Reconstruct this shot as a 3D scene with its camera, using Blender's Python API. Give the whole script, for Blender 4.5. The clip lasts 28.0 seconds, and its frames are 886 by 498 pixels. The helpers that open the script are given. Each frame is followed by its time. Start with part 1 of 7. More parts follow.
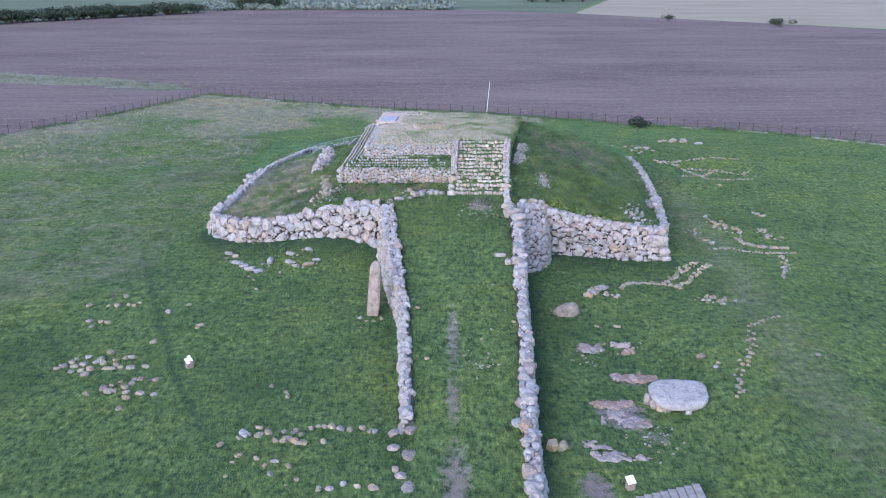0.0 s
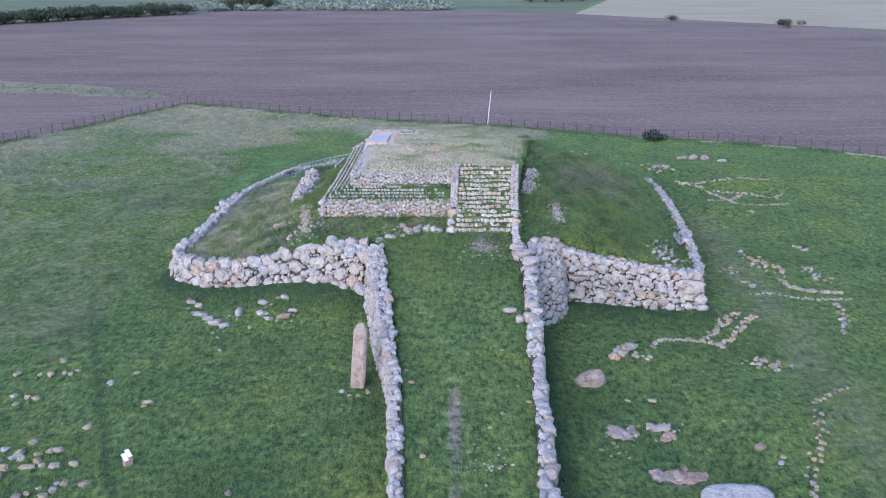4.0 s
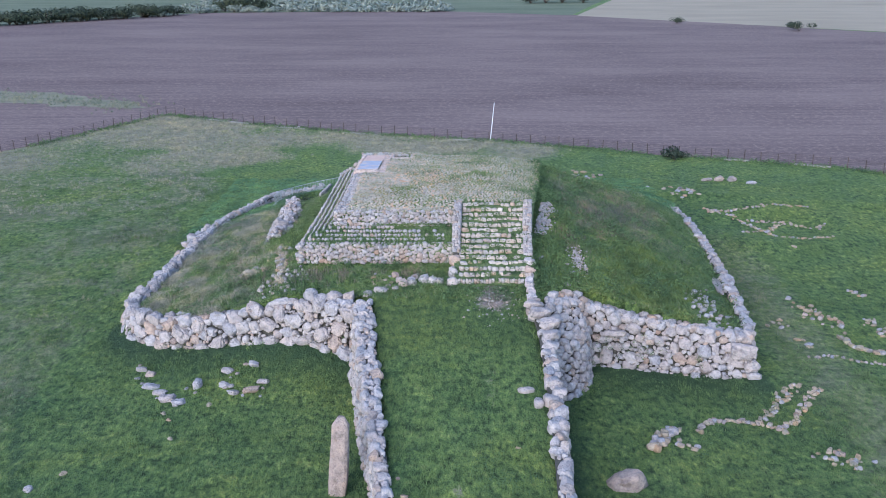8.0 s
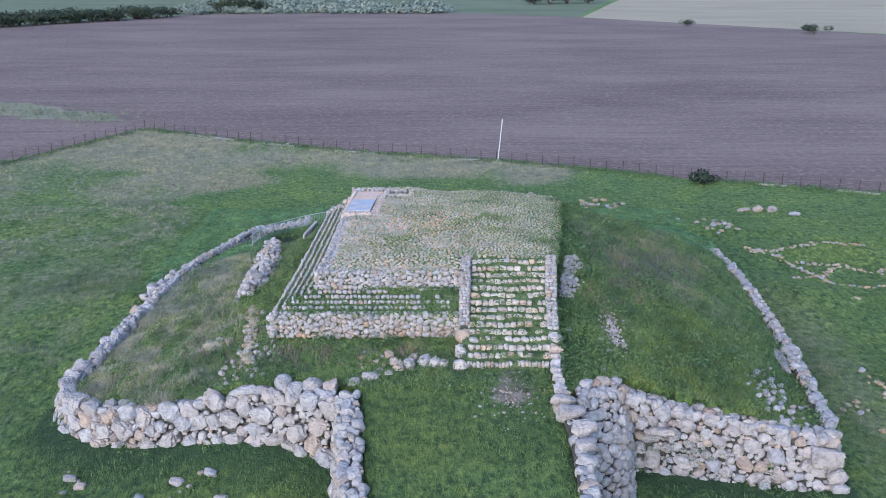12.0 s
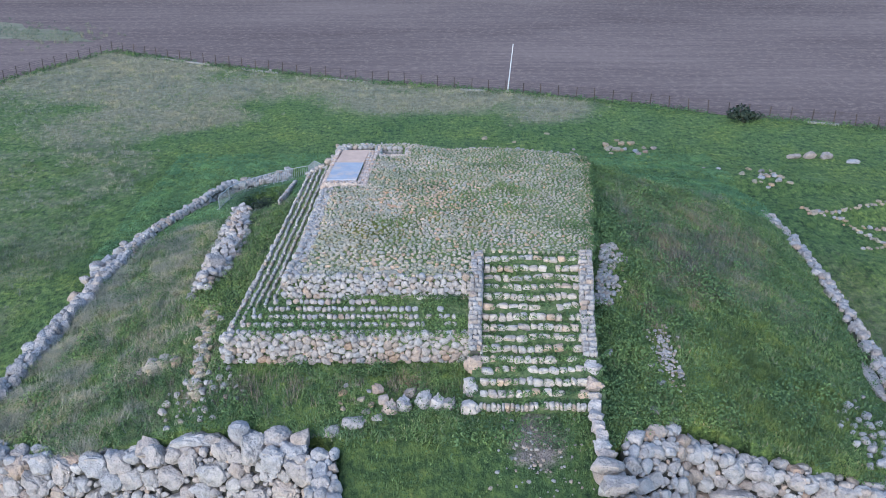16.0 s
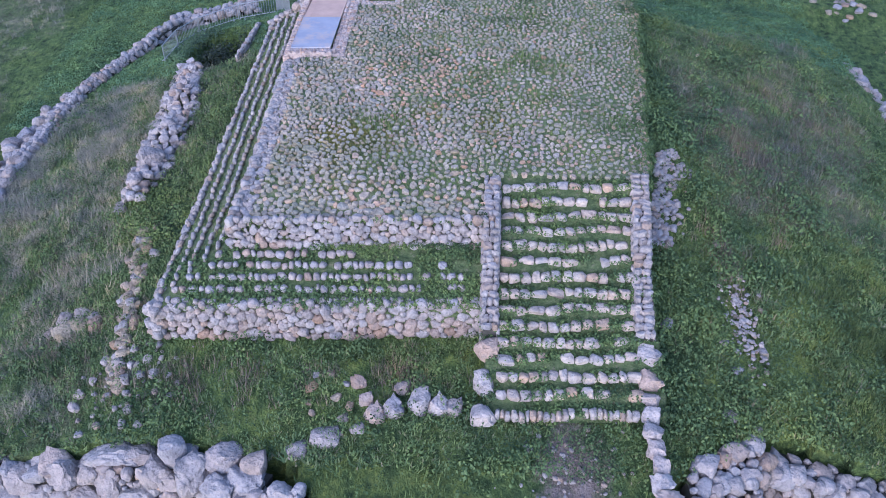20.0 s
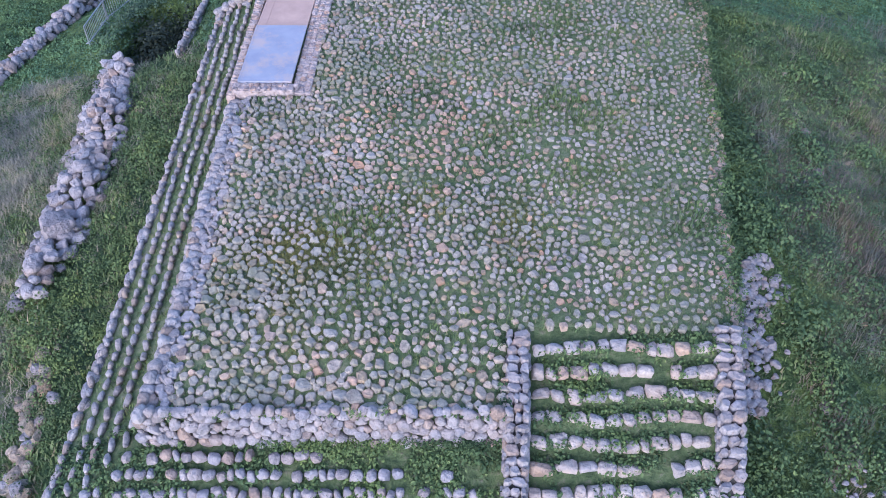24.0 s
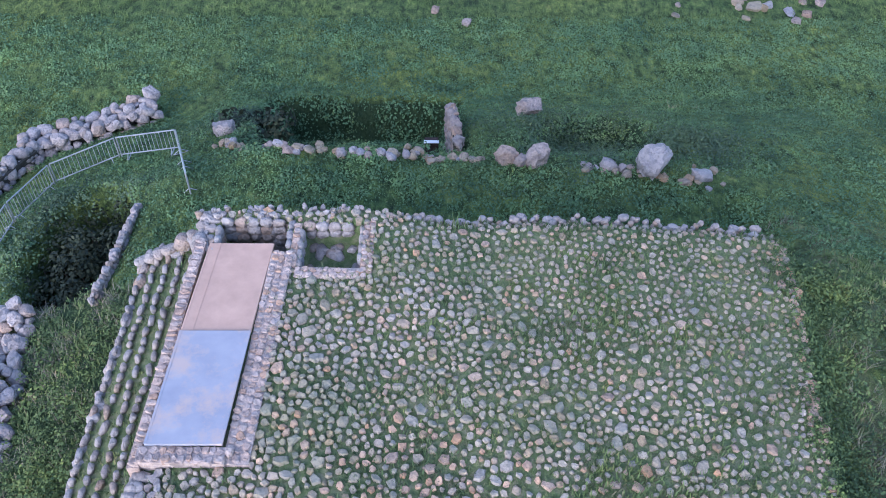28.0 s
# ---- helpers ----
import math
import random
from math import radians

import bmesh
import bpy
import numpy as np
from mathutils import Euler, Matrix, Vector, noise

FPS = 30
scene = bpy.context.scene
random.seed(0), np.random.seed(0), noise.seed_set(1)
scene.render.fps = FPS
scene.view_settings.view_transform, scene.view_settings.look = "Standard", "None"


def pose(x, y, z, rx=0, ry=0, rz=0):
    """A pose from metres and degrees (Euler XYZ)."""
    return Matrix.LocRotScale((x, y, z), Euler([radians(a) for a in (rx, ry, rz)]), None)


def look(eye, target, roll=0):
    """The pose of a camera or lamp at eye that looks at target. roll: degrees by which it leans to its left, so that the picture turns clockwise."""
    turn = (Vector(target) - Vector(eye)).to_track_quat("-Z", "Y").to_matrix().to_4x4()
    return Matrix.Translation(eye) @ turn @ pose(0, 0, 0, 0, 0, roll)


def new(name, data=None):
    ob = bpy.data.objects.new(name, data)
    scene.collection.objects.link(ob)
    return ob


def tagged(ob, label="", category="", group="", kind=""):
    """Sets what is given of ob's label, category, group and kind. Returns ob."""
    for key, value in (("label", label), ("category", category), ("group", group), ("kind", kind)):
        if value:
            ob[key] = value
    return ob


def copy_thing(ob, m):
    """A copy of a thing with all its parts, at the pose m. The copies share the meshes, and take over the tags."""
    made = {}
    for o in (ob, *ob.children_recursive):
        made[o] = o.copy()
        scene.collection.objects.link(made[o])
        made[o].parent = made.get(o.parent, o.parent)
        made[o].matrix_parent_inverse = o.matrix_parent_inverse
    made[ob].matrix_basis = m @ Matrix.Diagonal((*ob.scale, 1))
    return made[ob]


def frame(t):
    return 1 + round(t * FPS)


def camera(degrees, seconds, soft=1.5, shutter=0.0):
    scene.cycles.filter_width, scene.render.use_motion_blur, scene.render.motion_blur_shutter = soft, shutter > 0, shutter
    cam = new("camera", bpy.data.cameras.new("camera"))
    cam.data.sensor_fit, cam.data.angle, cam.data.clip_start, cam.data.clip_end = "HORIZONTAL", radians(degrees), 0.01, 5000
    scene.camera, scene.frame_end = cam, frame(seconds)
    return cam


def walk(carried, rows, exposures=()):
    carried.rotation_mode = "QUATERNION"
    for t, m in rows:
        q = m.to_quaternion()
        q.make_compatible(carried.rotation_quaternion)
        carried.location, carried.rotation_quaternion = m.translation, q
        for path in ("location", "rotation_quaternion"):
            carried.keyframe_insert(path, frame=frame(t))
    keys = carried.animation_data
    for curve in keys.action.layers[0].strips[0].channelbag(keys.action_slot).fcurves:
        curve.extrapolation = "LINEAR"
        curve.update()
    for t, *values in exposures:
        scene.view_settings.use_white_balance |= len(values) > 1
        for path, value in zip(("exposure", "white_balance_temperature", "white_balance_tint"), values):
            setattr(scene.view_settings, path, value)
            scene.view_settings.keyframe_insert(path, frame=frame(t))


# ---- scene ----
import collections

cam = camera(53.1, 28.0, 0.95)
METRES, EYE, TILT, LEAN, TURN = 88.0, 26.5, -18.2, 0.0, 0.0
ROWS = [
    (0.0, 0.0, 0.0, 0.0, -0.0, 0.0, 0.0),
    (0.5, -0.0001, 0.0156, 0.0051, -0.06, -0.01, 0.04),
    (1.0, -0.0003, 0.0317, 0.0101, -0.1, 0.01, 0.05),
    (1.5, -0.0005, 0.048, 0.0154, -0.12, 0.0, 0.09),
    (2.0, -0.0006, 0.0646, 0.0207, -0.17, -0.02, 0.1),
    (2.5, -0.0007, 0.0815, 0.026, -0.2, -0.01, 0.11),
    (3.0, -0.001, 0.0986, 0.0314, -0.21, -0.01, 0.11),
    (3.5, -0.0013, 0.1158, 0.0371, -0.2, -0.03, 0.12),
    (5.5, -0.0023, 0.1802, 0.0592, -0.31, -0.07, 0.15),
    (6.0, -0.0025, 0.1966, 0.0645, -0.33, -0.06, 0.16),
    (6.5, -0.0027, 0.2131, 0.0696, -0.37, -0.05, 0.13),
    (7.0, -0.0029, 0.2295, 0.0745, -0.36, -0.05, 0.16),
    (7.5, -0.003, 0.246, 0.0793, -0.37, -0.05, 0.15),
    (8.0, -0.003, 0.2623, 0.0845, -0.37, -0.03, 0.15),
    (8.5, -0.0032, 0.2789, 0.09, -0.36, -0.05, 0.14),
    (9.0, -0.0031, 0.2953, 0.0962, -0.33, -0.04, 0.12),
    (9.5, -0.0033, 0.3122, 0.1021, -0.33, -0.02, 0.1),
    (10.0, -0.0037, 0.329, 0.108, -0.31, -0.06, 0.1),
    (10.5, -0.004, 0.3457, 0.1138, -0.28, -0.06, 0.08),
    (11.0, -0.0041, 0.3628, 0.1192, -0.28, -0.05, 0.1),
    (11.5, -0.0043, 0.3793, 0.1251, -0.3, -0.07, 0.1),
    (12.0, -0.0048, 0.3963, 0.1313, -0.32, -0.07, 0.11),
    (12.5, -0.0049, 0.4136, 0.1372, -0.3, -0.07, 0.09),
    (14.5, -0.005, 0.4829, 0.1602, -0.29, -2.14, 0.09),
    (15.0, -0.0054, 0.4998, 0.1661, -0.29, -3.52, 0.09),
    (15.5, -0.0057, 0.5169, 0.1719, -0.27, -4.79, 0.07),
    (16.0, -0.0058, 0.5342, 0.1779, -0.26, -6.06, 0.09),
    (16.5, -0.0059, 0.5515, 0.1836, -0.27, -7.33, 0.08),
    (17.0, -0.0059, 0.5689, 0.1894, -0.24, -8.63, 0.07),
    (17.5, -0.0061, 0.5862, 0.1952, -0.28, -10.45, 0.07),
    (18.0, -0.0062, 0.6039, 0.2011, -0.26, -12.58, 0.07),
    (18.5, -0.0065, 0.6213, 0.2073, -0.3, -14.7, 0.04),
    (19.0, -0.0064, 0.6389, 0.2131, -0.26, -16.75, 0.07),
    (19.5, -0.0066, 0.6559, 0.2187, -0.28, -18.74, 0.02),
    (20.0, -0.0063, 0.6733, 0.2241, -0.23, -20.79, -0.01),
    (20.5, -0.0063, 0.6907, 0.2301, -0.23, -22.98, -0.01),
    (22.5, -0.0073, 0.759, 0.2511, -0.26, -28.76, -0.07),
    (23.0, -0.0075, 0.7763, 0.2565, -0.28, -29.33, -0.09),
    (23.5, -0.0075, 0.7936, 0.2621, -0.29, -29.72, -0.12),
    (24.0, -0.0078, 0.8111, 0.2679, -0.34, -29.73, -0.19),
    (24.5, -0.0078, 0.8288, 0.2736, -0.37, -29.55, -0.2),
    (25.0, -0.0079, 0.8463, 0.2794, -0.4, -29.47, -0.22),
    (25.5, -0.0081, 0.8639, 0.2847, -0.46, -29.37, -0.28),
    (26.0, -0.0081, 0.8815, 0.2904, -0.51, -29.35, -0.31),
    (26.5, -0.0082, 0.8989, 0.2958, -0.54, -29.3, -0.32),
    (27.0, -0.0084, 0.916, 0.3014, -0.57, -29.27, -0.32),
    (27.5, -0.0083, 0.9328, 0.3066, -0.57, -29.27, -0.37),
    (28.0, -0.0082, 0.9498, 0.3122, -0.57, -29.28, -0.45),
]
walk(cam, [(t, pose(0, 0, EYE, TILT, LEAN, TURN) @ pose(METRES * x, METRES * y, METRES * z, 90 + pitch, roll, yaw)) for t, x, y, z, yaw, pitch, roll in ROWS],
     [(0.0, 1.65, 5650, 17), (6.0, 1.6, 5700, 15), (9.0, 1.57, 5720, 14), (12.0, 1.57, 5750, 12), (15.0, 1.54, 5740, 7), (17.5, 1.5, 5700, 9), (19.0, 1.44, 5490, 23), (20.0, 1.43, 5440, 25), (22.5, 1.52, 5450, 27), (25.0, 1.57, 5600, 24), (28.0, 1.64, 5750, 22)])

# ---- world and light: a clear dusk, low wide light from behind and left of the path ----
SUN_AZ, SUN_EL = 206.0, 26.0
world = bpy.data.worlds.new("dusk_sky")
scene.world = world
world.use_nodes = True
wn = world.node_tree.nodes
sky = wn.new("ShaderNodeTexSky")
sky.sky_type = "NISHITA"
sky.sun_disc = False
sky.sun_elevation = radians(SUN_EL)
sky.sun_rotation = radians(SUN_AZ)
world.node_tree.links.new(sky.outputs[0], wn["Background"].inputs[0])
wn["Background"].inputs[1].default_value = 0.15

sun_data = bpy.data.lights.new("sun", "SUN")
sun_data.energy = 0.7
sun_data.angle = radians(40)
sun_data.color = (1.0, 0.97, 0.95)
sun = new("sun", sun_data)
sun_way = Vector((math.sin(radians(SUN_AZ)) * math.cos(radians(SUN_EL)), math.cos(radians(SUN_AZ)) * math.cos(radians(SUN_EL)), math.sin(radians(SUN_EL))))
sun.matrix_world = look(sun_way * 200, (0, 0, 0))

# ---- materials ----
def material(name, rough=0.9):
    m = bpy.data.materials.new(name)
    m.use_nodes = True
    nt = m.node_tree
    b = nt.nodes["Principled BSDF"]
    b.inputs["Roughness"].default_value = rough
    b.inputs["Specular IOR Level"].default_value = 0.25
    return m, nt, b


def node(nt, kind, **kw):
    n = nt.nodes.new(kind)
    for key, value in kw.items():
        n.inputs[key].default_value = value
    return n


def noise_tex(nt, vec, scale, detail=4.0, rough=0.6):
    n = node(nt, "ShaderNodeTexNoise", Scale=scale, Detail=detail, Roughness=rough)
    nt.links.new(vec, n.inputs["Vector"])
    return n.outputs["Fac"]


def ramp(nt, fac, stops):
    r = nt.nodes.new("ShaderNodeValToRGB")
    e = r.color_ramp.elements
    while len(e) < len(stops):
        e.new(0.5)
    for el, (p, c) in zip(e, stops):
        el.position = p
        el.color = (*c, 1) if len(c) == 3 else c
    nt.links.new(fac, r.inputs[0])
    return r.outputs[0]


def grey(nt, fac, a, b):
    return ramp(nt, fac, ((a, (0, 0, 0)), (b, (1, 1, 1))))


def mix(nt, fac, a, b, mode="MIX"):
    n = nt.nodes.new("ShaderNodeMix")
    n.data_type = "RGBA"
    n.blend_type = mode
    for sock, v in ((n.inputs[0], fac), (n.inputs[6], a), (n.inputs[7], b)):
        if hasattr(v, "is_output"):
            nt.links.new(v, sock)
        else:
            sock.default_value = v if isinstance(v, (int, float)) else (*v, 1)
    return n.outputs[2]


def times(nt, a, b, op="MULTIPLY"):
    n = nt.nodes.new("ShaderNodeMath")
    n.operation = op
    for sock, v in ((n.inputs[0], a), (n.inputs[1], b)):
        if hasattr(v, "is_output"):
            nt.links.new(v, sock)
        else:
            sock.default_value = v
    return n.outputs[0]


def bump(nt, b, height, strength, distance):
    n = node(nt, "ShaderNodeBump", Strength=strength, Distance=distance)
    nt.links.new(height, n.inputs["Height"])
    nt.links.new(n.outputs[0], b.inputs["Normal"])


def place(nt):
    return nt.nodes.new("ShaderNodeNewGeometry").outputs["Position"]


def limestone(name, per_island=False, warm=0.0, light=1.0, tint=(1, 1, 1), moss=0.0, rust=0.45):
    m, nt, b = material(name, 0.92)
    p = place(nt)
    if per_island:
        rnd = nt.nodes.new("ShaderNodeNewGeometry").outputs["Random Per Island"]
    else:
        rnd = nt.nodes.new("ShaderNodeObjectInfo").outputs["Random"]
    s = light
    base = ramp(nt, rnd, ((0.0, (0.40 * s, 0.39 * s, 0.40 * s)), (0.3, (0.50 * s, 0.47 * s, 0.45 * s)), (0.55 - 0.2 * warm, (0.43 * s, 0.39 * s, 0.37 * s)),
                          (0.82 - 0.3 * warm, (0.48 * s, 0.43 * s, 0.40 * s)), (0.96 - 0.2 * warm, (0.46 * s, 0.35 * s, 0.27 * s)), (1.0, (0.36 * s, 0.35 * s, 0.36 * s))))
    shade = ramp(nt, noise_tex(nt, p, 2.3, 5.0, 0.65), ((0.3, (0.6, 0.6, 0.62)), (0.5, (1, 1, 1)), (0.72, (1.22, 1.17, 1.12))))
    c = mix(nt, 1.0, base, shade, "MULTIPLY")
    c = mix(nt, 1.0, c, tint, "MULTIPLY")
    lichen = grey(nt, noise_tex(nt, p, 3.4, 5.0, 0.66), 0.57, 0.7)
    c = mix(nt, times(nt, lichen, 0.45), c, (0.17, 0.16, 0.165))
    crack = ramp(nt, noise_tex(nt, p, 2.6, 5.0, 0.6), ((0.465, (1, 1, 1)), (0.5, (0.4, 0.38, 0.38)), (0.535, (1, 1, 1))))
    c = mix(nt, 0.22, c, mix(nt, 1.0, c, crack, "MULTIPLY"))
    ochre = grey(nt, noise_tex(nt, p, 0.9, 4.0, 0.6), 0.62, 0.76)
    c = mix(nt, times(nt, ochre, rust + 0.2 * warm), c, (0.42, 0.27, 0.15))
    if moss:
        grown = grey(nt, noise_tex(nt, p, 0.45, 5.0, 0.65), 0.4, 0.66)
        c = mix(nt, times(nt, grown, moss), c, (0.14, 0.175, 0.085))
    nt.links.new(c, b.inputs["Base Color"])
    v = node(nt, "ShaderNodeTexVoronoi", Scale=8.0)
    nt.links.new(p, v.inputs["Vector"])
    h = times(nt, noise_tex(nt, p, 3.6, 6.0, 0.68), times(nt, v.outputs["Distance"], 0.25), "ADD")
    bump(nt, b, h, 0.9, 0.16)
    return m


def foliage(name, stops, rough=0.75):
    m, nt, b = material(name, rough)
    g = nt.nodes.new("ShaderNodeNewGeometry")
    c = ramp(nt, g.outputs["Random Per Island"], stops)
    n2 = ramp(nt, noise_tex(nt, g.outputs["Position"], 0.55, 7.0, 0.74), ((0.34, (0.5, 0.58, 0.64)), (0.5, (1.05, 1.05, 1.03)), (0.66, (1.62, 1.45, 1.1))))
    c = mix(nt, 1.0, c, n2, "MULTIPLY")
    n3 = ramp(nt, noise_tex(nt, g.outputs["Position"], 0.07, 3.0, 0.55), ((0.35, (0.88, 0.93, 0.96)), (0.5, (1, 1, 1)), (0.66, (1.16, 1.08, 0.97))))
    c = mix(nt, 1.0, c, n3, "MULTIPLY")
    nt.links.new(c, b.inputs["Base Color"])
    return m


def plain(name, colour, rough=0.6, metal=0.0, vary=0.15, scale=5.0, relief=0.2):
    m, nt, b = material(name, rough)
    b.inputs["Metallic"].default_value = metal
    p = place(nt)
    n1 = noise_tex(nt, p, scale, 5.0, 0.65)
    lo = tuple(v * (1 - vary) for v in colour)
    hi = tuple(min(1.0, v * (1 + vary)) for v in colour)
    c = ramp(nt, n1, ((0.3, lo), (0.7, hi)))
    nt.links.new(c, b.inputs["Base Color"])
    bump(nt, b, noise_tex(nt, p, scale * 8, 4.0, 0.6), relief, 0.01)
    return m


STONE = limestone("limestone", light=0.71, tint=(0.98, 0.985, 1.014), rust=0.18)
STONE_WHITE = limestone("white_limestone", light=0.8, tint=(1.02, 0.99, 0.99), rust=0.12)
MENHIR_STONE = limestone("menhir_limestone", False, 0.2, 0.6, (1.06, 0.97, 0.92), rust=0.2)
STONE_SMALL = limestone("limestone_rubble", True, light=0.73, rust=0.2)
STEP_STONE = limestone("step_limestone", False, 0.3, 0.84, (1.05, 1.0, 0.93))
FIELD_STONE = limestone("field_limestone", False, 0.75, 0.68, (1.12, 0.98, 0.77), moss=0.3)
ORANGE_STONE = limestone("orange_limestone", False, 0.5, 0.74, (1.08, 0.96, 0.86), rust=0.85)
COBBLE = limestone("paving_limestone", True, 0.12, 0.82, (1.06, 1.0, 0.86), moss=0.5, rust=0.2)
COBBLE_ONE = limestone("paving_limestone_piece", False, 0.5, 0.86, (1.27, 0.97, 0.74), moss=0.12, rust=0.3)
COBBLE_WARM = limestone("ochre_paving_limestone", True, 0.6, 0.84, (1.23, 0.97, 0.76), moss=0.16, rust=0.3)
STONE_PINK = limestone("shaft_limestone", False, 0.6, 0.92, (1.1, 0.96, 0.88), rust=0.2)
STONE_WARM = limestone("pink_limestone", True, 0.9, 0.68)
STONE_WARM_BIG = limestone("ochre_limestone", False, 0.7, 0.62, (1.06, 0.96, 0.9))
BEDROCK = limestone("bedrock", False, 0.3, 0.62, (1.1, 0.96, 0.91), rust=0.2)

GRASS_STOPS = ((0.0, (0.066, 0.112, 0.042)), (0.3, (0.088, 0.142, 0.051)), (0.6, (0.08, 0.132, 0.048)), (0.9, (0.104, 0.156, 0.057)), (1.0, (0.122, 0.168, 0.065)))
GRASS = foliage("grass_blades", GRASS_STOPS)
FAR_GRASS = foliage("far_grass_blades", ((0.0, (0.084, 0.142, 0.05)), (0.5, (0.098, 0.158, 0.055)), (1.0, (0.116, 0.174, 0.063))))
PALE_GRASS = foliage("pale_dead_grass_blades", ((0.0, (0.215, 0.21, 0.16)), (0.5, (0.3, 0.282, 0.23)), (1.0, (0.17, 0.19, 0.13))), 0.85)
LIME_GRASS = foliage("yellow_green_grass_blades", ((0.0, (0.08, 0.125, 0.041)), (0.5, (0.1, 0.145, 0.047)), (1.0, (0.124, 0.157, 0.057))))
MOUND_GRASS = foliage("mound_grass_blades", ((0.0, (0.08, 0.13, 0.053)), (0.4, (0.104, 0.162, 0.065)), (0.75, (0.122, 0.178, 0.075)), (0.9, (0.152, 0.172, 0.093)), (1.0, (0.185, 0.178, 0.12))))
DARK_WEED = foliage("dark_weed_leaves", ((0.0, (0.04, 0.073, 0.031)), (0.5, (0.066, 0.114, 0.045)), (0.85, (0.095, 0.15, 0.057)), (1.0, (0.122, 0.175, 0.068))))
DRY = foliage("dry_grass_blades", ((0.0, (0.14, 0.155, 0.105)), (0.5, (0.20, 0.20, 0.155)), (1.0, (0.11, 0.14, 0.085))), 0.85)
DEAD_STEM = foliage("dead_stems", ((0.0, (0.10, 0.085, 0.075)), (0.5, (0.15, 0.128, 0.11)), (1.0, (0.2, 0.18, 0.15))), 0.85)
CLOVER = foliage("clover_leaves", ((0.0, (0.07, 0.142, 0.066)), (0.4, (0.098, 0.186, 0.085)), (0.8, (0.12, 0.215, 0.1)), (1.0, (0.145, 0.23, 0.115))))
OLIVE = foliage("olive_moss_tufts", ((0.0, (0.10, 0.115, 0.038)), (0.5, (0.14, 0.15, 0.05)), (1.0, (0.17, 0.165, 0.07))))
FEATHER = foliage("feather_grass_blades", ((0.0, (0.225, 0.215, 0.17)), (0.5, (0.315, 0.29, 0.24)), (1.0, (0.16, 0.19, 0.13))), 0.85)
NETTLE = foliage("nettle_leaves", ((0.0, (0.04, 0.078, 0.046)), (0.5, (0.06, 0.105, 0.062)), (1.0, (0.085, 0.13, 0.08))))
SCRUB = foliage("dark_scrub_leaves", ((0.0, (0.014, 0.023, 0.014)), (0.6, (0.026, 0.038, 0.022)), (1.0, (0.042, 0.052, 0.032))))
SILVER = foliage("silver_scrub_leaves", ((0.0, (0.08, 0.11, 0.095)), (0.5, (0.15, 0.18, 0.16)), (1.0, (0.22, 0.24, 0.22))))
BARK = plain("bark", (0.10, 0.08, 0.065), 0.9)
# fill between wall stones, with the shade of the cavities put into its colour
SHADE_FILL = plain("shaded_rubble_fill", (0.06, 0.058, 0.05), 0.95, 0, 0.45, 2.2, 1.0)


def ground_material():
    m, nt, b = material("meadow", 0.95)
    p = place(nt)
    at = nt.nodes.new("ShaderNodeAttribute")
    at.attribute_name = "cover"
    sep = nt.nodes.new("ShaderNodeSeparateColor")
    nt.links.new(at.outputs["Color"], sep.inputs[0])
    fine = noise_tex(nt, p, 1.7, 8.0, 0.7)
    broad = noise_tex(nt, p, 0.13, 4.0, 0.6)
    # darkest stops hold soil and the shade under the grass
    green = ramp(nt, fine, ((0.34, (0.034, 0.06, 0.021)), (0.46, (0.085, 0.138, 0.044)), (0.56, (0.13, 0.19, 0.058)), (0.7, (0.175, 0.21, 0.072))))
    lie = nt.nodes.new("ShaderNodeMapping")
    lie.inputs["Scale"].default_value = (1.0, 0.45, 1.0)
    nt.links.new(p, lie.inputs["Vector"])
    tuft = noise_tex(nt, lie.outputs[0], 3.8, 6.0, 0.7)
    # dark and bright multipliers stand in for light and shade on grass clumps
    green = mix(nt, 1.0, green, ramp(nt, tuft, ((0.33, (0.28, 0.33, 0.36)), (0.45, (0.8, 0.84, 0.85)), (0.56, (1.2, 1.17, 1.08)), (0.69, (1.9, 1.76, 1.52)))), "MULTIPLY")
    green = mix(nt, 1.0, green, ramp(nt, broad, ((0.3, (0.66, 0.76, 0.8)), (0.5, (1, 1, 1)), (0.7, (1.4, 1.2, 0.95)))), "MULTIPLY")
    speck = noise_tex(nt, p, 1.1, 8.0, 0.75)
    dry = ramp(nt, fine, ((0.36, (0.15, 0.155, 0.09)), (0.52, (0.235, 0.215, 0.138)), (0.66, (0.32, 0.28, 0.195))))
    dfac = grey(nt, times(nt, times(nt, sep.outputs[1], 0.75), times(nt, speck, 0.55), "ADD"), 0.42, 0.72)
    c = mix(nt, dfac, green, dry)
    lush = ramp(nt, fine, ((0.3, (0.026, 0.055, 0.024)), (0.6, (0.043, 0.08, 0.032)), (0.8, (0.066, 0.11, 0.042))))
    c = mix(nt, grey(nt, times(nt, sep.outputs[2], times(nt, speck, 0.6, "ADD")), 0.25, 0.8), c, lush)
    bare = ramp(nt, fine, ((0.3, (0.165, 0.13, 0.112)), (0.55, (0.25, 0.205, 0.18)), (0.75, (0.34, 0.29, 0.265))))
    bfac = grey(nt, times(nt, times(nt, sep.outputs[0], 0.7), times(nt, fine, 0.8), "ADD"), 0.66, 0.86)
    c = mix(nt, bfac, c, bare)
    nt.links.new(c, b.inputs["Base Color"])
    bump(nt, b, times(nt, fine, times(nt, tuft, 1.2), "ADD"), 1.0, 0.32)
    return m


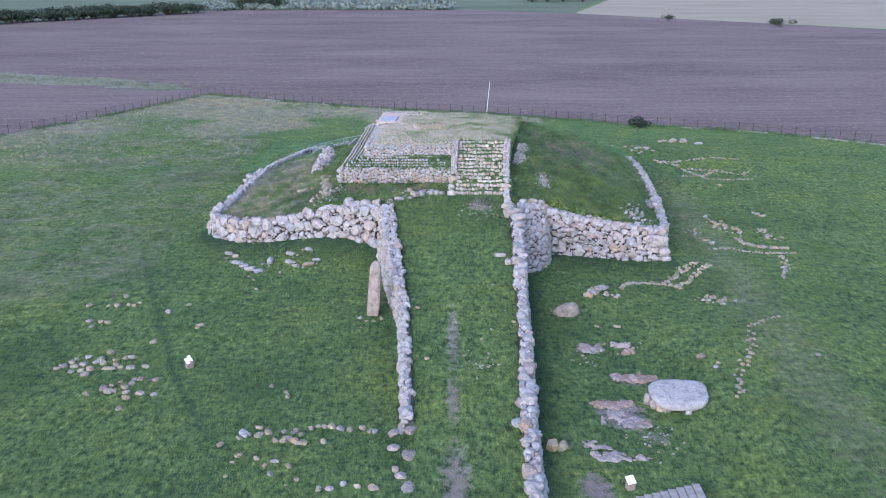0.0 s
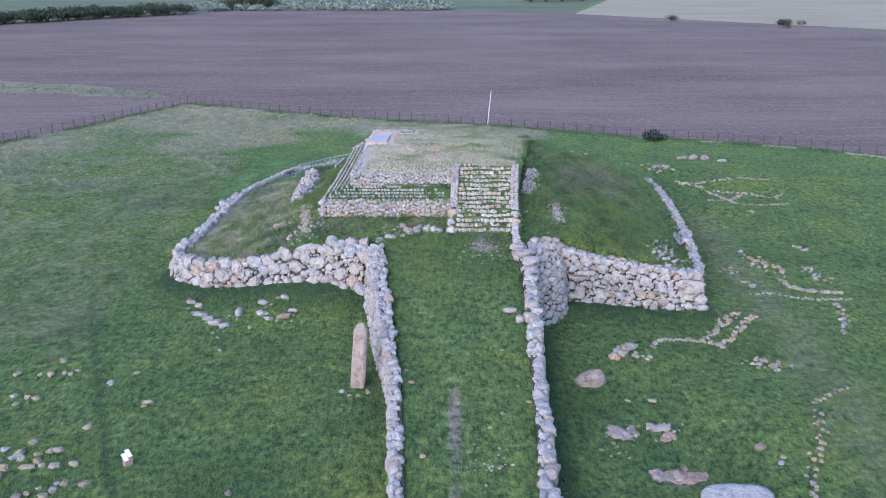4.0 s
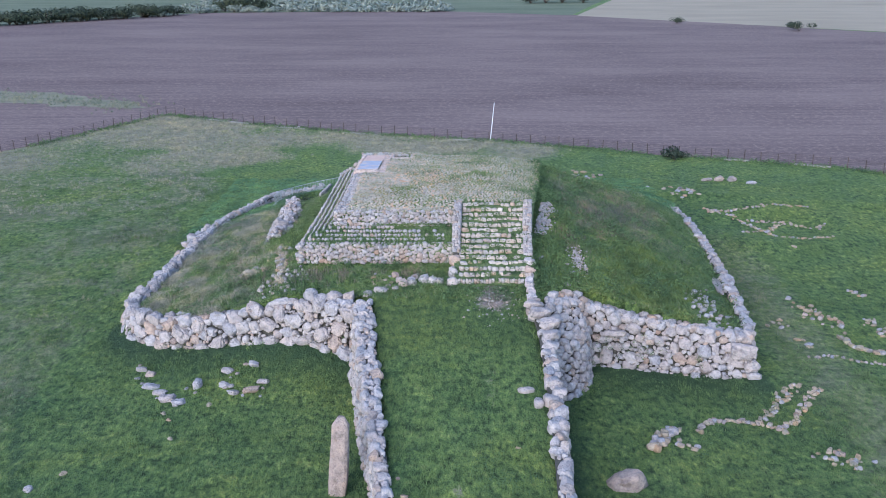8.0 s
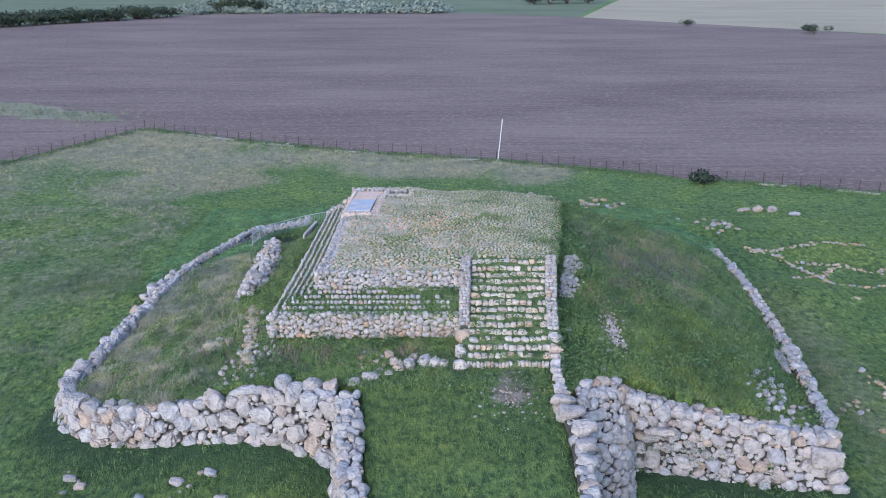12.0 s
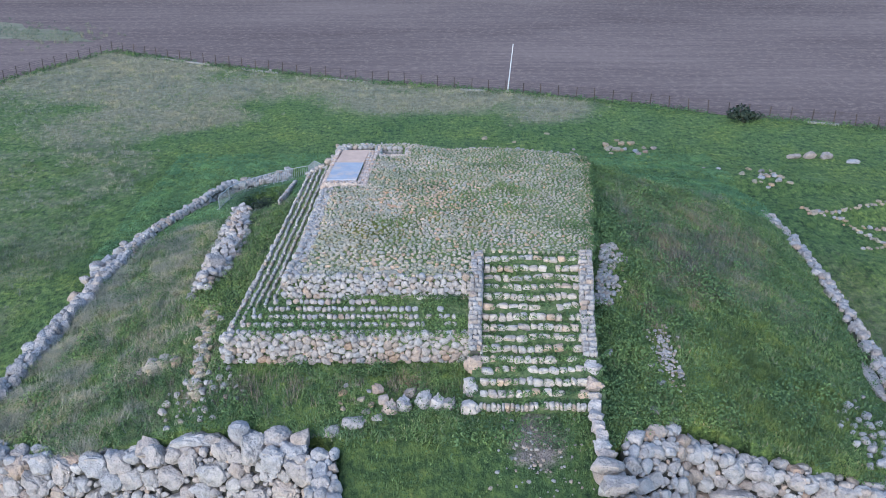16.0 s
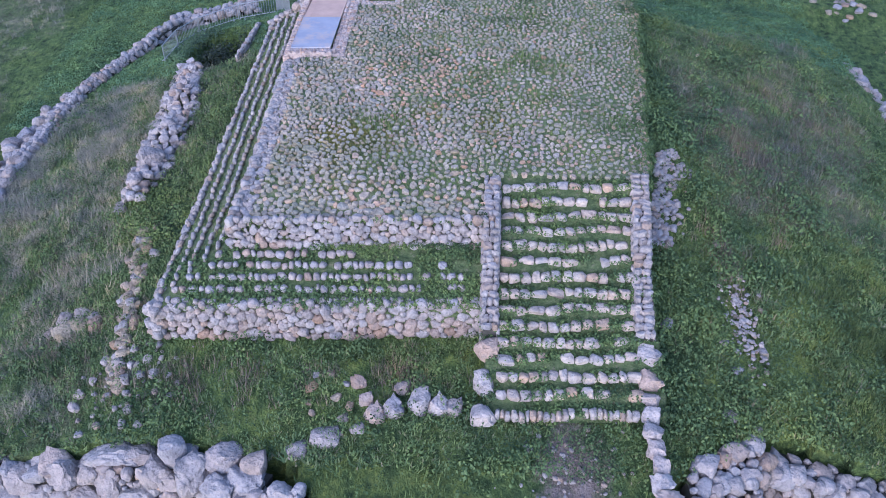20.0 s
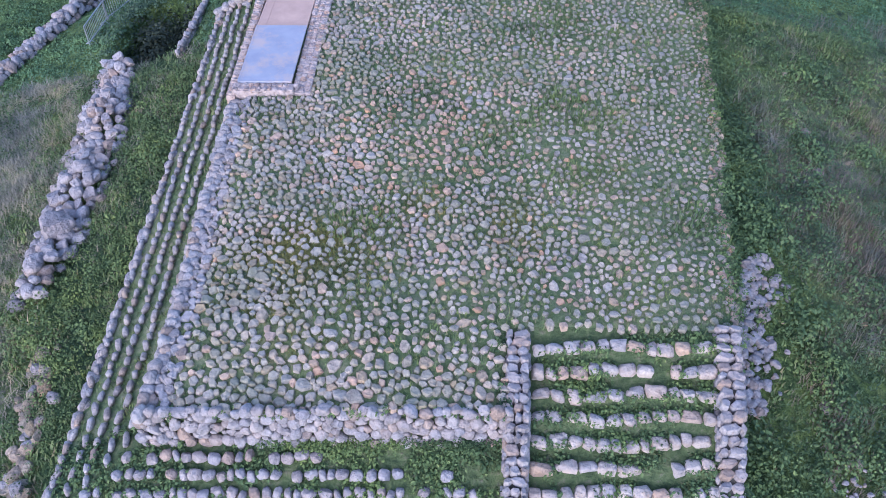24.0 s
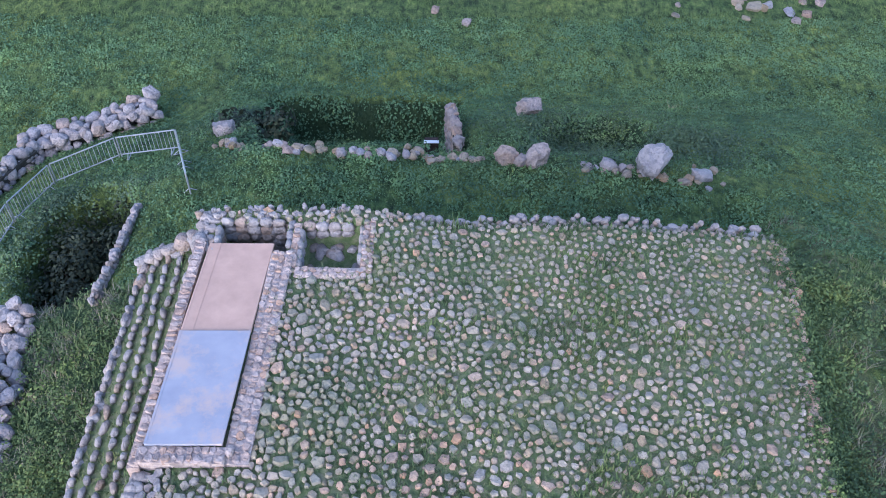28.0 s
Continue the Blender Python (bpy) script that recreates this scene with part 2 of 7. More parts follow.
def field_material(name, lo, hi, streak, angle=8.0, fleck=(0.29, 0.215, 0.185)):
    m, nt, b = material(name, 0.97)
    p = place(nt)
    mp = nt.nodes.new("ShaderNodeMapping")
    mp.inputs["Rotation"].default_value = (0, 0, radians(angle))
    mp.inputs["Scale"].default_value = (0.018, 0.04, 0.05)
    nt.links.new(p, mp.inputs["Vector"])
    bands = noise_tex(nt, mp.outputs[0], 1.0, 3.0, 0.55)
    mp2 = nt.nodes.new("ShaderNodeMapping")
    mp2.inputs["Rotation"].default_value = (0, 0, radians(angle))
    mp2.inputs["Scale"].default_value = (0.06, 1.0, 0.5)
    nt.links.new(p, mp2.inputs["Vector"])
    furrow = noise_tex(nt, mp2.outputs[0], 1.0, 6.0, 0.7)
    c = ramp(nt, bands, ((0.28, lo), (0.72, hi)))
    c = mix(nt, streak, c, ramp(nt, furrow, ((0.35, tuple(v * 0.55 for v in lo)), (0.65, tuple(v * 1.3 for v in hi)))))
    clod = grey(nt, noise_tex(nt, p, 1.3, 8.0, 0.85), 0.5, 0.62)
    c = mix(nt, times(nt, clod, 0.6), c, fleck)
    nt.links.new(c, b.inputs["Base Color"])
    b.inputs["Specular IOR Level"].default_value = 0.02
    bump(nt, b, noise_tex(nt, p, 1.4, 6.0, 0.7), 0.3, 0.06)
    return m


MEADOW = ground_material()
# brown earth, slightly purple because the distant haze is put into its colours
PLOUGHED = field_material("ploughed_earth", (0.105, 0.077, 0.074), (0.19, 0.142, 0.129), 0.24)
STUBBLE = field_material("pale_stubble", (0.25, 0.208, 0.15), (0.34, 0.28, 0.205), 0.1, 4.0, (0.25, 0.23, 0.16))
STRIP = field_material("pale_rough_grass", (0.14, 0.15, 0.10), (0.235, 0.22, 0.16), 0.3, 6.0)
FAR_GREEN = field_material("far_green", (0.085, 0.105, 0.065), (0.15, 0.165, 0.11), 0.2, 3.0, (0.2, 0.2, 0.14))
STEEL = plain("galvanised_steel", (0.36, 0.39, 0.41), 0.45, 0.6, 0.1, 12.0, 0.05)
RUSTY = plain("rusted_iron", (0.075, 0.055, 0.05), 0.85, 0.2, 0.3, 8.0, 0.2)
POLE_PAINT = plain("pale_pole_paint", (0.48, 0.48, 0.50), 0.55, 0, 0.08, 4.0, 0.1)
CONCRETE = plain("pale_concrete", (0.25, 0.235, 0.22), 0.9, 0, 0.2, 2.0, 0.4)
GREY_TIMBER = plain("grey_timber", (0.27, 0.235, 0.215), 0.85, 0, 0.25, 3.0, 0.3)
BOARD_PINK = plain("bare_plywood", (0.50, 0.33, 0.25), 0.7, 0, 0.12, 1.6, 0.15)
SIGN_WHITE = plain("white_panel", (0.80, 0.81, 0.84), 0.4, 0, 0.05, 3.0, 0.05)
SIGN_WOOD = plain("sign_wood", (0.24, 0.18, 0.15), 0.8, 0, 0.2, 6.0, 0.3)


def worn_paint():
    m, nt, b = material("worn_blue_grey_paint", 0.92)
    p = place(nt)
    n1 = noise_tex(nt, p, 1.3, 5.0, 0.6)
    c = ramp(nt, n1, ((0.3, (0.26, 0.28, 0.335)), (0.6, (0.32, 0.335, 0.385)), (0.8, (0.38, 0.38, 0.41))))
    worn = grey(nt, noise_tex(nt, p, 0.9, 7.0, 0.7), 0.5, 0.62)
    c = mix(nt, times(nt, worn, 0.8), c, (0.46, 0.36, 0.31))
    nt.links.new(c, b.inputs["Base Color"])
    bump(nt, b, n1, 0.1, 0.02)
    return m


BOARD_BLUE = worn_paint()


# ---- shape of the land ----
def sm(a, b, v):
    u = min(1.0, max(0.0, (v - a) / (b - a)))
    return u * u * (3 - 2 * u)


def table(tab, v):
    if v <= tab[0][0]:
        return tab[0][1]
    for (a, p), (b, q) in zip(tab, tab[1:]):
        if v <= b:
            return p + (q - p) * (v - a) / (b - a)
    return tab[-1][1]


RAMP_Z = ((30, -1.0), (38, -0.4), (46, 0.5), (57, 1.8), (66, 2.85), (74, 4.0), (80.5, 5.35))
RAMP_L = ((30, -1.2), (41, -1.75), (49, -2.2), (56, -2.6), (62, -2.9), (67, -3.5), (72, -4.0), (79, -4.9))
RAMP_R = ((30, 4.9), (43, 4.9), (48, 5.1), (54, 5.5), (62, 5.85), (66, 6.2), (70, 6.3), (75, 6.4), (77.5, 6.1))
FRONT = ((-23.6, 84.6), (-22.6, 82.8), (-21.2, 81.6), (-17, 80.0), (-12, 79.8), (-8, 79.4), (-5, 78.6), (6.4, 77.8), (8.6, 79.3), (10.4, 79.7), (14.7, 78.2), (20.8, 76.9))
LEFT = ((83, -22.9), (88.6, -22.1), (94.6, -21.75), (100, -21.3), (106.2, -20.4), (110.6, -18.8), (115, -17.6), (118.5, -14.4))
RIGHT = ((76, 20.6), (83, 21.0), (88, 21.6), (95, 22.4), (102, 22.9), (110, 23.2), (114, 22.0))
STEPS = 15
STAIR_Y0, STAIR_Y1, STAIR_Z0, STAIR_Z1 = 80.4, 88.3, 5.45, 8.98


LEFT_GROUND = ((36, -0.15), (45, 0.0), (55, 0.1), (64, 0.3), (72, 0.5), (80, 0.7), (92, 0.75), (104, 1.05), (122, 1.3))
RIGHT_GROUND = ((36, -0.75), (45, -0.6), (58, -0.45), (66, -0.2), (71, 0.0), (78, 0.15), (88, 0.35), (104, 0.8), (122, 1.3))


def outer(x, y):
    k = sm(-1, 4, x)
    z = table(LEFT_GROUND, y) * (1 - k) + table(RIGHT_GROUND, y) * k
    z += 1.25 * math.exp(-((x + 9.5) / 6.0) ** 2 - ((y - 79.5) / 3.6) ** 2)
    z += 0.55 * math.exp(-((x + 22.5) / 3.0) ** 2) * sm(84, 92, y) * (1 - sm(112, 120, y))
    k = 1 - sm(110, 135, y)
    z += 0.1 * k * math.sin(x * 0.31 + y * 0.17) * math.sin(y * 0.23 - x * 0.11)
    z -= 0.15 * math.exp(-((x - 13) / 5.0) ** 2 - ((y - 50) / 7.0) ** 2)
    ring = math.hypot((x - 33) / 7.0, (y - 108.5) / 5.0)
    z += 0.35 * math.exp(-((ring - 1.15) / 0.4) ** 2) - 0.2 * (1 - sm(0.5, 1.0, ring))
    z += 0.5 * math.exp(-((y - 119.5 + 0.25 * (x - 26)) / 1.6) ** 2) * sm(12, 20, x) * (1 - sm(44, 52, x))
    z += (0.95 * sm(14, 19, x) * (1 - sm(58, 68, y)) + 0.55 * sm(17, 23, x) * sm(58, 68, y) * (1 - sm(74, 86, y))) * (1 - sm(32, 45, x))
    return z


def mound(x, y):
    if x < -1:
        lx = table(LEFT, y)
        zi = 5.75 - 0.5 * sm(95, 110, y)
        zw = 1.95 + 0.3 * sm(84, 104, y)
        u = min(1, max(0, (x - lx) / (-9.6 - lx)))
        z = zw + (zi - zw) * (0.75 * u + 0.25 * u * u)
        fy = table(FRONT, x)
        v = min(1, max(0, (y - fy) / (84.2 - fy)))
        return z - (1 - v) * 1.0 * u
    rx = table(RIGHT, y)
    zi = table(((77, 4.5), (80, 5.0), (88, 6.8), (92, 7.9), (104, 8.2), (108, 6.3), (113, 4.6)), y)
    zr = 2.5 + 0.5 * sm(78, 100, y)
    u = min(1, max(0, (rx - x) / (rx - 8.6)))
    return zr + (zi - zr) * (u + 0.35 * u * (1 - u)) + 0.15 * math.sin(x * 0.9 + y * 0.5) * math.sin(y * 0.6) * (1 - u)


def in_front(x, y):
    return y > table(FRONT, x) + 0.5 and table(LEFT, y) < x < table(RIGHT, y)


def on_ramp(x, y):
    return 30 < y < 80.6 and table(RAMP_L, y) < x < table(RAMP_R, y)


def hole(x, y):
    d = math.hypot((x + 12.9) / 2.0, (y - 108.9) / 3.1)
    return 4.4 * (1 - sm(0.74, 1.06, d))


def rear_cut(x, y):
    a = 2.3 * (1 - sm(0.72, 1.08, max(abs(x + 3.7) / 4.2, abs(y - 115.9) / 3.8)))
    b = 1.3 * (1 - sm(0.6, 1.15, math.hypot((x - 5.6) / 2.6, (y - 114.0) / 2.9)))
    return a + b


# the platform: lower tier, sloping courses, top paving and its two pits
def tier_left(y):
    return table(((83.6, -10.05), (91.6, -9.64), (97, -9.49), (106, -9.2)), y)


def top_left(y):
    return table(((86.1, -7.62), (88.8, -7.36), (94.4, -7.28), (97.5, -7.16), (106, -7.0)), y)


def top_right(y):
    return table(((87.7, 6.75), (97.4, 8.25), (104, 9.05), (106, 9.1)), y)


TIER_Y, TOP_Y, BACK_Y = 83.65, 86.1, 105.5
PITS = ((-6.5, -4.55, 103.8, 105.05, 2.8), (-4.25, -2.6, 103.3, 104.9, 0.75))


def top_z(x, y):
    z = 9.1 - 0.5 * sm(4, 9.2, x) - 0.15 * sm(100, 106, y) * sm(-4, 2, x)
    z -= 0.3 * (1 - sm(86.0, 88.6, y)) + 0.25 * (1 - sm(top_left(y) - 0.1, top_left(y) + 1.1, x))
    z -= 0.35 * sm(104.7, 105.6, y) * sm(-2.5, 0, x)
    return z + 0.04 * math.sin(1.3 * x + 0.7 * y)


def core_z(x, y):
    """The earth of the platform under its stones; None outside it."""
    if (0.75 if y < TOP_Y else 0.98) < x < 6.6 and y < STAIR_Y1:
        if y < STAIR_Y0:
            return None
        k = int((y - STAIR_Y0) / (STAIR_Y1 - STAIR_Y0) * STEPS)
        return STAIR_Z0 + (STAIR_Z1 - STAIR_Z0) * (k + 0.5) / STEPS
    if y < TIER_Y + 0.1 or y > BACK_Y or x < tier_left(y) + 0.1 or x > top_right(max(y, 88)) + 0.1 or (x > 6.6 and y < 88):
        return None
    inx, iny = x - top_left(y), y - TOP_Y
    if inx > 0 and iny > 0:
        for x0, x1, y0, y1, d in PITS:
            if x0 < x < x1 and y0 < y < y1:
                return top_z(x, y) - d
        return top_z(x, y) - 0.05
    if x > 0.75:
        return None
    width = max(0.6, top_left(max(y, 86.1)) - tier_left(y))
    a = 1 - max(0, -inx) / width
    b = 1 - max(0, -iny) / (TOP_Y - TIER_Y)
    u = min(a, b)
    return 7.0 + 0.95 * max(0.0, u)


def land(x, y):
    o = outer(x, y)
    if on_ramp(x, y):
        return max(o, table(RAMP_Z, y) + 0.06 * math.sin(x * 1.1 + y * 0.4) - 0.02 * (x - 1.5) ** 2 * 0.3)
    if not in_front(x, y):
        return o
    m = mound(x, y)
    if y > 104.5 and x > -10:
        m += (min(m, 5.1) - m) * sm(104.5, 106.5, y) * (1 - sm(9.0, 11.5, x))
    m -= 1.15 * sm(110.5, 114, y) * sm(-6.5, -9.5, x) * (1 - 0.6 * sm(-11, -14, x))
    k = 1 - sm(112.6, 122, y)
    z = o + (m - o) * k - hole(x, y) - rear_cut(x, y) * sm(112.7, 113.5, y)
    if core_z(x, y) is not None:
        z = min(z, core_z(x, y) - 0.35)
    elif -5.2 < x < 6.5 and y < 84:
        z = min(z, 5.35 + 0.1 * (y - 80.5)) if y > 80 else table(RAMP_Z, y)
    return z


# fence lines of the site: a corner far left, one side comes back, the other runs across
FENCE_ACROSS = ((-45.4, 172.1), (-29.6, 163.6), (-13.3, 155.9), (8.0, 149.4), (20.0, 144.4), (30.9, 139.3), (49.3, 132.4), (62.5, 123.3), (90.0, 108.0))
FENCE_BACK = ((-45.4, 172.1), (-53.2, 154.0), (-59.0, 142.2), (-65.8, 130.0), (-82.0, 106.0))


def beyond_fence(x, y):
    """Metres past the fence, positive in the ploughed land."""
    across = y - table(FENCE_ACROSS, x) if x > -45.4 else -99
    back = table([(b, a) for a, b in FENCE_BACK[::-1]], y) - x if y < 172.1 else 99
    return max(across, back)


def track(x, y):
    """An old sunken path across the meadow, 1 on its line."""
    if not 43.6 < y < 90:
        return 0.0
    tx = table(((43.8, -11.1), (44.4, -12.7), (46.9, -14.4), (52.1, -17.3), (58.2, -19.8), (64.2, -22.3), (72.3, -25.6), (75.3, -26.9), (90, -31.5)), y)
    return math.exp(-((x - tx) / 0.5) ** 2) * (1 - 0.6 * sm(70, 90, y))


def cover(x, y):
    """Shares of bare soil, dry grass and lush growth on the ground. Lush also holds wall shade, dry some light."""
    n1 = noise.noise((x * 0.12, y * 0.12, 0.0))
    n2 = noise.noise((x * 0.5, y * 0.5, 3.0))
    bare = dry = lush = 0.0
    if on_ramp(x, y):
        for cx, cy, rx, ry in ((3.4, 78.9, 1.5, 1.9), (0.7, 56.0, 0.6, 6.5), (0.6, 48.5, 0.6, 4.0), (0.7, 41, 1.2, 5.0), (2.6, 70, 0.7, 3.5)):
            bare = max(bare, (0.8 if cy > 78 else 0.45 if cy > 66 else 0.66) * (1 - sm(0.0, 1.7, math.hypot((x - cx) / rx, (y - cy) / ry))))
        lush = 0.45 * sm(66, 76, y)
    else:
        for cx, cy, rx, ry, s in ((11.2, 49.4, 1.9, 2.2, 0.95), (13.0, 54.2, 1.8, 1.0, 0.95), (12.6, 46.6, 1.4, 1.2, 0.6),
                                  (-19.0, 52.8, 0.5, 0.45, 1.0), (8.3, 41.4, 1.2, 2.0, 0.9), (-1.5, 117.4, 0.9, 0.9, 1.0), (-11.0, 82.6, 1.5, 0.9, 0.6), (-2.2, 79.0, 1.5, 0.8, 0.5)):
            bare = max(bare, s * 0.85 * (1 - sm(0.1, 1.6, math.hypot((x - cx) / rx, (y - cy) / ry))))
        back = sm(128, 150, y + 8 * n1 - 0.12 * x - 2) * (1 - sm(-6, 34, x))
        n3 = noise.noise((x * 0.045, y * 0.06, 5.0))
        n4 = noise.noise(((0.5 * x + 0.86 * y) * 0.035, (0.86 * x - 0.5 * y) * 0.1, 9.0))
        lobe = max(math.exp(-((x + 36) / 11.0) ** 2), math.exp(-((y - 146 + 0.32 * x) / 6.5) ** 2) * sm(-24, -12, x))
        dry = min(1.0, back * (0.42 + 0.75 * lobe + 0.5 * n1 + 0.6 * n3 + 0.9 * n4 + 0.4 * n2))
        dry = max(dry, (0.55 + 0.4 * n1 + 0.4 * n3) * sm(-30, -60, x) * sm(105, 135, y)) if x < -30 else dry
        # pale dry share over the left meadow stands in for its grazing light
        if x < -23 and 58 < y < 128 and not in_front(x, y):
            dry = max(dry, (0.31 + 0.25 * n1 + 0.2 * n2) * sm(-23, -27, x) * sm(58, 68, y))
        if in_front(x, y) and x < -8:
            dry = max(dry, (0.24 + 0.75 * n2 + 0.3 * n1) * sm(-22.5, -20, x) * (1 - sm(-13, -11, x)) * (1 - sm(98, 108, y)))
        if in_front(x, y) and x > 8 and y > 84:
            dry = max(dry, (0.5 + 0.5 * n1 + 0.3 * n2) * (1 - sm(18, 22, x)) * sm(8.3, 10.5, x) * sm(86, 92, y) * (1 - sm(105, 112, y)))
        d = x - 24 - 0.05 * (y - 50)
        dry = max(dry, 0.34 * math.exp(-(d / 4.0) ** 2) * (1 - sm(95, 120, y)) * sm(30, 46, y))
        # lush strips at the walls' foot, wall shade in their colour; an old track
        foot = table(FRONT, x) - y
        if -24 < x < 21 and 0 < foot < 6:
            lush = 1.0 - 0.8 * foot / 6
        # growth beside the ramp's right wall, darkened by that wall's painted shade
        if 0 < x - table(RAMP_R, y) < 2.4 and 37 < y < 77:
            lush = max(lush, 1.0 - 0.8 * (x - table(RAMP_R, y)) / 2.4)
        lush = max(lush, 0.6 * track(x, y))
        # darkest green all over the rear cut, no dry grass
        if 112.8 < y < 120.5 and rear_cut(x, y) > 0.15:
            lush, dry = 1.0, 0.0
        if in_front(x, y) and y < 106:
            lush = max(lush, (0.28 + 0.5 * n2) * (1 - 0.8 * sm(88, 94, y) * sm(8, 10, x)))
        if -14 < x < -9 and 86 < y < 106:
            lush = max(lush, 0.75 * sm(-13.6, -12.6, x) * sm(86, 90, y))
        tx2 = table(((86, 40), (95, 41), (104, 41.5), (113, 39.5), (119, 36), (123, 30)), y)
        if 86 < y < 123:
            lush = max(lush, 0.35 * math.exp(-((x - tx2) / 0.7) ** 2))
        lush = max(lush, 0.42 * sm(0.1, 0.5, n1) * (1 - sm(88, 94, y) * sm(8, 10, x)))
    return bare, max(0.0, dry), lush


def spread(lo, hi, step, far):
    core = list(np.arange(lo, hi + 1e-6, step))
    out, d = [], step
    v = hi
    while v < far:
        d *= 1.35
        v += d
        out.append(v)
    back, d, v = [], step, lo
    while v > -far:
        d *= 1.35
        v -= d
        back.append(v)
    return back[::-1] + core + out


def sheet(name, xs, ys, height, mat, colour=None):
    nx, ny = len(xs), len(ys)
    verts = [(x, y, height(x, y)) for y in ys for x in xs]
    faces = [(j * nx + i, j * nx + i + 1, (j + 1) * nx + i + 1, (j + 1) * nx + i) for j in range(ny - 1) for i in range(nx - 1)]
    me = bpy.data.meshes.new(name)
    me.from_pydata(verts, [], faces)
    me.polygons.foreach_set("use_smooth", [True] * len(faces))
    me.materials.append(mat)
    if colour:
        at = me.attributes.new("cover", "FLOAT_COLOR", "POINT")
        flat = []
        for x, y, z in verts:
            flat.extend((*colour(x, y), 1.0))
        at.data.foreach_set("color", flat)
    return new(name, me)


xs = spread(-32, 40, 0.4, 3000)
ys = spread(36, 128, 0.4, 3500)
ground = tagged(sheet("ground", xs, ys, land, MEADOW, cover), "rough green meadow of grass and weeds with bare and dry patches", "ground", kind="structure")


def flat_field(name, corners, z, mat, label, rag=1.2):
    """A field as a thin sheet on the ground with a ragged edge."""
    pts = []
    for (ax, ay), (bx, by) in zip(corners, corners[1:] + corners[:1]):
        n = max(2, min(60, int(math.hypot(bx - ax, by - ay) / 4)))
        for i in range(n):
            t = i / n
            x, y = ax + (bx - ax) * t, ay + (by - ay) * t
            k = rag * noise.noise((x * 0.2, y * 0.2, z))
            pts.append((x + k, y + k, z))
    bm = bmesh.new()
    f = bm.faces.new([bm.verts.new(p) for p in pts])
    f.normal_update()
    if f.normal.z < 0:
        f.normal_flip()
        f.normal_update()
    bmesh.ops.triangulate(bm, faces=[f])
    bm.normal_update()
    for q in bm.faces:
        if q.normal.z < 0:
            q.normal_flip()
    me = bpy.data.meshes.new(name)
    bm.to_mesh(me)
    bm.free()
    me.materials.append(mat)
    return tagged(new(name, me), label, "field", kind="structure")


flat_field("ploughed_field", [(a, b + 0.6) for a, b in FENCE_ACROSS] + [(300, 10), (420, 150), (163, 332), (62, 440), (4, 480), (-112, 470), (-182, 368), (-420, 230), (-300, 60)] + [(a - 0.6, b) for a, b in FENCE_BACK[:0:-1]], 1.34, PLOUGHED,
           "bare ploughed brown earth with faint furrows, purple haze put into its colour")
flat_field("grass_strip", [(-51, 178), (-56, 185), (-76, 197), (-100, 206), (-180, 230), (-182, 218), (-96, 188), (-75, 184)], 1.37, STRIP, "narrow strip of pale rough grass between ploughed plots", 3.0)
flat_field("stubble_field", [(62, 434), (164, 335), (424, 153), (900, 420), (900, 900), (200, 900)], 1.36, STUBBLE, "pale dry stubble field far beyond the ploughed land")
flat_field("far_pasture", [(4, 470), (60, 436), (190, 900), (190, 1400), (-900, 1400), (-900, 500), (-420, 236), (-176, 364), (-110, 458)], 1.35, FAR_GREEN, "distant dull green pasture with scattered scrub")


# ---- stones ----
def bm_object(name, bm, mat, smooth=True):
    me = bpy.data.meshes.new(name)
    bm.to_mesh(me)
    bm.free()
    if smooth:
        me.polygons.foreach_set("use_smooth", [True] * len(me.polygons))
    me.materials.append(mat)
    return new(name, me)


def part(name, bm, mat, parent, label="", smooth=False):
    ob = bm_object(name, bm, mat, smooth)
    ob.parent = parent
    ob.location = -base_of(parent)
    return tagged(ob, label)


def base_of(ob):
    p = Vector(ob.location)
    while ob.parent:
        ob = ob.parent
        p += ob.location
    return p


def thing(name, at, label, category, group="", kind="", parent=None):
    e = new(name)
    e.location = at
    if parent:
        e.parent = parent
        e.location = Vector(at) - base_of(parent)
        category = group = ""
    e.empty_display_size = 0.3
    return tagged(e, label, category, group, kind)


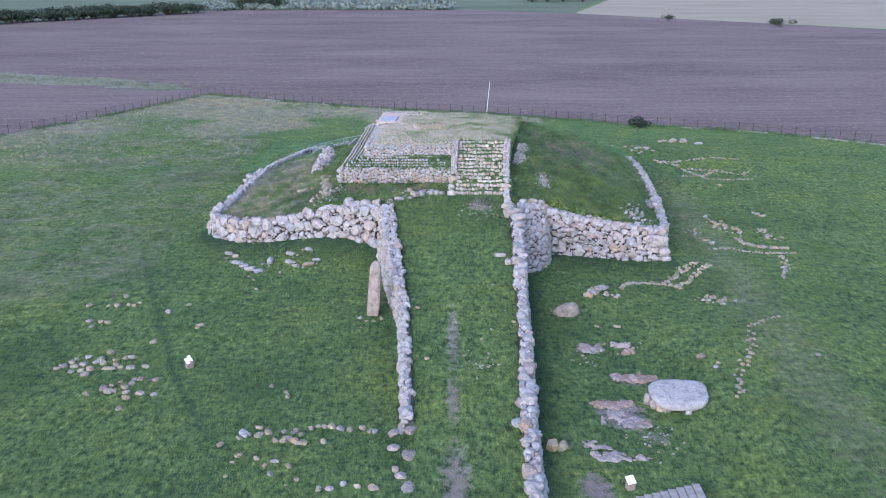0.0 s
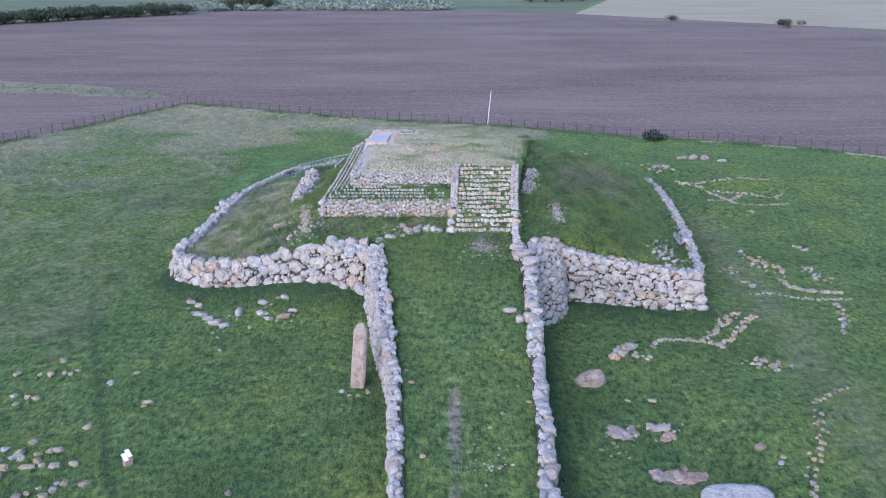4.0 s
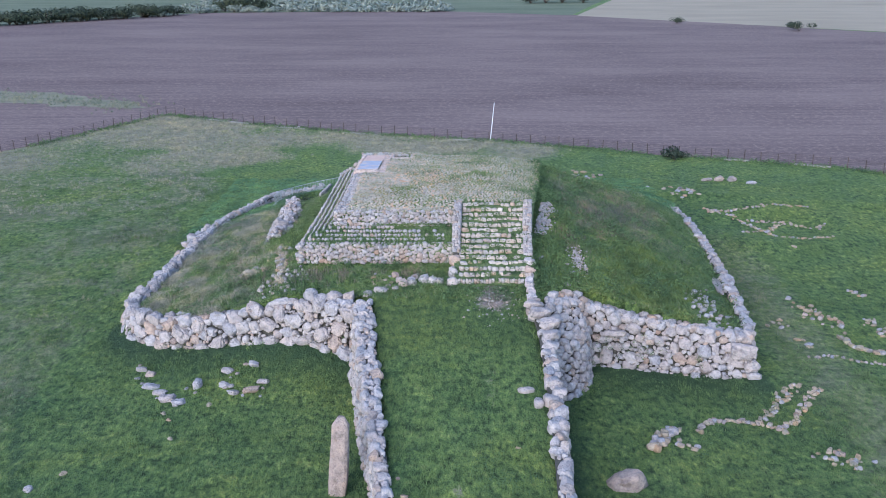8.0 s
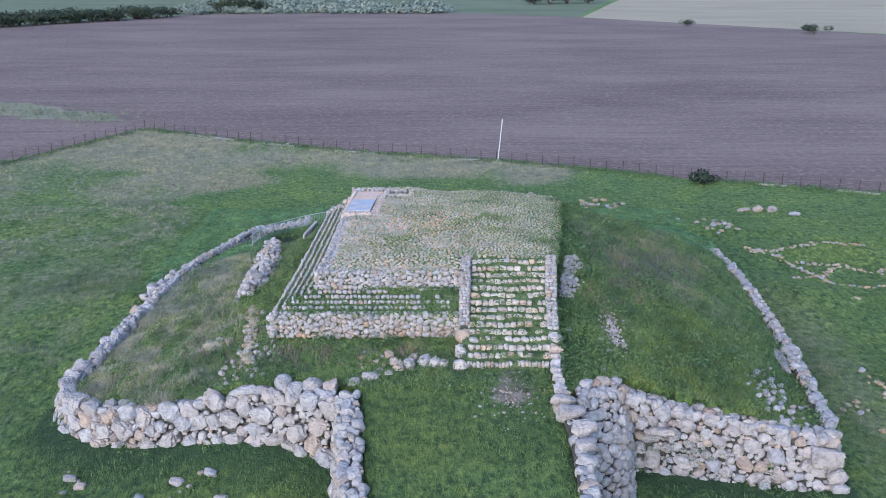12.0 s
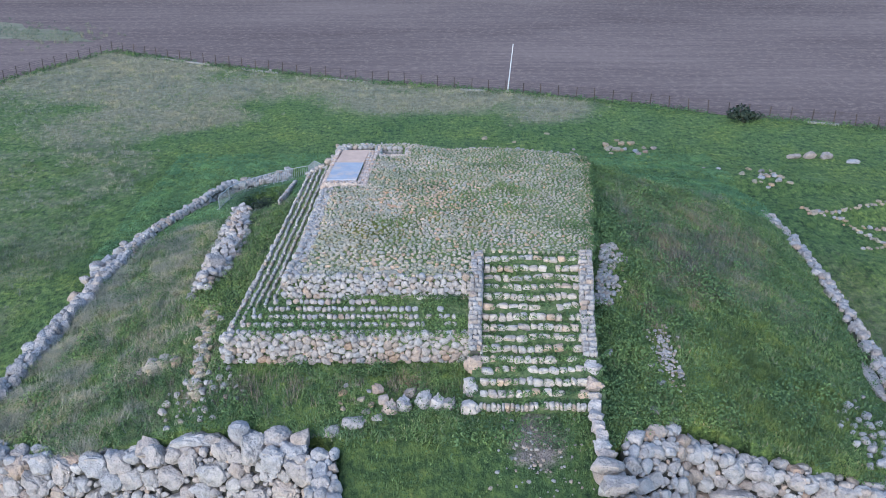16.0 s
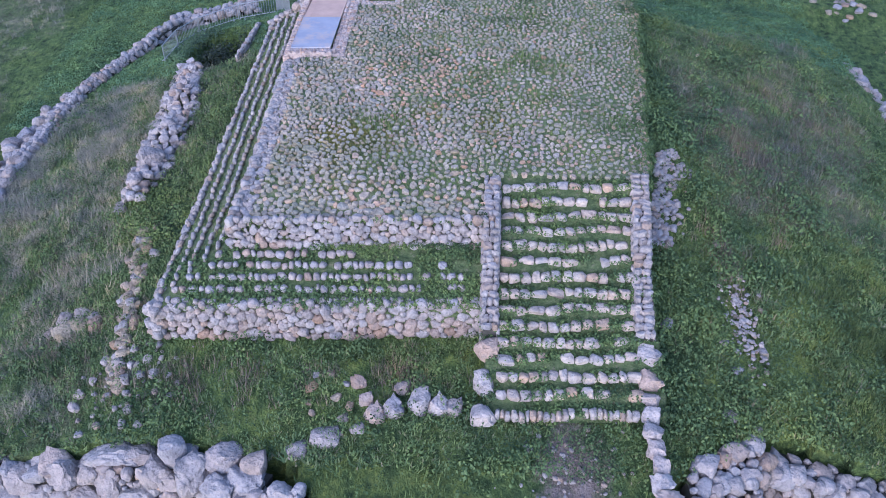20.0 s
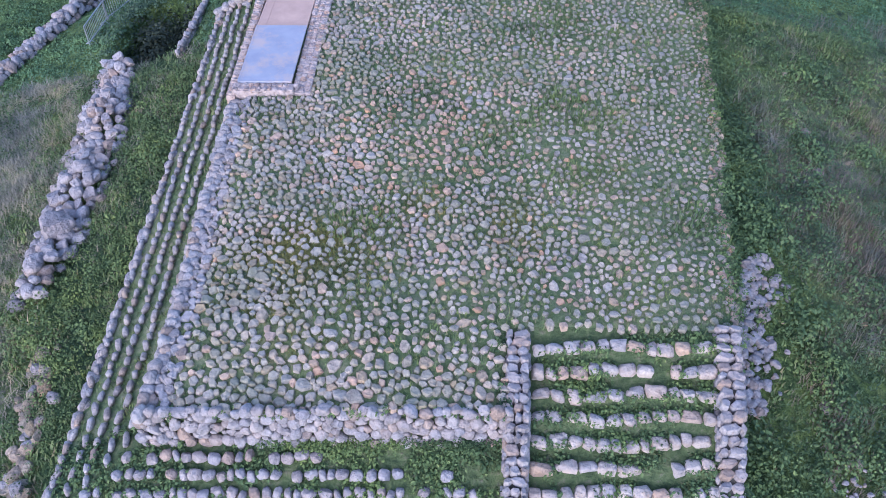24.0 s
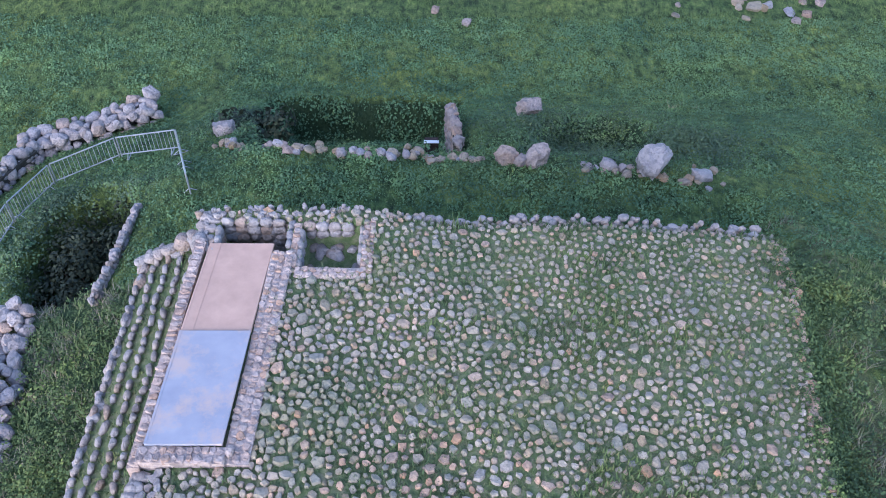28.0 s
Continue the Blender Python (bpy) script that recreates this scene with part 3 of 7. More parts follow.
def rock_mesh(seed, sub, square, rough, mat, facets=9, flat=False):
    """A stone of unit size: a rounded block, knocked out of shape."""
    rng = random.Random(seed)
    bm = bmesh.new()
    bmesh.ops.create_icosphere(bm, subdivisions=sub, radius=1.0)
    off = Vector((rng.uniform(0, 50), rng.uniform(0, 50), rng.uniform(0, 50)))
    cuts = [(Vector((rng.gauss(0, 1), rng.gauss(0, 1), rng.gauss(0, 1))).normalized(), rng.uniform(0.64, 0.92)) for _ in range(facets)]
    if flat:
        a0 = rng.uniform(0, 6)
        cuts = [(Vector((math.cos(a0 + i * 1.05 + rng.uniform(-0.3, 0.3)), math.sin(a0 + i * 1.05 + rng.uniform(-0.3, 0.3)), rng.uniform(0, 0.3))).normalized(), rng.uniform(0.6, 0.82)) for i in range(6)] + [(Vector((rng.uniform(-0.2, 0.2), rng.uniform(-0.2, 0.2), 1)).normalized(), rng.uniform(0.5, 0.65))]
    for v in bm.verts:
        p = v.co.copy()
        q = Vector([math.copysign(abs(c) ** square, c) for c in p])
        q *= 1 + rough * noise.noise(p * 1.3 + off) + 0.5 * rough * noise.noise(p * 2.9 + off)
        for n, d in cuts:
            over = q.dot(n) - d
            if over > 0:
                q -= n * over * (1.0 if flat else 0.75)
        v.co = q * (0.58 + (0.10 * noise.noise(p * 4.0 + off) if sub > 2 else 0))
    lo = [min(v.co[i] for v in bm.verts) for i in range(3)]
    hi = [max(v.co[i] for v in bm.verts) for i in range(3)]
    for v in bm.verts:
        v.co = Vector([(v.co[i] - (lo[i] + hi[i]) / 2) / (hi[i] - lo[i]) * 1.04 for i in range(3)])
    bm.normal_update()
    for ed in bm.edges:
        if ed.calc_face_angle(0.0) > (0.4 if flat else 0.85):
            ed.smooth = False
    me = bpy.data.meshes.new("stone")
    bm.to_mesh(me)
    bm.free()
    me.polygons.foreach_set("use_smooth", [True] * len(me.polygons))
    me.materials.append(mat)
    return me


ROCKS = [rock_mesh(100 + i, 3, 0.64, 0.33, STONE, 8) for i in range(18)]
ROCKS_LOW = [rock_mesh(150 + i, 2, 0.62, 0.33, STONE, 8) for i in range(18)]
BIG_ROCKS = [rock_mesh(170 + i, 4, 0.7, 0.26, STONE, 7) for i in range(8)]
ORANGE_ROCKS = [rock_mesh(190 + i, 3, 0.74, 0.34, ORANGE_STONE, 4) for i in range(4)]
FIELD_ROCKS = [rock_mesh(330 + i, 2, 0.7, 0.5, FIELD_STONE, 9) for i in range(14)]
STEP_BLOCKS = [rock_mesh(200 + i, 2, 0.50, 0.24, STEP_STONE, 5) for i in range(16)]
BLOCKS = [rock_mesh(200 + i, 2, 0.50, 0.24, STONE, 5) for i in range(16)]
WHITE_BLOCKS = [rock_mesh(240 + i, 3, 0.58, 0.36, STONE_WHITE, 8) for i in range(10)]
WARM_ROCKS = [rock_mesh(300 + i, 3, 0.72, 0.34, STONE_WARM_BIG, 5) for i in range(8)]
ORANGE_PALE = [rock_mesh(520 + i, 2, 0.72, 0.28, STONE_WARM_BIG) for i in range(8)]
COBBLES = [rock_mesh(400 + i, 2, 0.75, 0.28, STONE_SMALL) for i in range(12)]
COBBLE_PARTS = [rock_mesh(500 + i, 2, 0.75, 0.28, STONE) for i in range(12)]


def soup(mesh):
    v = np.empty(len(mesh.vertices) * 3)
    mesh.vertices.foreach_get("co", v)
    f = np.array([p.vertices[:] for p in mesh.polygons])
    return v.reshape(-1, 3), f


def cobble_mesh(seed, mat):
    """A flat-topped paving stone with an angular outline."""
    rng = random.Random(seed)
    n = rng.choice((5, 6, 6, 7, 8))
    a0 = rng.uniform(0, 6)
    out = [(a0 + 6.283 * (i + rng.uniform(-0.25, 0.25)) / n, rng.uniform(0.4, 0.58)) for i in range(n)]
    tx, ty = rng.uniform(-0.12, 0.12), rng.uniform(-0.12, 0.12)
    bm = bmesh.new()
    rings = []
    for k, z in ((1.0, -0.5), (0.96, 0.26), (0.8, 0.46)):
        rings.append([bm.verts.new((r * k * math.cos(a), r * k * math.sin(a), z + (rng.uniform(-0.06, 0.06) + tx * math.cos(a) + ty * math.sin(a) if z > 0 else 0))) for a, r in out])
    tip = bm.verts.new((rng.uniform(-0.1, 0.1), rng.uniform(-0.1, 0.1), 0.52))
    for a, b in zip(rings, rings[1:]):
        for i in range(n):
            bm.faces.new((a[i], a[(i + 1) % n], b[(i + 1) % n], b[i]))
    for i in range(n):
        bm.faces.new((rings[2][i], rings[2][(i + 1) % n], tip))
    bmesh.ops.triangulate(bm, faces=bm.faces[:])
    bm.normal_update()
    for ed in bm.edges:
        if ed.is_boundary or ed.calc_face_angle(0.0) > 0.42:
            ed.smooth = False
    me = bpy.data.meshes.new("cobble")
    bm.to_mesh(me)
    bm.free()
    me.polygons.foreach_set("use_smooth", [True] * len(me.polygons))
    me.materials.append(mat)
    return me


FLAT_PARTS = [cobble_mesh(700 + i, COBBLE_ONE) for i in range(20)]
FLATS = [cobble_mesh(700 + i, COBBLE) for i in range(20)]
FLAT_WHITE = [cobble_mesh(750 + i, STONE) for i in range(14)]
FLAT_PINK = [cobble_mesh(780 + i, STONE_PINK) for i in range(10)]
FLAT_SOUP = [soup(m) for m in FLATS]
COBBLE_SOUP = [soup(m) for m in COBBLES]


def turn_matrix(yaw, tilt_x=0.0, tilt_y=0.0):
    return Euler((tilt_x, tilt_y, yaw)).to_matrix()


def stone(parent, rng, lib, at, size, yaw, lean=0.15, name="stone"):
    if lib is ROCKS and max(size) < 1.0:
        lib = ROCKS_LOW
    elif lib is ROCKS and max(size) > 1.25 and min(size) > 0.6:
        lib = BIG_ROCKS
    ob = new(name, rng.choice(lib))
    ob.parent = parent
    ob.location = Vector(at) - base_of(parent)
    flip = rng.choice((0, math.pi))
    ob.rotation_euler = (rng.uniform(-lean, lean), rng.uniform(-lean, lean), yaw + flip)
    ob.scale = size
    return ob


def joined(name, items, parent, mat, label="", kind="stuff", lib=None):
    lib = lib or COBBLE_SOUP
    """Many stones as one mesh: items are (place, size, yaw, pick)."""
    vs, fs, base = [], [], 0
    for at, size, yaw, pick in items:
        v, f = lib[pick % len(lib)]
        m = np.array(turn_matrix(yaw, 0.12 * math.sin(pick * 7.7 + yaw), 0.12 * math.cos(pick * 3.1 + yaw)))
        vs.append((v * np.array(size)) @ m.T + np.array(at))
        fs.append(f + base)
        base += len(v)
    vv, ff = np.concatenate(vs), np.concatenate(fs)
    me = bpy.data.meshes.new(name)
    me.from_pydata(vv, [], ff)
    me.polygons.foreach_set("use_smooth", [lib is not FLAT_SOUP] * len(ff))
    me.materials.append(mat)
    ob = new(name, me)
    if parent:
        ob.parent = parent
        ob.location = -base_of(parent)
    return tagged(ob, label, kind=kind)


class Line:
    """A line on the plan with values that go along it."""

    def __init__(self, rows):
        self.rows = rows
        self.s = [0.0]
        for a, b in zip(rows, rows[1:]):
            self.s.append(self.s[-1] + math.hypot(b[0] - a[0], b[1] - a[1]))
        self.length = self.s[-1]

    def at(self, s):
        s = min(max(s, 0.0), self.length)
        for i in range(len(self.s) - 1):
            if s <= self.s[i + 1] or i == len(self.s) - 2:
                t = (s - self.s[i]) / max(1e-6, self.s[i + 1] - self.s[i])
                return [p + (q - p) * t for p, q in zip(self.rows[i], self.rows[i + 1])]

    def yaw(self, s):
        a, b = self.at(s - 0.4), self.at(s + 0.4)
        return math.atan2(b[1] - a[1], b[0] - a[0])


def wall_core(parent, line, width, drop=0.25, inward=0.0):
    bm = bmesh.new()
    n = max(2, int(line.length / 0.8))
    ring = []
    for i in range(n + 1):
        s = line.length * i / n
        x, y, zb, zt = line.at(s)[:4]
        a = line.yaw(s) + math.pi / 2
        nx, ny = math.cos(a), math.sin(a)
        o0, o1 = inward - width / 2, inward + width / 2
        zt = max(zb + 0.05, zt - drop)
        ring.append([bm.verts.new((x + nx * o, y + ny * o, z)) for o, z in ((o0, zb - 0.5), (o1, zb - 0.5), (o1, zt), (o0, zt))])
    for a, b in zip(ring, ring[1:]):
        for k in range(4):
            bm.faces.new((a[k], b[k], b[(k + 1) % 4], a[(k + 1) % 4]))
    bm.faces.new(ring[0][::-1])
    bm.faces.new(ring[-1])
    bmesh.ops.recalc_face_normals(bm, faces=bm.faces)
    return part("rubble_core", bm, SHADE_FILL, parent, "earth and rubble fill, coloured dark as the shaded cavities between stones")


def wall_face(parent, rng, line, size, height, depth, lib, offset=0.0, batter=0.12, jitter=0.08, cap=True, grow=0.0, warm=0.0):
    """Courses of rough stones along a line; offset and batter go to the line's left."""
    hmax = max(r[3] - r[2] for r in line.rows)
    rows = max(1, int(round(hmax / height)))
    for k in range(rows):
        s = rng.uniform(-0.3, 0.1) * size
        while s < line.length:
            L = size * rng.uniform(0.55, 1.35) * (1 + grow * (k / max(1, rows - 1) - 0.5))
            mid = s + L / 2
            s += L * 0.93
            if mid > line.length + 0.2:
                break
            x, y, zb, zt = line.at(mid)[:4]
            tall = zt - zb
            n = max(1, int(round(tall / height)))
            if k >= n:
                continue
            h = tall / n
            z = zb + (k + 0.5) * h + rng.uniform(-jitter, jitter) * h
            a = line.yaw(mid)
            off = offset + batter * (z - zb) + rng.uniform(-jitter, jitter) * depth
            big = rng.uniform(0.9, 1.25)
            if rng.random() < 0.35:
                stone(parent, rng, lib, (x - math.sin(a) * (off - 0.2 * depth) + math.cos(a) * L * 0.5, y + math.cos(a) * (off - 0.2 * depth) + math.sin(a) * L * 0.5, z + h * 0.5), [h * rng.uniform(0.35, 0.6) for _ in range(3)], rng.uniform(0, 3), 0.5)
            pick = WARM_ROCKS if warm and rng.random() < warm * (1 - k / rows) else lib
            stone(parent, rng, pick, (x - math.sin(a) * off, y + math.cos(a) * off, z), (L * 1.14, depth * big, h * rng.uniform(1.02, 1.35)), a + rng.uniform(-0.25, 0.25), 0.28)


# ---- drystone faces ----
def surface(base, top, u, v):
    a, b = Vector(base.at(u * base.length)[:3]), Vector(top.at(u * top.length)[:3])
    return a.lerp(b, v)


def packed(rng, base, top, sizes, side=1.0, keep=None, near=0.9):
    """Stones of falling size wedged over the face between two lines: (matrix, radius)."""
    out, pts, rad = [], np.zeros((4000, 3)), np.zeros(4000)
    n = 0
    for r0, r1, tries in sizes:
        for _ in range(tries):
            u, v = rng.random(), rng.random()
            p = surface(base, top, u, v)
            if keep and not keep(p, v):
                continue
            r = rng.uniform(r1, r0)
            if n and (np.linalg.norm(pts[:n] - np.array(p), axis=1) < near * (rad[:n] + r)).any():
                continue
            if n >= 3999:
                break
            pts[n], rad[n] = p, r
            n += 1
            along = (surface(base, top, min(1, u + 0.02), v) - surface(base, top, max(0, u - 0.02), v)).normalized()
            up = (surface(base, top, u, 1.0) - surface(base, top, u, 0.0)).normalized()
            nrm = along.cross(up).normalized() * side
            up = nrm.cross(along).normalized() * side
            phi = rng.gauss(0, 0.35)
            ax = along * math.cos(phi) + up * math.sin(phi)
            az = up * math.cos(phi) - along * math.sin(phi)
            nr = (nrm + along * rng.uniform(-0.25, 0.25) + up * rng.uniform(-0.25, 0.25)).normalized()
            k = rng.uniform(0.95, 1.28)
            d = 2 * r * rng.uniform(0.8, 1.1)
            sx, sz = 2 * r * k * 1.04, 2 * r / k * 1.13
            c = p - nrm * (0.2 * d - rng.uniform(-0.18, 0.18) * r)
            m = Matrix((ax * sx, nr * d, az * sz)).transposed().to_4x4()
            out.append((Matrix.Translation(c) @ m, r))
    return out


def lay(parent, rng, stones, limit=300, lib=None, warm=0.0, mat=None, name="stone"):
    """The largest stones as parts, the chinking between them as one mass."""
    stones = sorted(stones, key=lambda s: -s[1])
    base = Matrix.Translation(-base_of(parent))
    for m, r in stones[:limit]:
        pick = lib or (BIG_ROCKS if r > 0.5 else ROCKS if r > 0.28 else ROCKS_LOW)
        if warm and rng.random() < warm:
            pick = WARM_ROCKS
        ob = new(name, rng.choice(pick))
        ob.parent = parent
        loc, rot, sca = (base @ m).decompose()
        ob.location, ob.rotation_euler, ob.scale = loc, rot.to_euler(), sca
    rest = stones[limit:]
    if rest:
        vs, fs, n = [], [], 0
        for m, r in rest:
            v, f = COBBLE_SOUP[rng.randrange(len(COBBLE_SOUP))]
            mm = np.array(m)
            vs.append(v @ mm[:3, :3].T + mm[:3, 3])
            fs.append(f + n)
            n += len(v)
        me = bpy.data.meshes.new("chinking")
        me.from_pydata(np.concatenate(vs), [], np.concatenate(fs))
        me.polygons.foreach_set("use_smooth", [True] * len(me.polygons))
        me.materials.append(mat or STONE_SMALL)
        ob = new("chinking", me)
        ob.parent = parent
        ob.location = -base_of(parent)
        tagged(ob, "small stones wedged between the larger blocks", kind="stuff")


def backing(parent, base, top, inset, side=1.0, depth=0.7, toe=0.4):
    """Rubble behind a face, as a solid strip, coloured dark as shaded cavities."""
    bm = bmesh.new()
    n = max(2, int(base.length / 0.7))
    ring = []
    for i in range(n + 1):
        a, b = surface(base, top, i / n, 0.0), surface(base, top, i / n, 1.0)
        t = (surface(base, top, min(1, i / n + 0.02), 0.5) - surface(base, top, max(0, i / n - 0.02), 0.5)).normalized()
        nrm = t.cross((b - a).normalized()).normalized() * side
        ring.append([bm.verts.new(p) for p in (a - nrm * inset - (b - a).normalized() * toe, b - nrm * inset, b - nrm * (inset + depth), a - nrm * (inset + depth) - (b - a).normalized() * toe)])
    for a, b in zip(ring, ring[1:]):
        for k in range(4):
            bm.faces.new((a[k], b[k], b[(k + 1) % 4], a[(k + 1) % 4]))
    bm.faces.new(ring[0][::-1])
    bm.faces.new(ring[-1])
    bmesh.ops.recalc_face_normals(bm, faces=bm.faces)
    return part("rubble_core", bm, SHADE_FILL, parent, "earth and rubble fill, coloured dark as the shaded cavities between stones")


# ---- the great outer walls ----
rng = random.Random(11)
left_front = thing("retaining_wall", (-14, 80, 0.8), "drystone retaining wall of large rough pale limestone blocks, highest beside the ramp", "stone wall", "outer walls")
lf_base = Line(((-23.2, 87.0, 0.7), (-23.4, 84.6, 0.6), (-22.4, 82.4, 0.55), (-20.9, 81.0, 0.55), (-19.0, 80.0, 0.6), (-16.2, 79.4, 0.75), (-13.6, 79.1, 1.2), (-11.5, 78.8, 1.5), (-8.5, 78.2, 1.5), (-6.4, 77.5, 1.3)))
lf_top = Line(((-22.7, 87.0, 2.35), (-22.9, 84.7, 2.3), (-22.0, 82.8, 2.4), (-20.6, 81.6, 2.55), (-18.9, 80.6, 2.75), (-16.1, 80.0, 3.0), (-13.7, 79.7, 3.5), (-11.3, 79.5, 4.0), (-8.4, 78.9, 4.6), (-5.9, 78.1, 4.75)))
lf_back = Line([(x + 0.35 * (1 if y > 82 else 0), y + (1.0 if y < 82 else 0.5), z + 0.02) for x, y, z in lf_top.rows])
backing(left_front, lf_base, lf_top, 0.28)
backing(left_front, lf_top, lf_back, 0.25, depth=0.5, toe=-0.12)
lf_stones = packed(rng, lf_base, lf_top, ((0.6, 0.44, 160), (0.44, 0.3, 900), (0.3, 0.18, 2500), (0.18, 0.09, 4000)))
lf_stones += packed(rng, lf_top, lf_back, ((0.55, 0.38, 40), (0.38, 0.24, 200), (0.24, 0.12, 500)))
lay(left_front, rng, lf_stones, 280, warm=0.07)
for x, y, z, L, w, h in ((-10.7, 80.1, 4.1, 2.1, 1.15, 0.95), (-8.75, 79.7, 4.8, 0.95, 0.9, 1.1), (-7.9, 79.3, 4.75, 0.7, 0.7, 0.6), (-7.1, 79.4, 4.85, 1.3, 0.9, 0.75), (-6.1, 79.1, 4.85, 0.75, 0.8, 0.95), (-12.6, 80.0, 3.7, 1.2, 1.0, 0.9),
                         (-4.9, 79.6, 4.95, 0.7, 0.7, 0.6), (-4.1, 80.0, 5.0, 0.9, 0.8, 0.7), (-3.1, 80.3, 5.1, 0.5, 0.5, 0.4), (-2.6, 80.9, 5.2, 0.5, 0.45, 0.4), (-3.6, 80.7, 5.1, 0.4, 0.45, 0.4)):
    stone(left_front, rng, ROCKS, (x, y, z), (L, w, h), rng.uniform(-0.3, 0.3))

right_front = thing("retaining_wall", (14, 78, 0), "drystone retaining wall of fitted pale limestone boulders with a big corner boulder", "stone wall", "outer walls")
rf_base = Line(((9.9, 78.4, -0.1), (12.5, 77.9, -0.15), (15.6, 77.1, -0.2), (18.2, 76.5, -0.1), (20.2, 76.0, 0.0), (20.7, 76.7, 0.05), (20.7, 78.2, 0.15)))
rf_top = Line(((9.7, 79.2, 4.4), (12.2, 78.7, 3.75), (15.3, 78.0, 3.35), (18.0, 77.3, 3.1), (19.9, 76.7, 3.0), (20.2, 77.1, 3.0), (20.3, 78.2, 3.05)))
rf_back = Line([(x - (0.3 if x > 20.3 else 0), y + 0.95, z) for x, y, z in rf_top.rows])
backing(right_front, rf_base, rf_top, 0.28)
backing(right_front, rf_top, rf_back, 0.25, depth=0.5, toe=-0.12)
rf_stones = packed(rng, rf_base, rf_top, ((0.44, 0.34, 50), (0.34, 0.24, 900), (0.24, 0.15, 2600), (0.15, 0.08, 4000)))
rf_stones += packed(rng, rf_top, rf_back, ((0.34, 0.26, 40), (0.26, 0.17, 260), (0.17, 0.09, 500)))
lay(right_front, rng, rf_stones, 280, warm=0.03)
for x, y, z, L, w, h in ((19.6, 76.5, 2.15, 1.75, 1.0, 1.1), (20.1, 76.4, 1.2, 1.1, 0.9, 0.75), (20.2, 76.2, 0.45, 1.0, 0.9, 0.75), (19.9, 77.3, 3.0, 1.0, 1.0, 0.65), (11.4, 78.35, 2.6, 1.7, 0.7, 0.55)):
    stone(right_front, rng, ROCKS, (x, y, z), (L, w, h), rng.uniform(-0.2, 0.2))

# the rubble shoulder between the ramp and the right wall
shoulder = thing("rubble_buttress", (8, 76, 0), "sloping buttress of tumbled grey-white rubble beside the ramp wall", "stone wall", "outer walls")
sh_base = Line(((6.8, 73.2, -0.2), (8.4, 74.1, -0.1), (9.4, 75.2, -0.1), (9.9, 76.8, 0.0), (10.0, 78.6, 0.0)))
sh_top = Line(((6.9, 77.4, 4.8), (7.6, 78.1, 4.9), (8.3, 78.5, 4.85), (8.9, 78.7, 4.7), (9.5, 79.4, 4.6)))
sh_mid = Line([tuple(surface(sh_base, sh_top, k / 6, 0.55) + Vector((0.1, -0.55, 0.2))) for k in range(7)])
sh_back = Line([(x - 0.1, y + 1.0, z + 0.3) for x, y, z in sh_top.rows])
sh_stones = []
for lo, hi in ((sh_base, sh_mid), (sh_mid, sh_top), (sh_top, sh_back)):
    backing(shoulder, lo, hi, 0.25, depth=0.6, toe=0.3 if lo is sh_base else 0.0)
    sh_stones += packed(rng, lo, hi, ((0.36, 0.26, 100), (0.26, 0.16, 900), (0.16, 0.08, 1400)))
lay(shoulder, rng, sh_stones, 260, warm=0.03)

# low walls along both sides of the mound
left_side = thing("boundary_wall", (-21.5, 100, 1), "low tumbled wall of grey-white limestone along the mound's edge", "stone wall", "outer walls")
ls = ((-22.6, 85.6, 2.2), (-22.1, 88.6, 2.4), (-21.75, 94.6, 2.65), (-21.3, 100, 2.7), (-20.5, 106.2, 2.7), (-18.9, 110.6, 2.75), (-18.0, 113.8, 2.7), (-17.2, 115.8, 2.5))
ls_stones = []
for rows, w, big in ((ls[3::-1], 0.31, ((0.38, 0.26, 70), (0.26, 0.16, 500), (0.16, 0.09, 900))), (ls[:2:-1], 0.22, ((0.26, 0.18, 90), (0.19, 0.12, 700), (0.12, 0.08, 1100)))):
    foot = Line([(x - w - 0.38, y, min(z - 0.6, outer(x - 0.8, y))) for x, y, z in rows])
    over = Line([(x - w, y, z + 0.12 * math.sin(y * 1.3)) for x, y, z in rows])
    near_edge = Line([(x + w, y, z + 0.05 + 0.12 * math.sin(y * 1.3)) for x, y, z in rows])
    inner = Line([(x + w + 0.2, y, min(z - 0.25, land(x + 1.0, y) - 0.05)) for x, y, z in rows])
    backing(left_side, foot, over, 0.3, depth=0.3)
    backing(left_side, over, near_edge, 0.28, depth=0.4, toe=-0.2)
    backing(left_side, inner, near_edge, 0.25, -1.0, depth=0.25)
    ls_stones += packed(rng, foot, over, big)
    ls_stones += packed(rng, over, near_edge, big, keep=lambda p, v: noise.noise((p.x * 0.5, p.y * 0.5, 4.0)) > -0.32 or v < 0.5)
    ls_stones += packed(rng, inner, near_edge, big, -1.0)
for i in range(46):
    c = rng.choice(((103.8, -23.3), (105.4, -22.6), (100.5, -22.9)))
    y = c[0] + rng.gauss(0, 1.0)
    x = table(LEFT, y) - rng.uniform(0.3, 1.7)
    r = rng.uniform(0.2, 0.42)
    ls_stones.append((Matrix.Translation((x, y, outer(x, y) + rng.uniform(0.1, 0.7))) @ turn_matrix(rng.uniform(0, 3), rng.uniform(-0.4, 0.4), rng.uniform(-0.4, 0.4)).to_4x4() @ Matrix.Diagonal((2.3 * r, 2 * r, 1.7 * r, 1)), r))
lay(left_side, rng, ls_stones, 290)

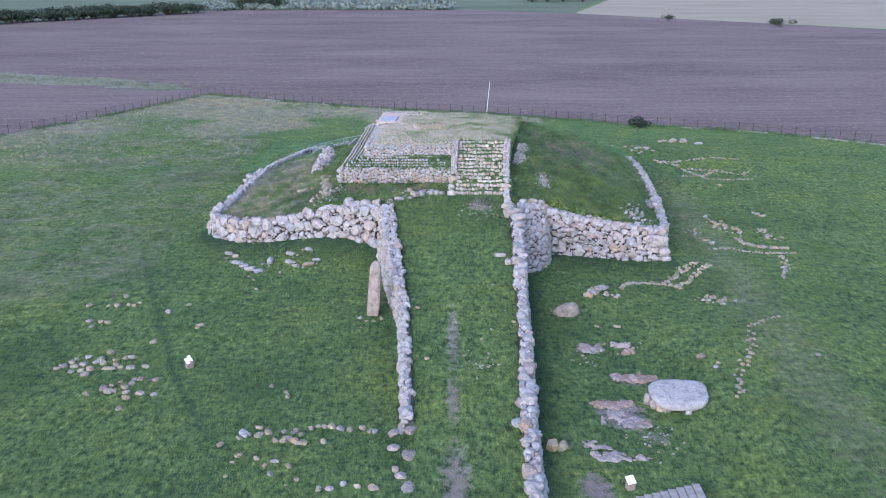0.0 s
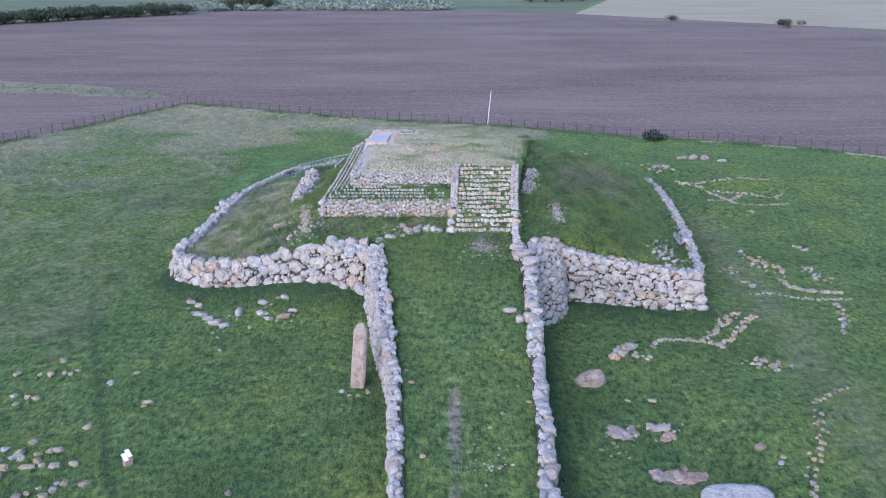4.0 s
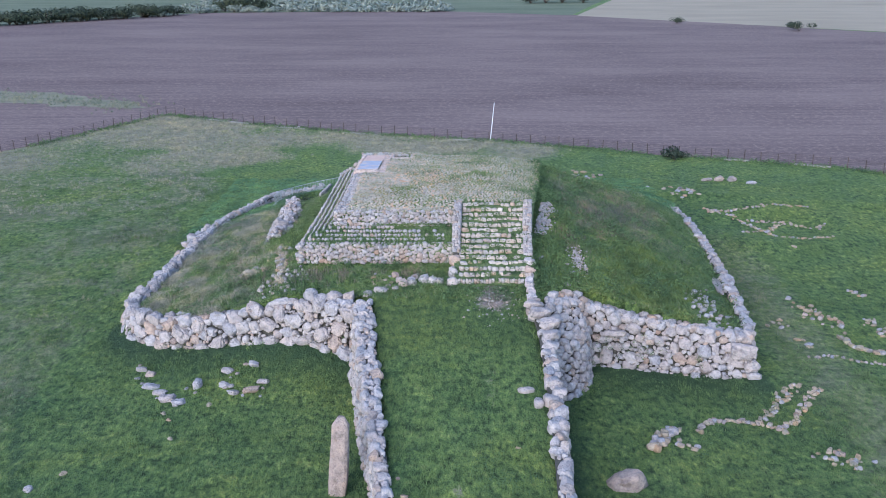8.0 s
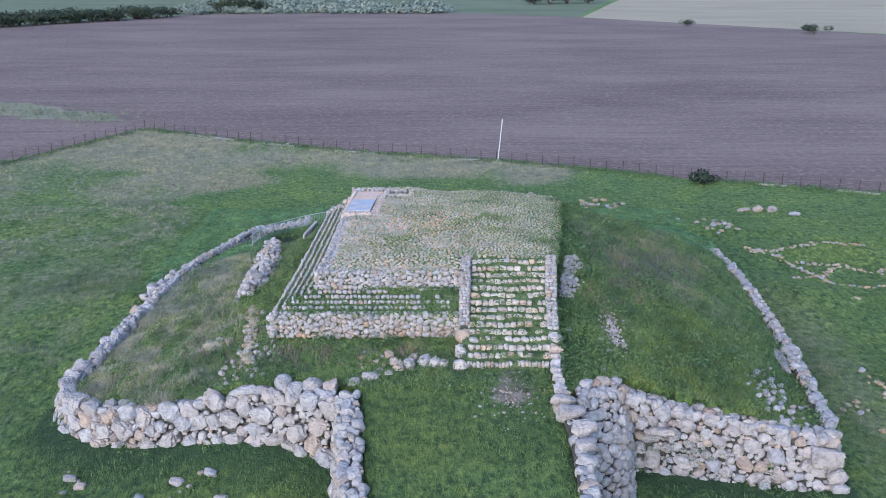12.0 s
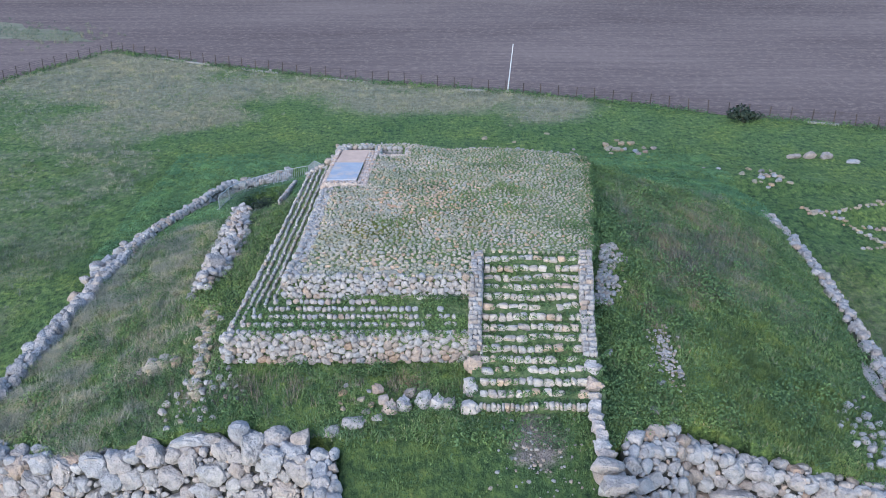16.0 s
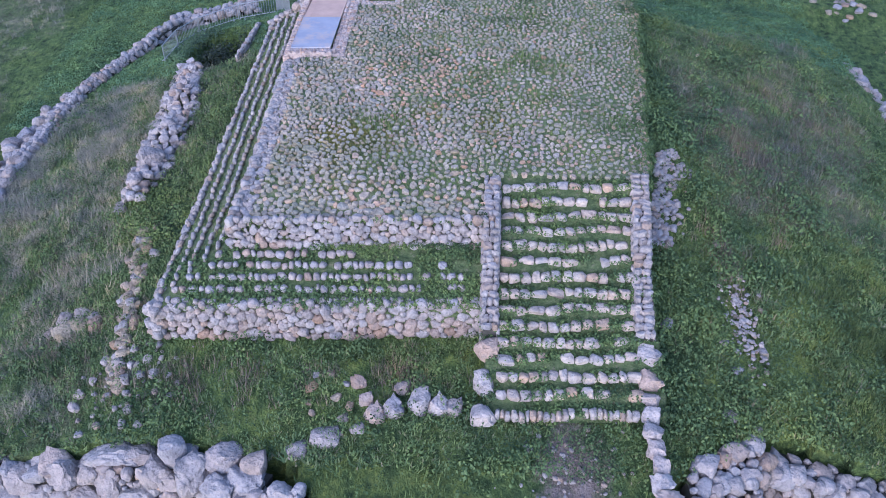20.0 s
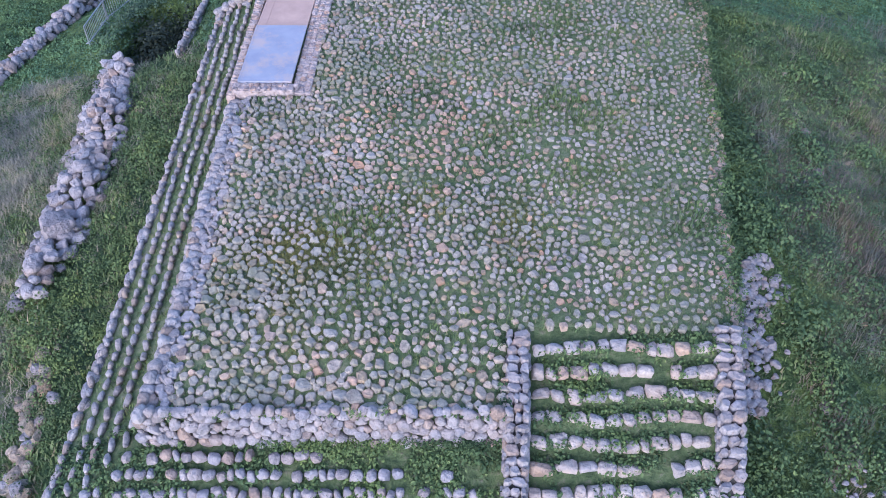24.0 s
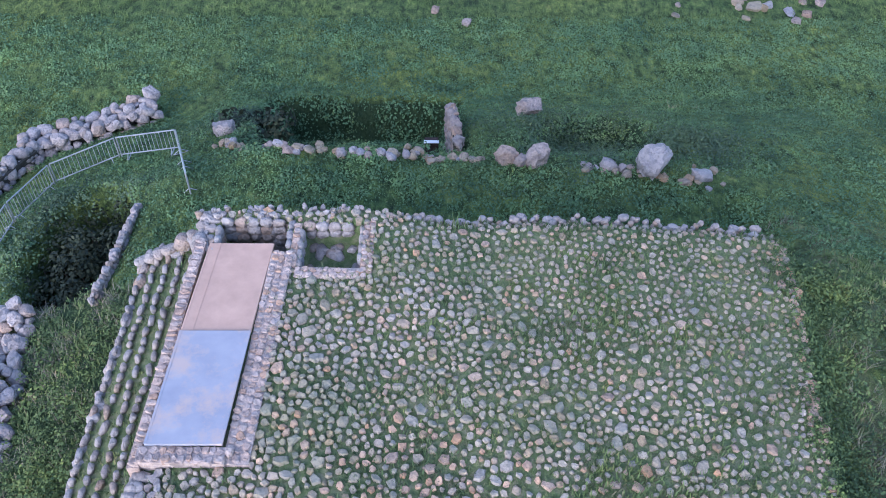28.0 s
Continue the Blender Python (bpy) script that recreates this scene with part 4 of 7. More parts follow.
left_far = thing("boundary_wall", (-15, 117, 1), "low grass-grown run of rough wall stones behind the platform", "stone wall", "outer walls")
lfar_a = Line(((-17.4, 115.6, 2.3), (-15.6, 116.6, 2.3), (-14.0, 117.4, 2.3), (-12.6, 118.4, 2.4)))
lfar_b = Line([(x - 0.4, y + 0.9, z + 0.1) for x, y, z in lfar_a.rows])
lay(left_far, rng, packed(rng, Line([(x + 0.2, y - 0.2, outer(x, y) - 0.1) for x, y, z in lfar_a.rows]), lfar_a, ((0.26, 0.18, 150), (0.18, 0.1, 400))) + packed(rng, lfar_a, lfar_b, ((0.32, 0.2, 60), (0.2, 0.1, 500))), 120)
backing(left_far, lfar_a, lfar_b, 0.3, depth=0.8, toe=-0.15)

right_side = thing("boundary_wall", (22, 95, 1), "narrow pale wall of flat weathered limestone along the mound's edge", "stone wall", "outer walls")
rs = ((20.5, 78.6, 2.95), (21.0, 82.5, 3.05), (21.7, 87.5, 3.15), (22.4, 94.5, 3.2), (22.9, 101.5, 3.15), (22.9, 108.0, 2.95), (22.2, 111.5, 2.7), (21.2, 113.4, 2.4))
rs_foot = Line([(x + 0.5, y, outer(x + 0.6, y) - 0.1) for x, y, z in rs])
rs_out = Line([(x + 0.28, y, z - 0.02) for x, y, z in rs])
rs_in = Line([(x - 0.3, y, z + 0.04) for x, y, z in rs])
backing(right_side, rs_foot, rs_out, 0.2, depth=0.4)
backing(right_side, rs_out, rs_in, 0.16, depth=0.3, toe=-0.12)
rs_stones = packed(rng, rs_out, rs_in, ((0.36, 0.26, 130), (0.26, 0.16, 500), (0.16, 0.09, 900)), near=0.84)
rs_face = packed(rng, rs_foot, rs_out, ((0.36, 0.24, 200), (0.24, 0.14, 500)))
lay(right_side, rng, rs_stones, 260)
lay(right_side, rng, rs_face, 0)
slab = new("slab", BIG_ROCKS[3])
slab.parent = right_side
slab.location = Vector((20.75, 86.4, land(20.6, 86.4) + 0.08)) - base_of(right_side)
slab.rotation_euler = (0.02, 0.0, 1.45)
slab.scale = (3.4, 0.6, 0.3)

# walls of the ramp
ramp_left = thing("ramp_wall", (-3.8, 60, 0), "long ramp wall of rough grey-white limestone blocks, widest at its upper end", "stone wall", "ramp walls")
RL_Y = (46.2, 49, 53, 57, 60, 62.5, 65, 69, 73, 76, 78.2)


def left_wall(y):
    """Inner edge and top width of the wall on the ramp's left."""
    return table(RAMP_L, y), table(((46, 0.4), (58, 0.42), (61, 0.45), (65, 0.66), (70, 0.9), (78, 1.05)), y)


rl_in = Line([(left_wall(y)[0] + 0.12, y, table(RAMP_Z, y) + 0.22) for y in RL_Y])
rl_out = Line([(left_wall(y)[0] - left_wall(y)[1] + 0.12, y, table(RAMP_Z, y) + 0.12) for y in RL_Y])
rl_foot = Line([(left_wall(y)[0] - left_wall(y)[1] + 0.05 - 0.38 * sm(58, 70, y), y, min(table(RAMP_Z, y) - 0.2, outer(left_wall(y)[0] - 1.5, y) - 0.1)) for y in RL_Y])
backing(ramp_left, rl_out, rl_in, 0.22, -1.0, depth=0.4, toe=-0.12)
backing(ramp_left, rl_foot, rl_out, 0.25, -1.0, depth=0.4)
rl_stones = packed(rng, rl_out, rl_in, ((0.36, 0.26, 110), (0.27, 0.18, 1000), (0.18, 0.09, 1900)), -1.0, near=0.84)
rl_face = packed(rng, rl_foot, rl_out, ((0.4, 0.28, 90), (0.28, 0.18, 600), (0.18, 0.09, 1300)), -1.0)
lay(ramp_left, rng, rl_stones, 190)
lay(ramp_left, rng, rl_face, 100)
for x, y, L, w in ((-1.9, 45.7, 0.9, 1.1), (-2.9, 45.4, 0.8, 0.9), (-1.9, 43.4, 1.0, 1.2), (-2.3, 41.6, 0.8, 0.8), (-1.9, 40.6, 0.9, 1.3), (-2.6, 42.1, 0.5, 0.5), (-2.8, 44.0, 0.9, 0.6)):
    stone(ramp_left, rng, WARM_ROCKS, (x, y, max(table(RAMP_Z, y), outer(x, y)) - 0.05), (L * 0.8, w * 0.9, 0.34), rng.uniform(-0.3, 0.3), 0.08)

ramp_right = thing("ramp_wall", (5.9, 60, 0), "long ramp wall of single rough limestone blocks, pinkish at its lower end", "stone wall", "ramp walls")
RR_Y = (38, 41, 44, 48, 52, 56, 60, 64, 68, 72, 75, 77.4)
rr_in = Line([(table(RAMP_R, y) - 0.27, y, table(RAMP_Z, y) + 0.28) for y in RR_Y])
rr_out = Line([(table(RAMP_R, y) + 0.3, y, table(RAMP_Z, y) + 0.25) for y in RR_Y])
rr_foot = Line([(table(RAMP_R, y) + 0.6, y, min(table(RAMP_Z, y) - 0.3, outer(table(RAMP_R, y) + 1.2, y) - 0.1)) for y in RR_Y])
backing(ramp_right, rr_foot, rr_out, 0.3, depth=0.4)
backing(ramp_right, rr_out, rr_in, 0.22, depth=0.5, toe=-0.12)
rr_stones = packed(rng, rr_out, rr_in, ((0.44, 0.31, 240), (0.31, 0.2, 800), (0.2, 0.1, 1600)), near=0.84)
rr_face = packed(rng, rr_foot, rr_out, ((0.4, 0.25, 400), (0.25, 0.14, 900)))
lay(ramp_right, rng, rr_stones, 220, warm=0.05)
lay(ramp_right, rng, rr_face, 40)
for x, y, z, L, w, h in ((5.9, 77.0, 5.25, 1.35, 0.75, 0.55), (6.2, 76.1, 5.05, 1.4, 0.8, 0.65), (6.65, 75.0, 4.75, 1.3, 0.9, 0.7), (6.6, 74.0, 4.45, 1.0, 0.8, 0.6), (6.3, 69.4, 3.4, 1.15, 1.0, 0.9), (4.7, 68.9, 3.3, 1.0, 0.6, 0.4), (5.3, 67.6, 3.15, 0.6, 0.6, 0.55), (4.6, 46.2, 0.5, 1.1, 1.0, 0.45), (5.5, 49.6, 0.9, 1.0, 0.8, 0.7), (5.2, 48.1, 1.0, 1.1, 0.8, 0.7)):
    stone(ramp_right, rng, ROCKS, (x, y, z), (L, w, h), rng.uniform(-0.2, 0.2), 0.1)


# ---- the stepped platform ----
prng = random.Random(23)
platform = thing("stepped_platform", (0, 94, 5), "rebuilt stepped stone platform with a cobbled, grass-grown top", "stone platform")


def core_mesh():
    step = 0.2
    X = np.arange(-10.3, 9.5, step)
    Y = np.arange(80.0, 105.8, step)
    bm = bmesh.new()
    grid = {}
    for j, y in enumerate(Y):
        for i, x in enumerate(X):
            z = core_z(x, y)
            if z is not None:
                grid[i, j] = bm.verts.new((x, y, z))
    for (i, j), a in list(grid.items()):
        q = [grid.get((i + 1, j)), grid.get((i + 1, j + 1)), grid.get((i, j + 1))]
        if all(q):
            bm.faces.new((a, *q))
    edges = [e for e in bm.edges if len(e.link_faces) == 1]
    out = bmesh.ops.extrude_edge_only(bm, edges=edges)
    for v in out["geom"]:
        if isinstance(v, bmesh.types.BMVert):
            v.co.z = 4.2
    bmesh.ops.recalc_face_normals(bm, faces=bm.faces)
    return bm


def core_material():
    m, nt, b = material("earth_and_weeds", 0.95)
    p = place(nt)
    fine = noise_tex(nt, p, 4.0, 8.0, 0.72)
    c = ramp(nt, fine, ((0.34, (0.084, 0.128, 0.055)), (0.48, (0.142, 0.186, 0.085)), (0.58, (0.195, 0.21, 0.12)), (0.7, (0.27, 0.25, 0.18))))
    patch = ramp(nt, noise_tex(nt, p, 0.35, 5.0, 0.6), ((0.35, (0.75, 0.85, 0.75)), (0.5, (1, 1, 1)), (0.68, (1.16, 1.08, 0.95))))
    c = mix(nt, 1.0, c, patch, "MULTIPLY")
    nt.links.new(c, b.inputs["Base Color"])
    bump(nt, b, fine, 1.0, 0.12)
    return m


# weedy turf like the core's, with the shade between steps put into its colour
def shaded_step_turf():
    m, nt, b = material("shaded_turf_of_the_steps", 0.95)
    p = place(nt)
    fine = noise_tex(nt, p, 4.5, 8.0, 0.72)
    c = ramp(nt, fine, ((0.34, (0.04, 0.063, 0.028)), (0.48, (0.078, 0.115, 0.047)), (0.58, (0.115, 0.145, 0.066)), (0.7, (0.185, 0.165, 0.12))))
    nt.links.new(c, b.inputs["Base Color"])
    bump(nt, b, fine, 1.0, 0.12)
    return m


CORE = core_material()
core = part("earth_core", core_mesh(), CORE, platform, "weedy earth between the stones", True)
core.data.materials.append(shaded_step_turf())
# treads and sloping courses take the darker turf with shade painted in
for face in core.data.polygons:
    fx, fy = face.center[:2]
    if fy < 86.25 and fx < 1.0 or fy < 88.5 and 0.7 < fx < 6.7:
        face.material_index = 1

# faces of the lower tier and of the top wall
tier_side = Line(((tier_left(105.4), 105.4, 5.2, 7.1), (tier_left(97), 97, 5.4, 7.12), (-10.05, TIER_Y, 5.8, 7.12)))
top_side = Line([(top_left(y), y, 7.9, 8.95) for y in (105.5, 97.5, 94.4, 88.8)] + [(-7.62, TOP_Y, 7.95, 8.9)])
back_face = Line(((9.0, 105.4, 4.9, 8.0), (0, 105.5, 4.9, 8.6), (-7.0, 105.5, 4.9, 8.75), (-9.1, 105.5, 4.9, 7.2)))


def face_items(line, size, height, depth, out, batter=0.05):
    items = []
    hmax = max(r[3] - r[2] for r in line.rows)
    rows = int(round(hmax / height))
    for k in range(rows):
        s = prng.uniform(0, size)
        while s < line.length:
            L = size * prng.uniform(0.55, 1.5)
            x, y, zb, zt = line.at(s + L / 2)[:4]
            h = (zt - zb) / rows
            z = zb + (k + 0.5 + prng.uniform(-0.26, 0.26)) * h
            a = line.yaw(s + L / 2)
            o = out + batter * (z - zb) + prng.uniform(-0.03, 0.03)
            items.append(((x - math.sin(a) * o, y + math.cos(a) * o, z), (L * 1.08, depth * prng.uniform(0.85, 1.2), h * prng.uniform(0.95, 1.5)), a + prng.uniform(-0.25, 0.25), prng.randrange(99)))
            s += L * 0.92
    return items


def as_parts(items, parent, lib, name="stone"):
    for at, size, yaw, pick in items:
        ob = new(name, lib[pick % len(lib)])
        ob.parent = parent
        ob.location = Vector(at) - base_of(parent)
        ob.rotation_euler = (0.12 * math.sin(pick * 7.7), 0.12 * math.cos(pick * 3.1), yaw)
        ob.scale = size


tier_wall = thing("tier_wall", (-5, TIER_Y, 5.9), "low facing wall of small fitted pale limestone, orange-stained at its foot", "stone wall", "platform walls", parent=platform)
tier_base = Line(((-10.1, TIER_Y - 0.02, 5.8), (-4, TIER_Y - 0.02, 5.8), (0.75, TIER_Y + 0.08, 5.7)))
tier_top = Line(((-10.05, TIER_Y + 0.1, 7.14), (-4, TIER_Y + 0.1, 7.14), (0.75, TIER_Y + 0.2, 7.08)))
tier_stones = packed(prng, tier_base, tier_top, ((0.2, 0.15, 350), (0.155, 0.11, 1600), (0.11, 0.06, 3000)), near=0.86)
split = [(m, r) for m, r in tier_stones if m.translation.z < 6.35 + prng.uniform(-0.25, 0.25) and m.translation.x > -8.6 and prng.random() < 0.55]
taken = set(id(m) for m, r in split)
lay(tier_wall, prng, split, 80, lib=ORANGE_PALE, mat=STONE_WARM)
lay(tier_wall, prng, [(m, r) for m, r in tier_stones if id(m) not in taken], 215, lib=COBBLE_PARTS)
side_wall = thing("tier_wall", (-9.2, 95, 5.5), "long side facing of small fitted limestone below the sloping courses", "stone wall", "platform walls", parent=platform)
joined("facing", face_items(tier_side, 0.42, 0.3, 0.34, 0.12), side_wall, STONE_SMALL)
top_wall = thing("top_wall", (-3, TOP_Y, 8), "facing wall of small fitted grey-white limestone under the paving", "stone wall", "platform walls", parent=platform)
front_base = Line(((-7.66, TOP_Y - 0.26, 7.85), (-3, TOP_Y - 0.26, 7.85), (1.0, TOP_Y - 0.24, 7.8)))
front_top = Line(((-7.6, TOP_Y + 0.0, 8.9), (-3, TOP_Y + 0.0, 8.88), (1.0, TOP_Y + 0.02, 8.86)))
lay(top_wall, prng, packed(prng, front_base, front_top, ((0.17, 0.13, 400), (0.13, 0.1, 1500), (0.1, 0.055, 2500)), near=0.84), 250, lib=COBBLE_PARTS)
joined("side_facing", face_items(top_side, 0.30, 0.24, 0.3, -0.02), top_wall, STONE_SMALL)
back_wall = thing("back_wall", (0, 105.5, 5), "weathered back facing of the platform, half sunk in grass", "stone wall", "platform walls", parent=platform)
joined("facing", face_items(back_face, 0.4, 0.32, 0.4, 0.15), back_wall, STONE_SMALL)

# sloping courses: rows of stones with weeds between
courses = thing("sloping_courses", (-5, 85, 7), "stepped rows of pale stones with weeds growing between them", "stone courses", parent=platform)
rows_front = []
for k in range(5):
    u = (k + 0.12) / 5.1
    y = TIER_Y + 0.3 + u * (TOP_Y - TIER_Y - 0.5)
    z = 7.05 + 0.95 * u
    x = -10.05 + 0.15 + u * 2.25
    x1 = (0.6, 0.2, 0.6, -0.2, -3.2)[k]
    while x < x1:
        L = prng.uniform(0.18, 0.36)
        if not (x > -1.6 and prng.random() < 0.35 + 0.25 * (k > 2)) and prng.random() > 0.05:
            rows_front.append(((x + L / 2, y + prng.uniform(-0.05, 0.05), z + 0.03), (L, 0.27, 0.24), prng.uniform(-0.3, 0.3), prng.randrange(99)))
        x += L * 1.06
as_parts(rows_front[:300], courses, COBBLE_PARTS)
rows_side = []
for k in range(5):
    u = (k + 0.15) / 5
    y = TIER_Y + 0.3 + u * (TOP_Y - TIER_Y - 0.25)
    while y < 105.6:
        L = prng.uniform(0.22, 0.45)
        ym = y + L / 2
        xl, xr = tier_left(ym), top_left(max(ym, 86.1))
        w = xr - xl
        if (k + 0.2) * 0.34 < w - 0.1 or w > 1.9:
            x = xl + 0.12 + u * (w - 0.2) if w > 1.9 else xl + 0.12 + (k + 0.1) * 0.36
            if prng.random() > 0.04:
                rows_side.append(((x + prng.uniform(-0.04, 0.04), ym, 7.05 + 0.95 * min(1, (x - xl) / w) + 0.03), (L * 0.9, 0.17, 0.2), math.pi / 2 + prng.uniform(-0.3, 0.3), prng.randrange(99)))
        y += L * 1.05
joined("side_row_rest", rows_side + rows_front[300:], courses, STONE_SMALL)

# cobbled top
PANEL = (-7.05, -5.0, 97.7, 104.0)
paving = thing("cobbled_paving", (0, 96, 9), "uneven paving of rounded pale limestone cobbles set in grass", "paving", parent=platform)
pav, cells = [], collections.defaultdict(list)


def close_by(x, y, r):
    i, j = int(x / 0.45), int(y / 0.45)
    return any(math.hypot(x - a, y - b) < 0.92 * (r + q) for u in (-1, 0, 1) for w in (-1, 0, 1) for a, b, q in cells[i + u, j + w])


def fitted(x, y):
    """How closely the cobbles are laid: 1 tight, 0 scattered in grass."""
    n = noise.noise((x * 0.28, y * 0.28, 3.0))
    return min(1.0, max(0.0, max(0.62 - 0.055 * (x + 5.0), 1.2 - 0.4 * (y - 86.2)) - 0.25 * sm(101, 105, y) + 0.4 * n))


for step in range(90000):
    px, py = prng.uniform(-7.8, 9.1), prng.uniform(TOP_Y + 0.1, BACK_Y - 0.1)
    if not top_left(py) + 0.1 < px < top_right(max(py, 87.9)) - 0.05:
        continue
    if 0.96 < px < 6.7 and py < STAIR_Y1 + 0.05 or px > 6.6 and py < 88.2:
        continue
    if PANEL[0] - 0.2 < px < PANEL[1] + 0.35 and PANEL[2] - 0.25 < py < PANEL[3]:
        continue
    if any(a - 0.1 < px < b + 0.1 and c - 0.1 < py < d + 0.1 for a, b, c, d, _ in PITS):
        continue
    weed = noise.noise((px * 0.45, py * 0.45, 7.0))
    f = fitted(px, py)
    if weed > 0.42 and prng.random() < 0.6:
        continue
    hot = math.exp(-((px + 0.8) / 2.2) ** 2 - ((py - 95.6) / 2.3) ** 2)
    moss = max(math.exp(-((px + 4.2) / 1.9) ** 2 - ((py - 91.0) / 1.2) ** 2), math.exp(-((px - 1.4) / 0.9) ** 2 - ((py - 91.9) / 1.0) ** 2))
    if prng.random() < 0.9 * moss - 0.1:
        continue
    rim = px < top_left(py) + 0.65
    f = 1.25 if rim else f
    big = prng.uniform(0, 1) ** (2.6 - 1.4 * hot)
    if step > 25000:
        big *= 0.3
    r = (0.08 if step < 45000 else 0.06) + 0.085 * big + 0.015 * (py < 89)
    if close_by(px, py, r * (1.22 - 0.2 * f)):
        continue
    cells[int(px / 0.45), int(py / 0.45)].append((px, py, r * (1.22 - 0.2 * f)))
    s = 2 * r * (0.92 + 0.34 * f)
    warm = prng.random() < 0.08 + 0.72 * hot
    pav.append((((px, py, top_z(px, py) - 0.066 + 0.016 * f), (s * prng.uniform(0.95, 1.3), s * prng.uniform(0.85, 1.0), 0.15 + 0.04 * f), prng.uniform(0, 3.14), prng.randrange(99)), "rim" if rim else warm))
mid = [p for p, w in pav if w is True and math.hypot((p[0][0] + 0.8) / 3.0, (p[0][1] - 95.6) / 3.0) < 1][:300]
keep = set(id(p) for p in mid)
as_parts(mid, paving, FLAT_PARTS, "cobble")
joined("cobble_rest", [p for p, w in pav if not w], paving, COBBLE, "grey flat-topped cobbles set in weeds", lib=FLAT_SOUP)
joined("ochre_cobble_rest", [p for p, w in pav if w is True and id(p) not in keep], paving, COBBLE_WARM, "ochre flat-topped cobbles set in weeds", lib=FLAT_SOUP)

joined("rim_cobble", [p for p, w in pav if w == "rim"], paving, STONE_SMALL, "close-set pale cobbles along the rim", lib=FLAT_SOUP)

# edging of the paving
edge = []
for line, n in ((Line(((-7.5, 86.2), (-7.25, 88.8), (-7.1, 97.5))), 44),):
    for i in range(n):
        x, y = line.at(line.length * (i + 0.5) / n)[:2]
        edge.append(((x + prng.uniform(-0.08, 0.08), y, top_z(x, y) + 0.02), (line.length / n * 1.1, 0.3, 0.2), line.yaw(line.length * (i + 0.5) / n), prng.randrange(99)))
edge_right = []
for i in range(110):
    y = 88.6 + 16.3 * (i + prng.random()) / 110
    if noise.noise((y * 0.7, 3.0, 1.0)) < -0.12:
        continue
    x = top_right(y) - 0.1 + prng.uniform(-0.28, 0.14)
    s = prng.choice((0.13, 0.17, 0.21, 0.26))
    edge_right.append(((x, y, top_z(x, y) - 0.08), (s * 1.3, s, 0.18), prng.uniform(0, 3), prng.randrange(99)))
joined("edging", edge_right, paving, COBBLE_WARM, "broken edge of pinkish stones", lib=FLAT_SOUP)
for i in range(60):
    x = -2.2 + 10.9 * (i + prng.random()) / 60
    s = prng.choice((0.13, 0.17, 0.24))
    edge.append(((x, 105.38 + prng.uniform(-0.2, 0.12), top_z(x, 105.0) - 0.16 + prng.uniform(-0.04, 0.06)), (s * 1.3, s, 0.2), prng.uniform(-0.4, 0.4), prng.randrange(99)))
joined("edging", edge, paving, STONE_SMALL, "pale edging stones")

# ---- stairs ----
stairs = thing("staircase", (3.5, 84, 5.5), "broad flight of grass-grown steps edged with rough pale blocks", "stairs")
for k in range(STEPS):
    y = STAIR_Y0 + (STAIR_Y1 - STAIR_Y0) * (k + 0.05) / STEPS + (0.12 if k else 0)
    z = STAIR_Z0 + (STAIR_Z1 - STAIR_Z0) * (k + 0.45) / STEPS
    u = k / (STEPS - 1)
    x, x1 = 1.15 + 0.5 * u, 5.5 + 0.6 * u
    small = k == 0
    while x < x1 - 0.1:
        L = prng.uniform(0.12, 0.24) if small else prng.choice((0.26, 0.3, 0.34, 0.38, 0.44, 0.56))
        if prng.random() > 0.06:
            stone(stairs, prng, STEP_BLOCKS, (x + L / 2, y + 0.06 * math.sin(x * 2 + k), z + prng.uniform(-0.02, 0.02)), (L * 1.04, prng.uniform(0.28, 0.36), prng.uniform(0.27, 0.36)), prng.uniform(-0.15, 0.15), 0.1, "step_stone")
        x += L * 1.04


def stair_wall(rows, w, rng2, label):
    e = thing("stair_wall", (rows[0][0], rows[0][1], rows[0][2]), label, "stone wall", "stair walls")
    line = Line(rows)
    wall_core(e, line, w * 0.75, 0.12, 0)
    s = 0.0
    while s < line.length:
        step = rng2.uniform(0.19, 0.27)
        x, y, zb, zt = line.at(s + step / 2)
        a = line.yaw(s + step / 2)
        cuts = sorted(rng2.uniform(0.25, 0.75) for _ in range(rng2.choice((1, 1, 2))))
        for u0, u1 in zip([0.0] + cuts, cuts + [1.0]):
            off = ((u0 + u1) / 2 - 0.5) * w
            stone(e, rng2, FLAT_WHITE, (x - math.sin(a) * off, y + math.cos(a) * off, zt - 0.08 + rng2.uniform(-0.03, 0.03)), (step * 1.12, max(0.16, (u1 - u0) * w * 1.1), 0.26), a + rng2.uniform(-0.2, 0.2), 0.08)
        for k in range(max(1, int((zt - zb) / 0.26))):
            for off in (-0.45 * w, 0.45 * w):
                if rng2.random() < 0.8:
                    stone(e, rng2, BLOCKS, (x - math.sin(a) * off, y + math.cos(a) * off, zt - 0.3 - k * 0.25), (step * 1.15, 0.16, 0.27), a + rng2.uniform(-0.1, 0.1), 0.08)
        s += step
    return e


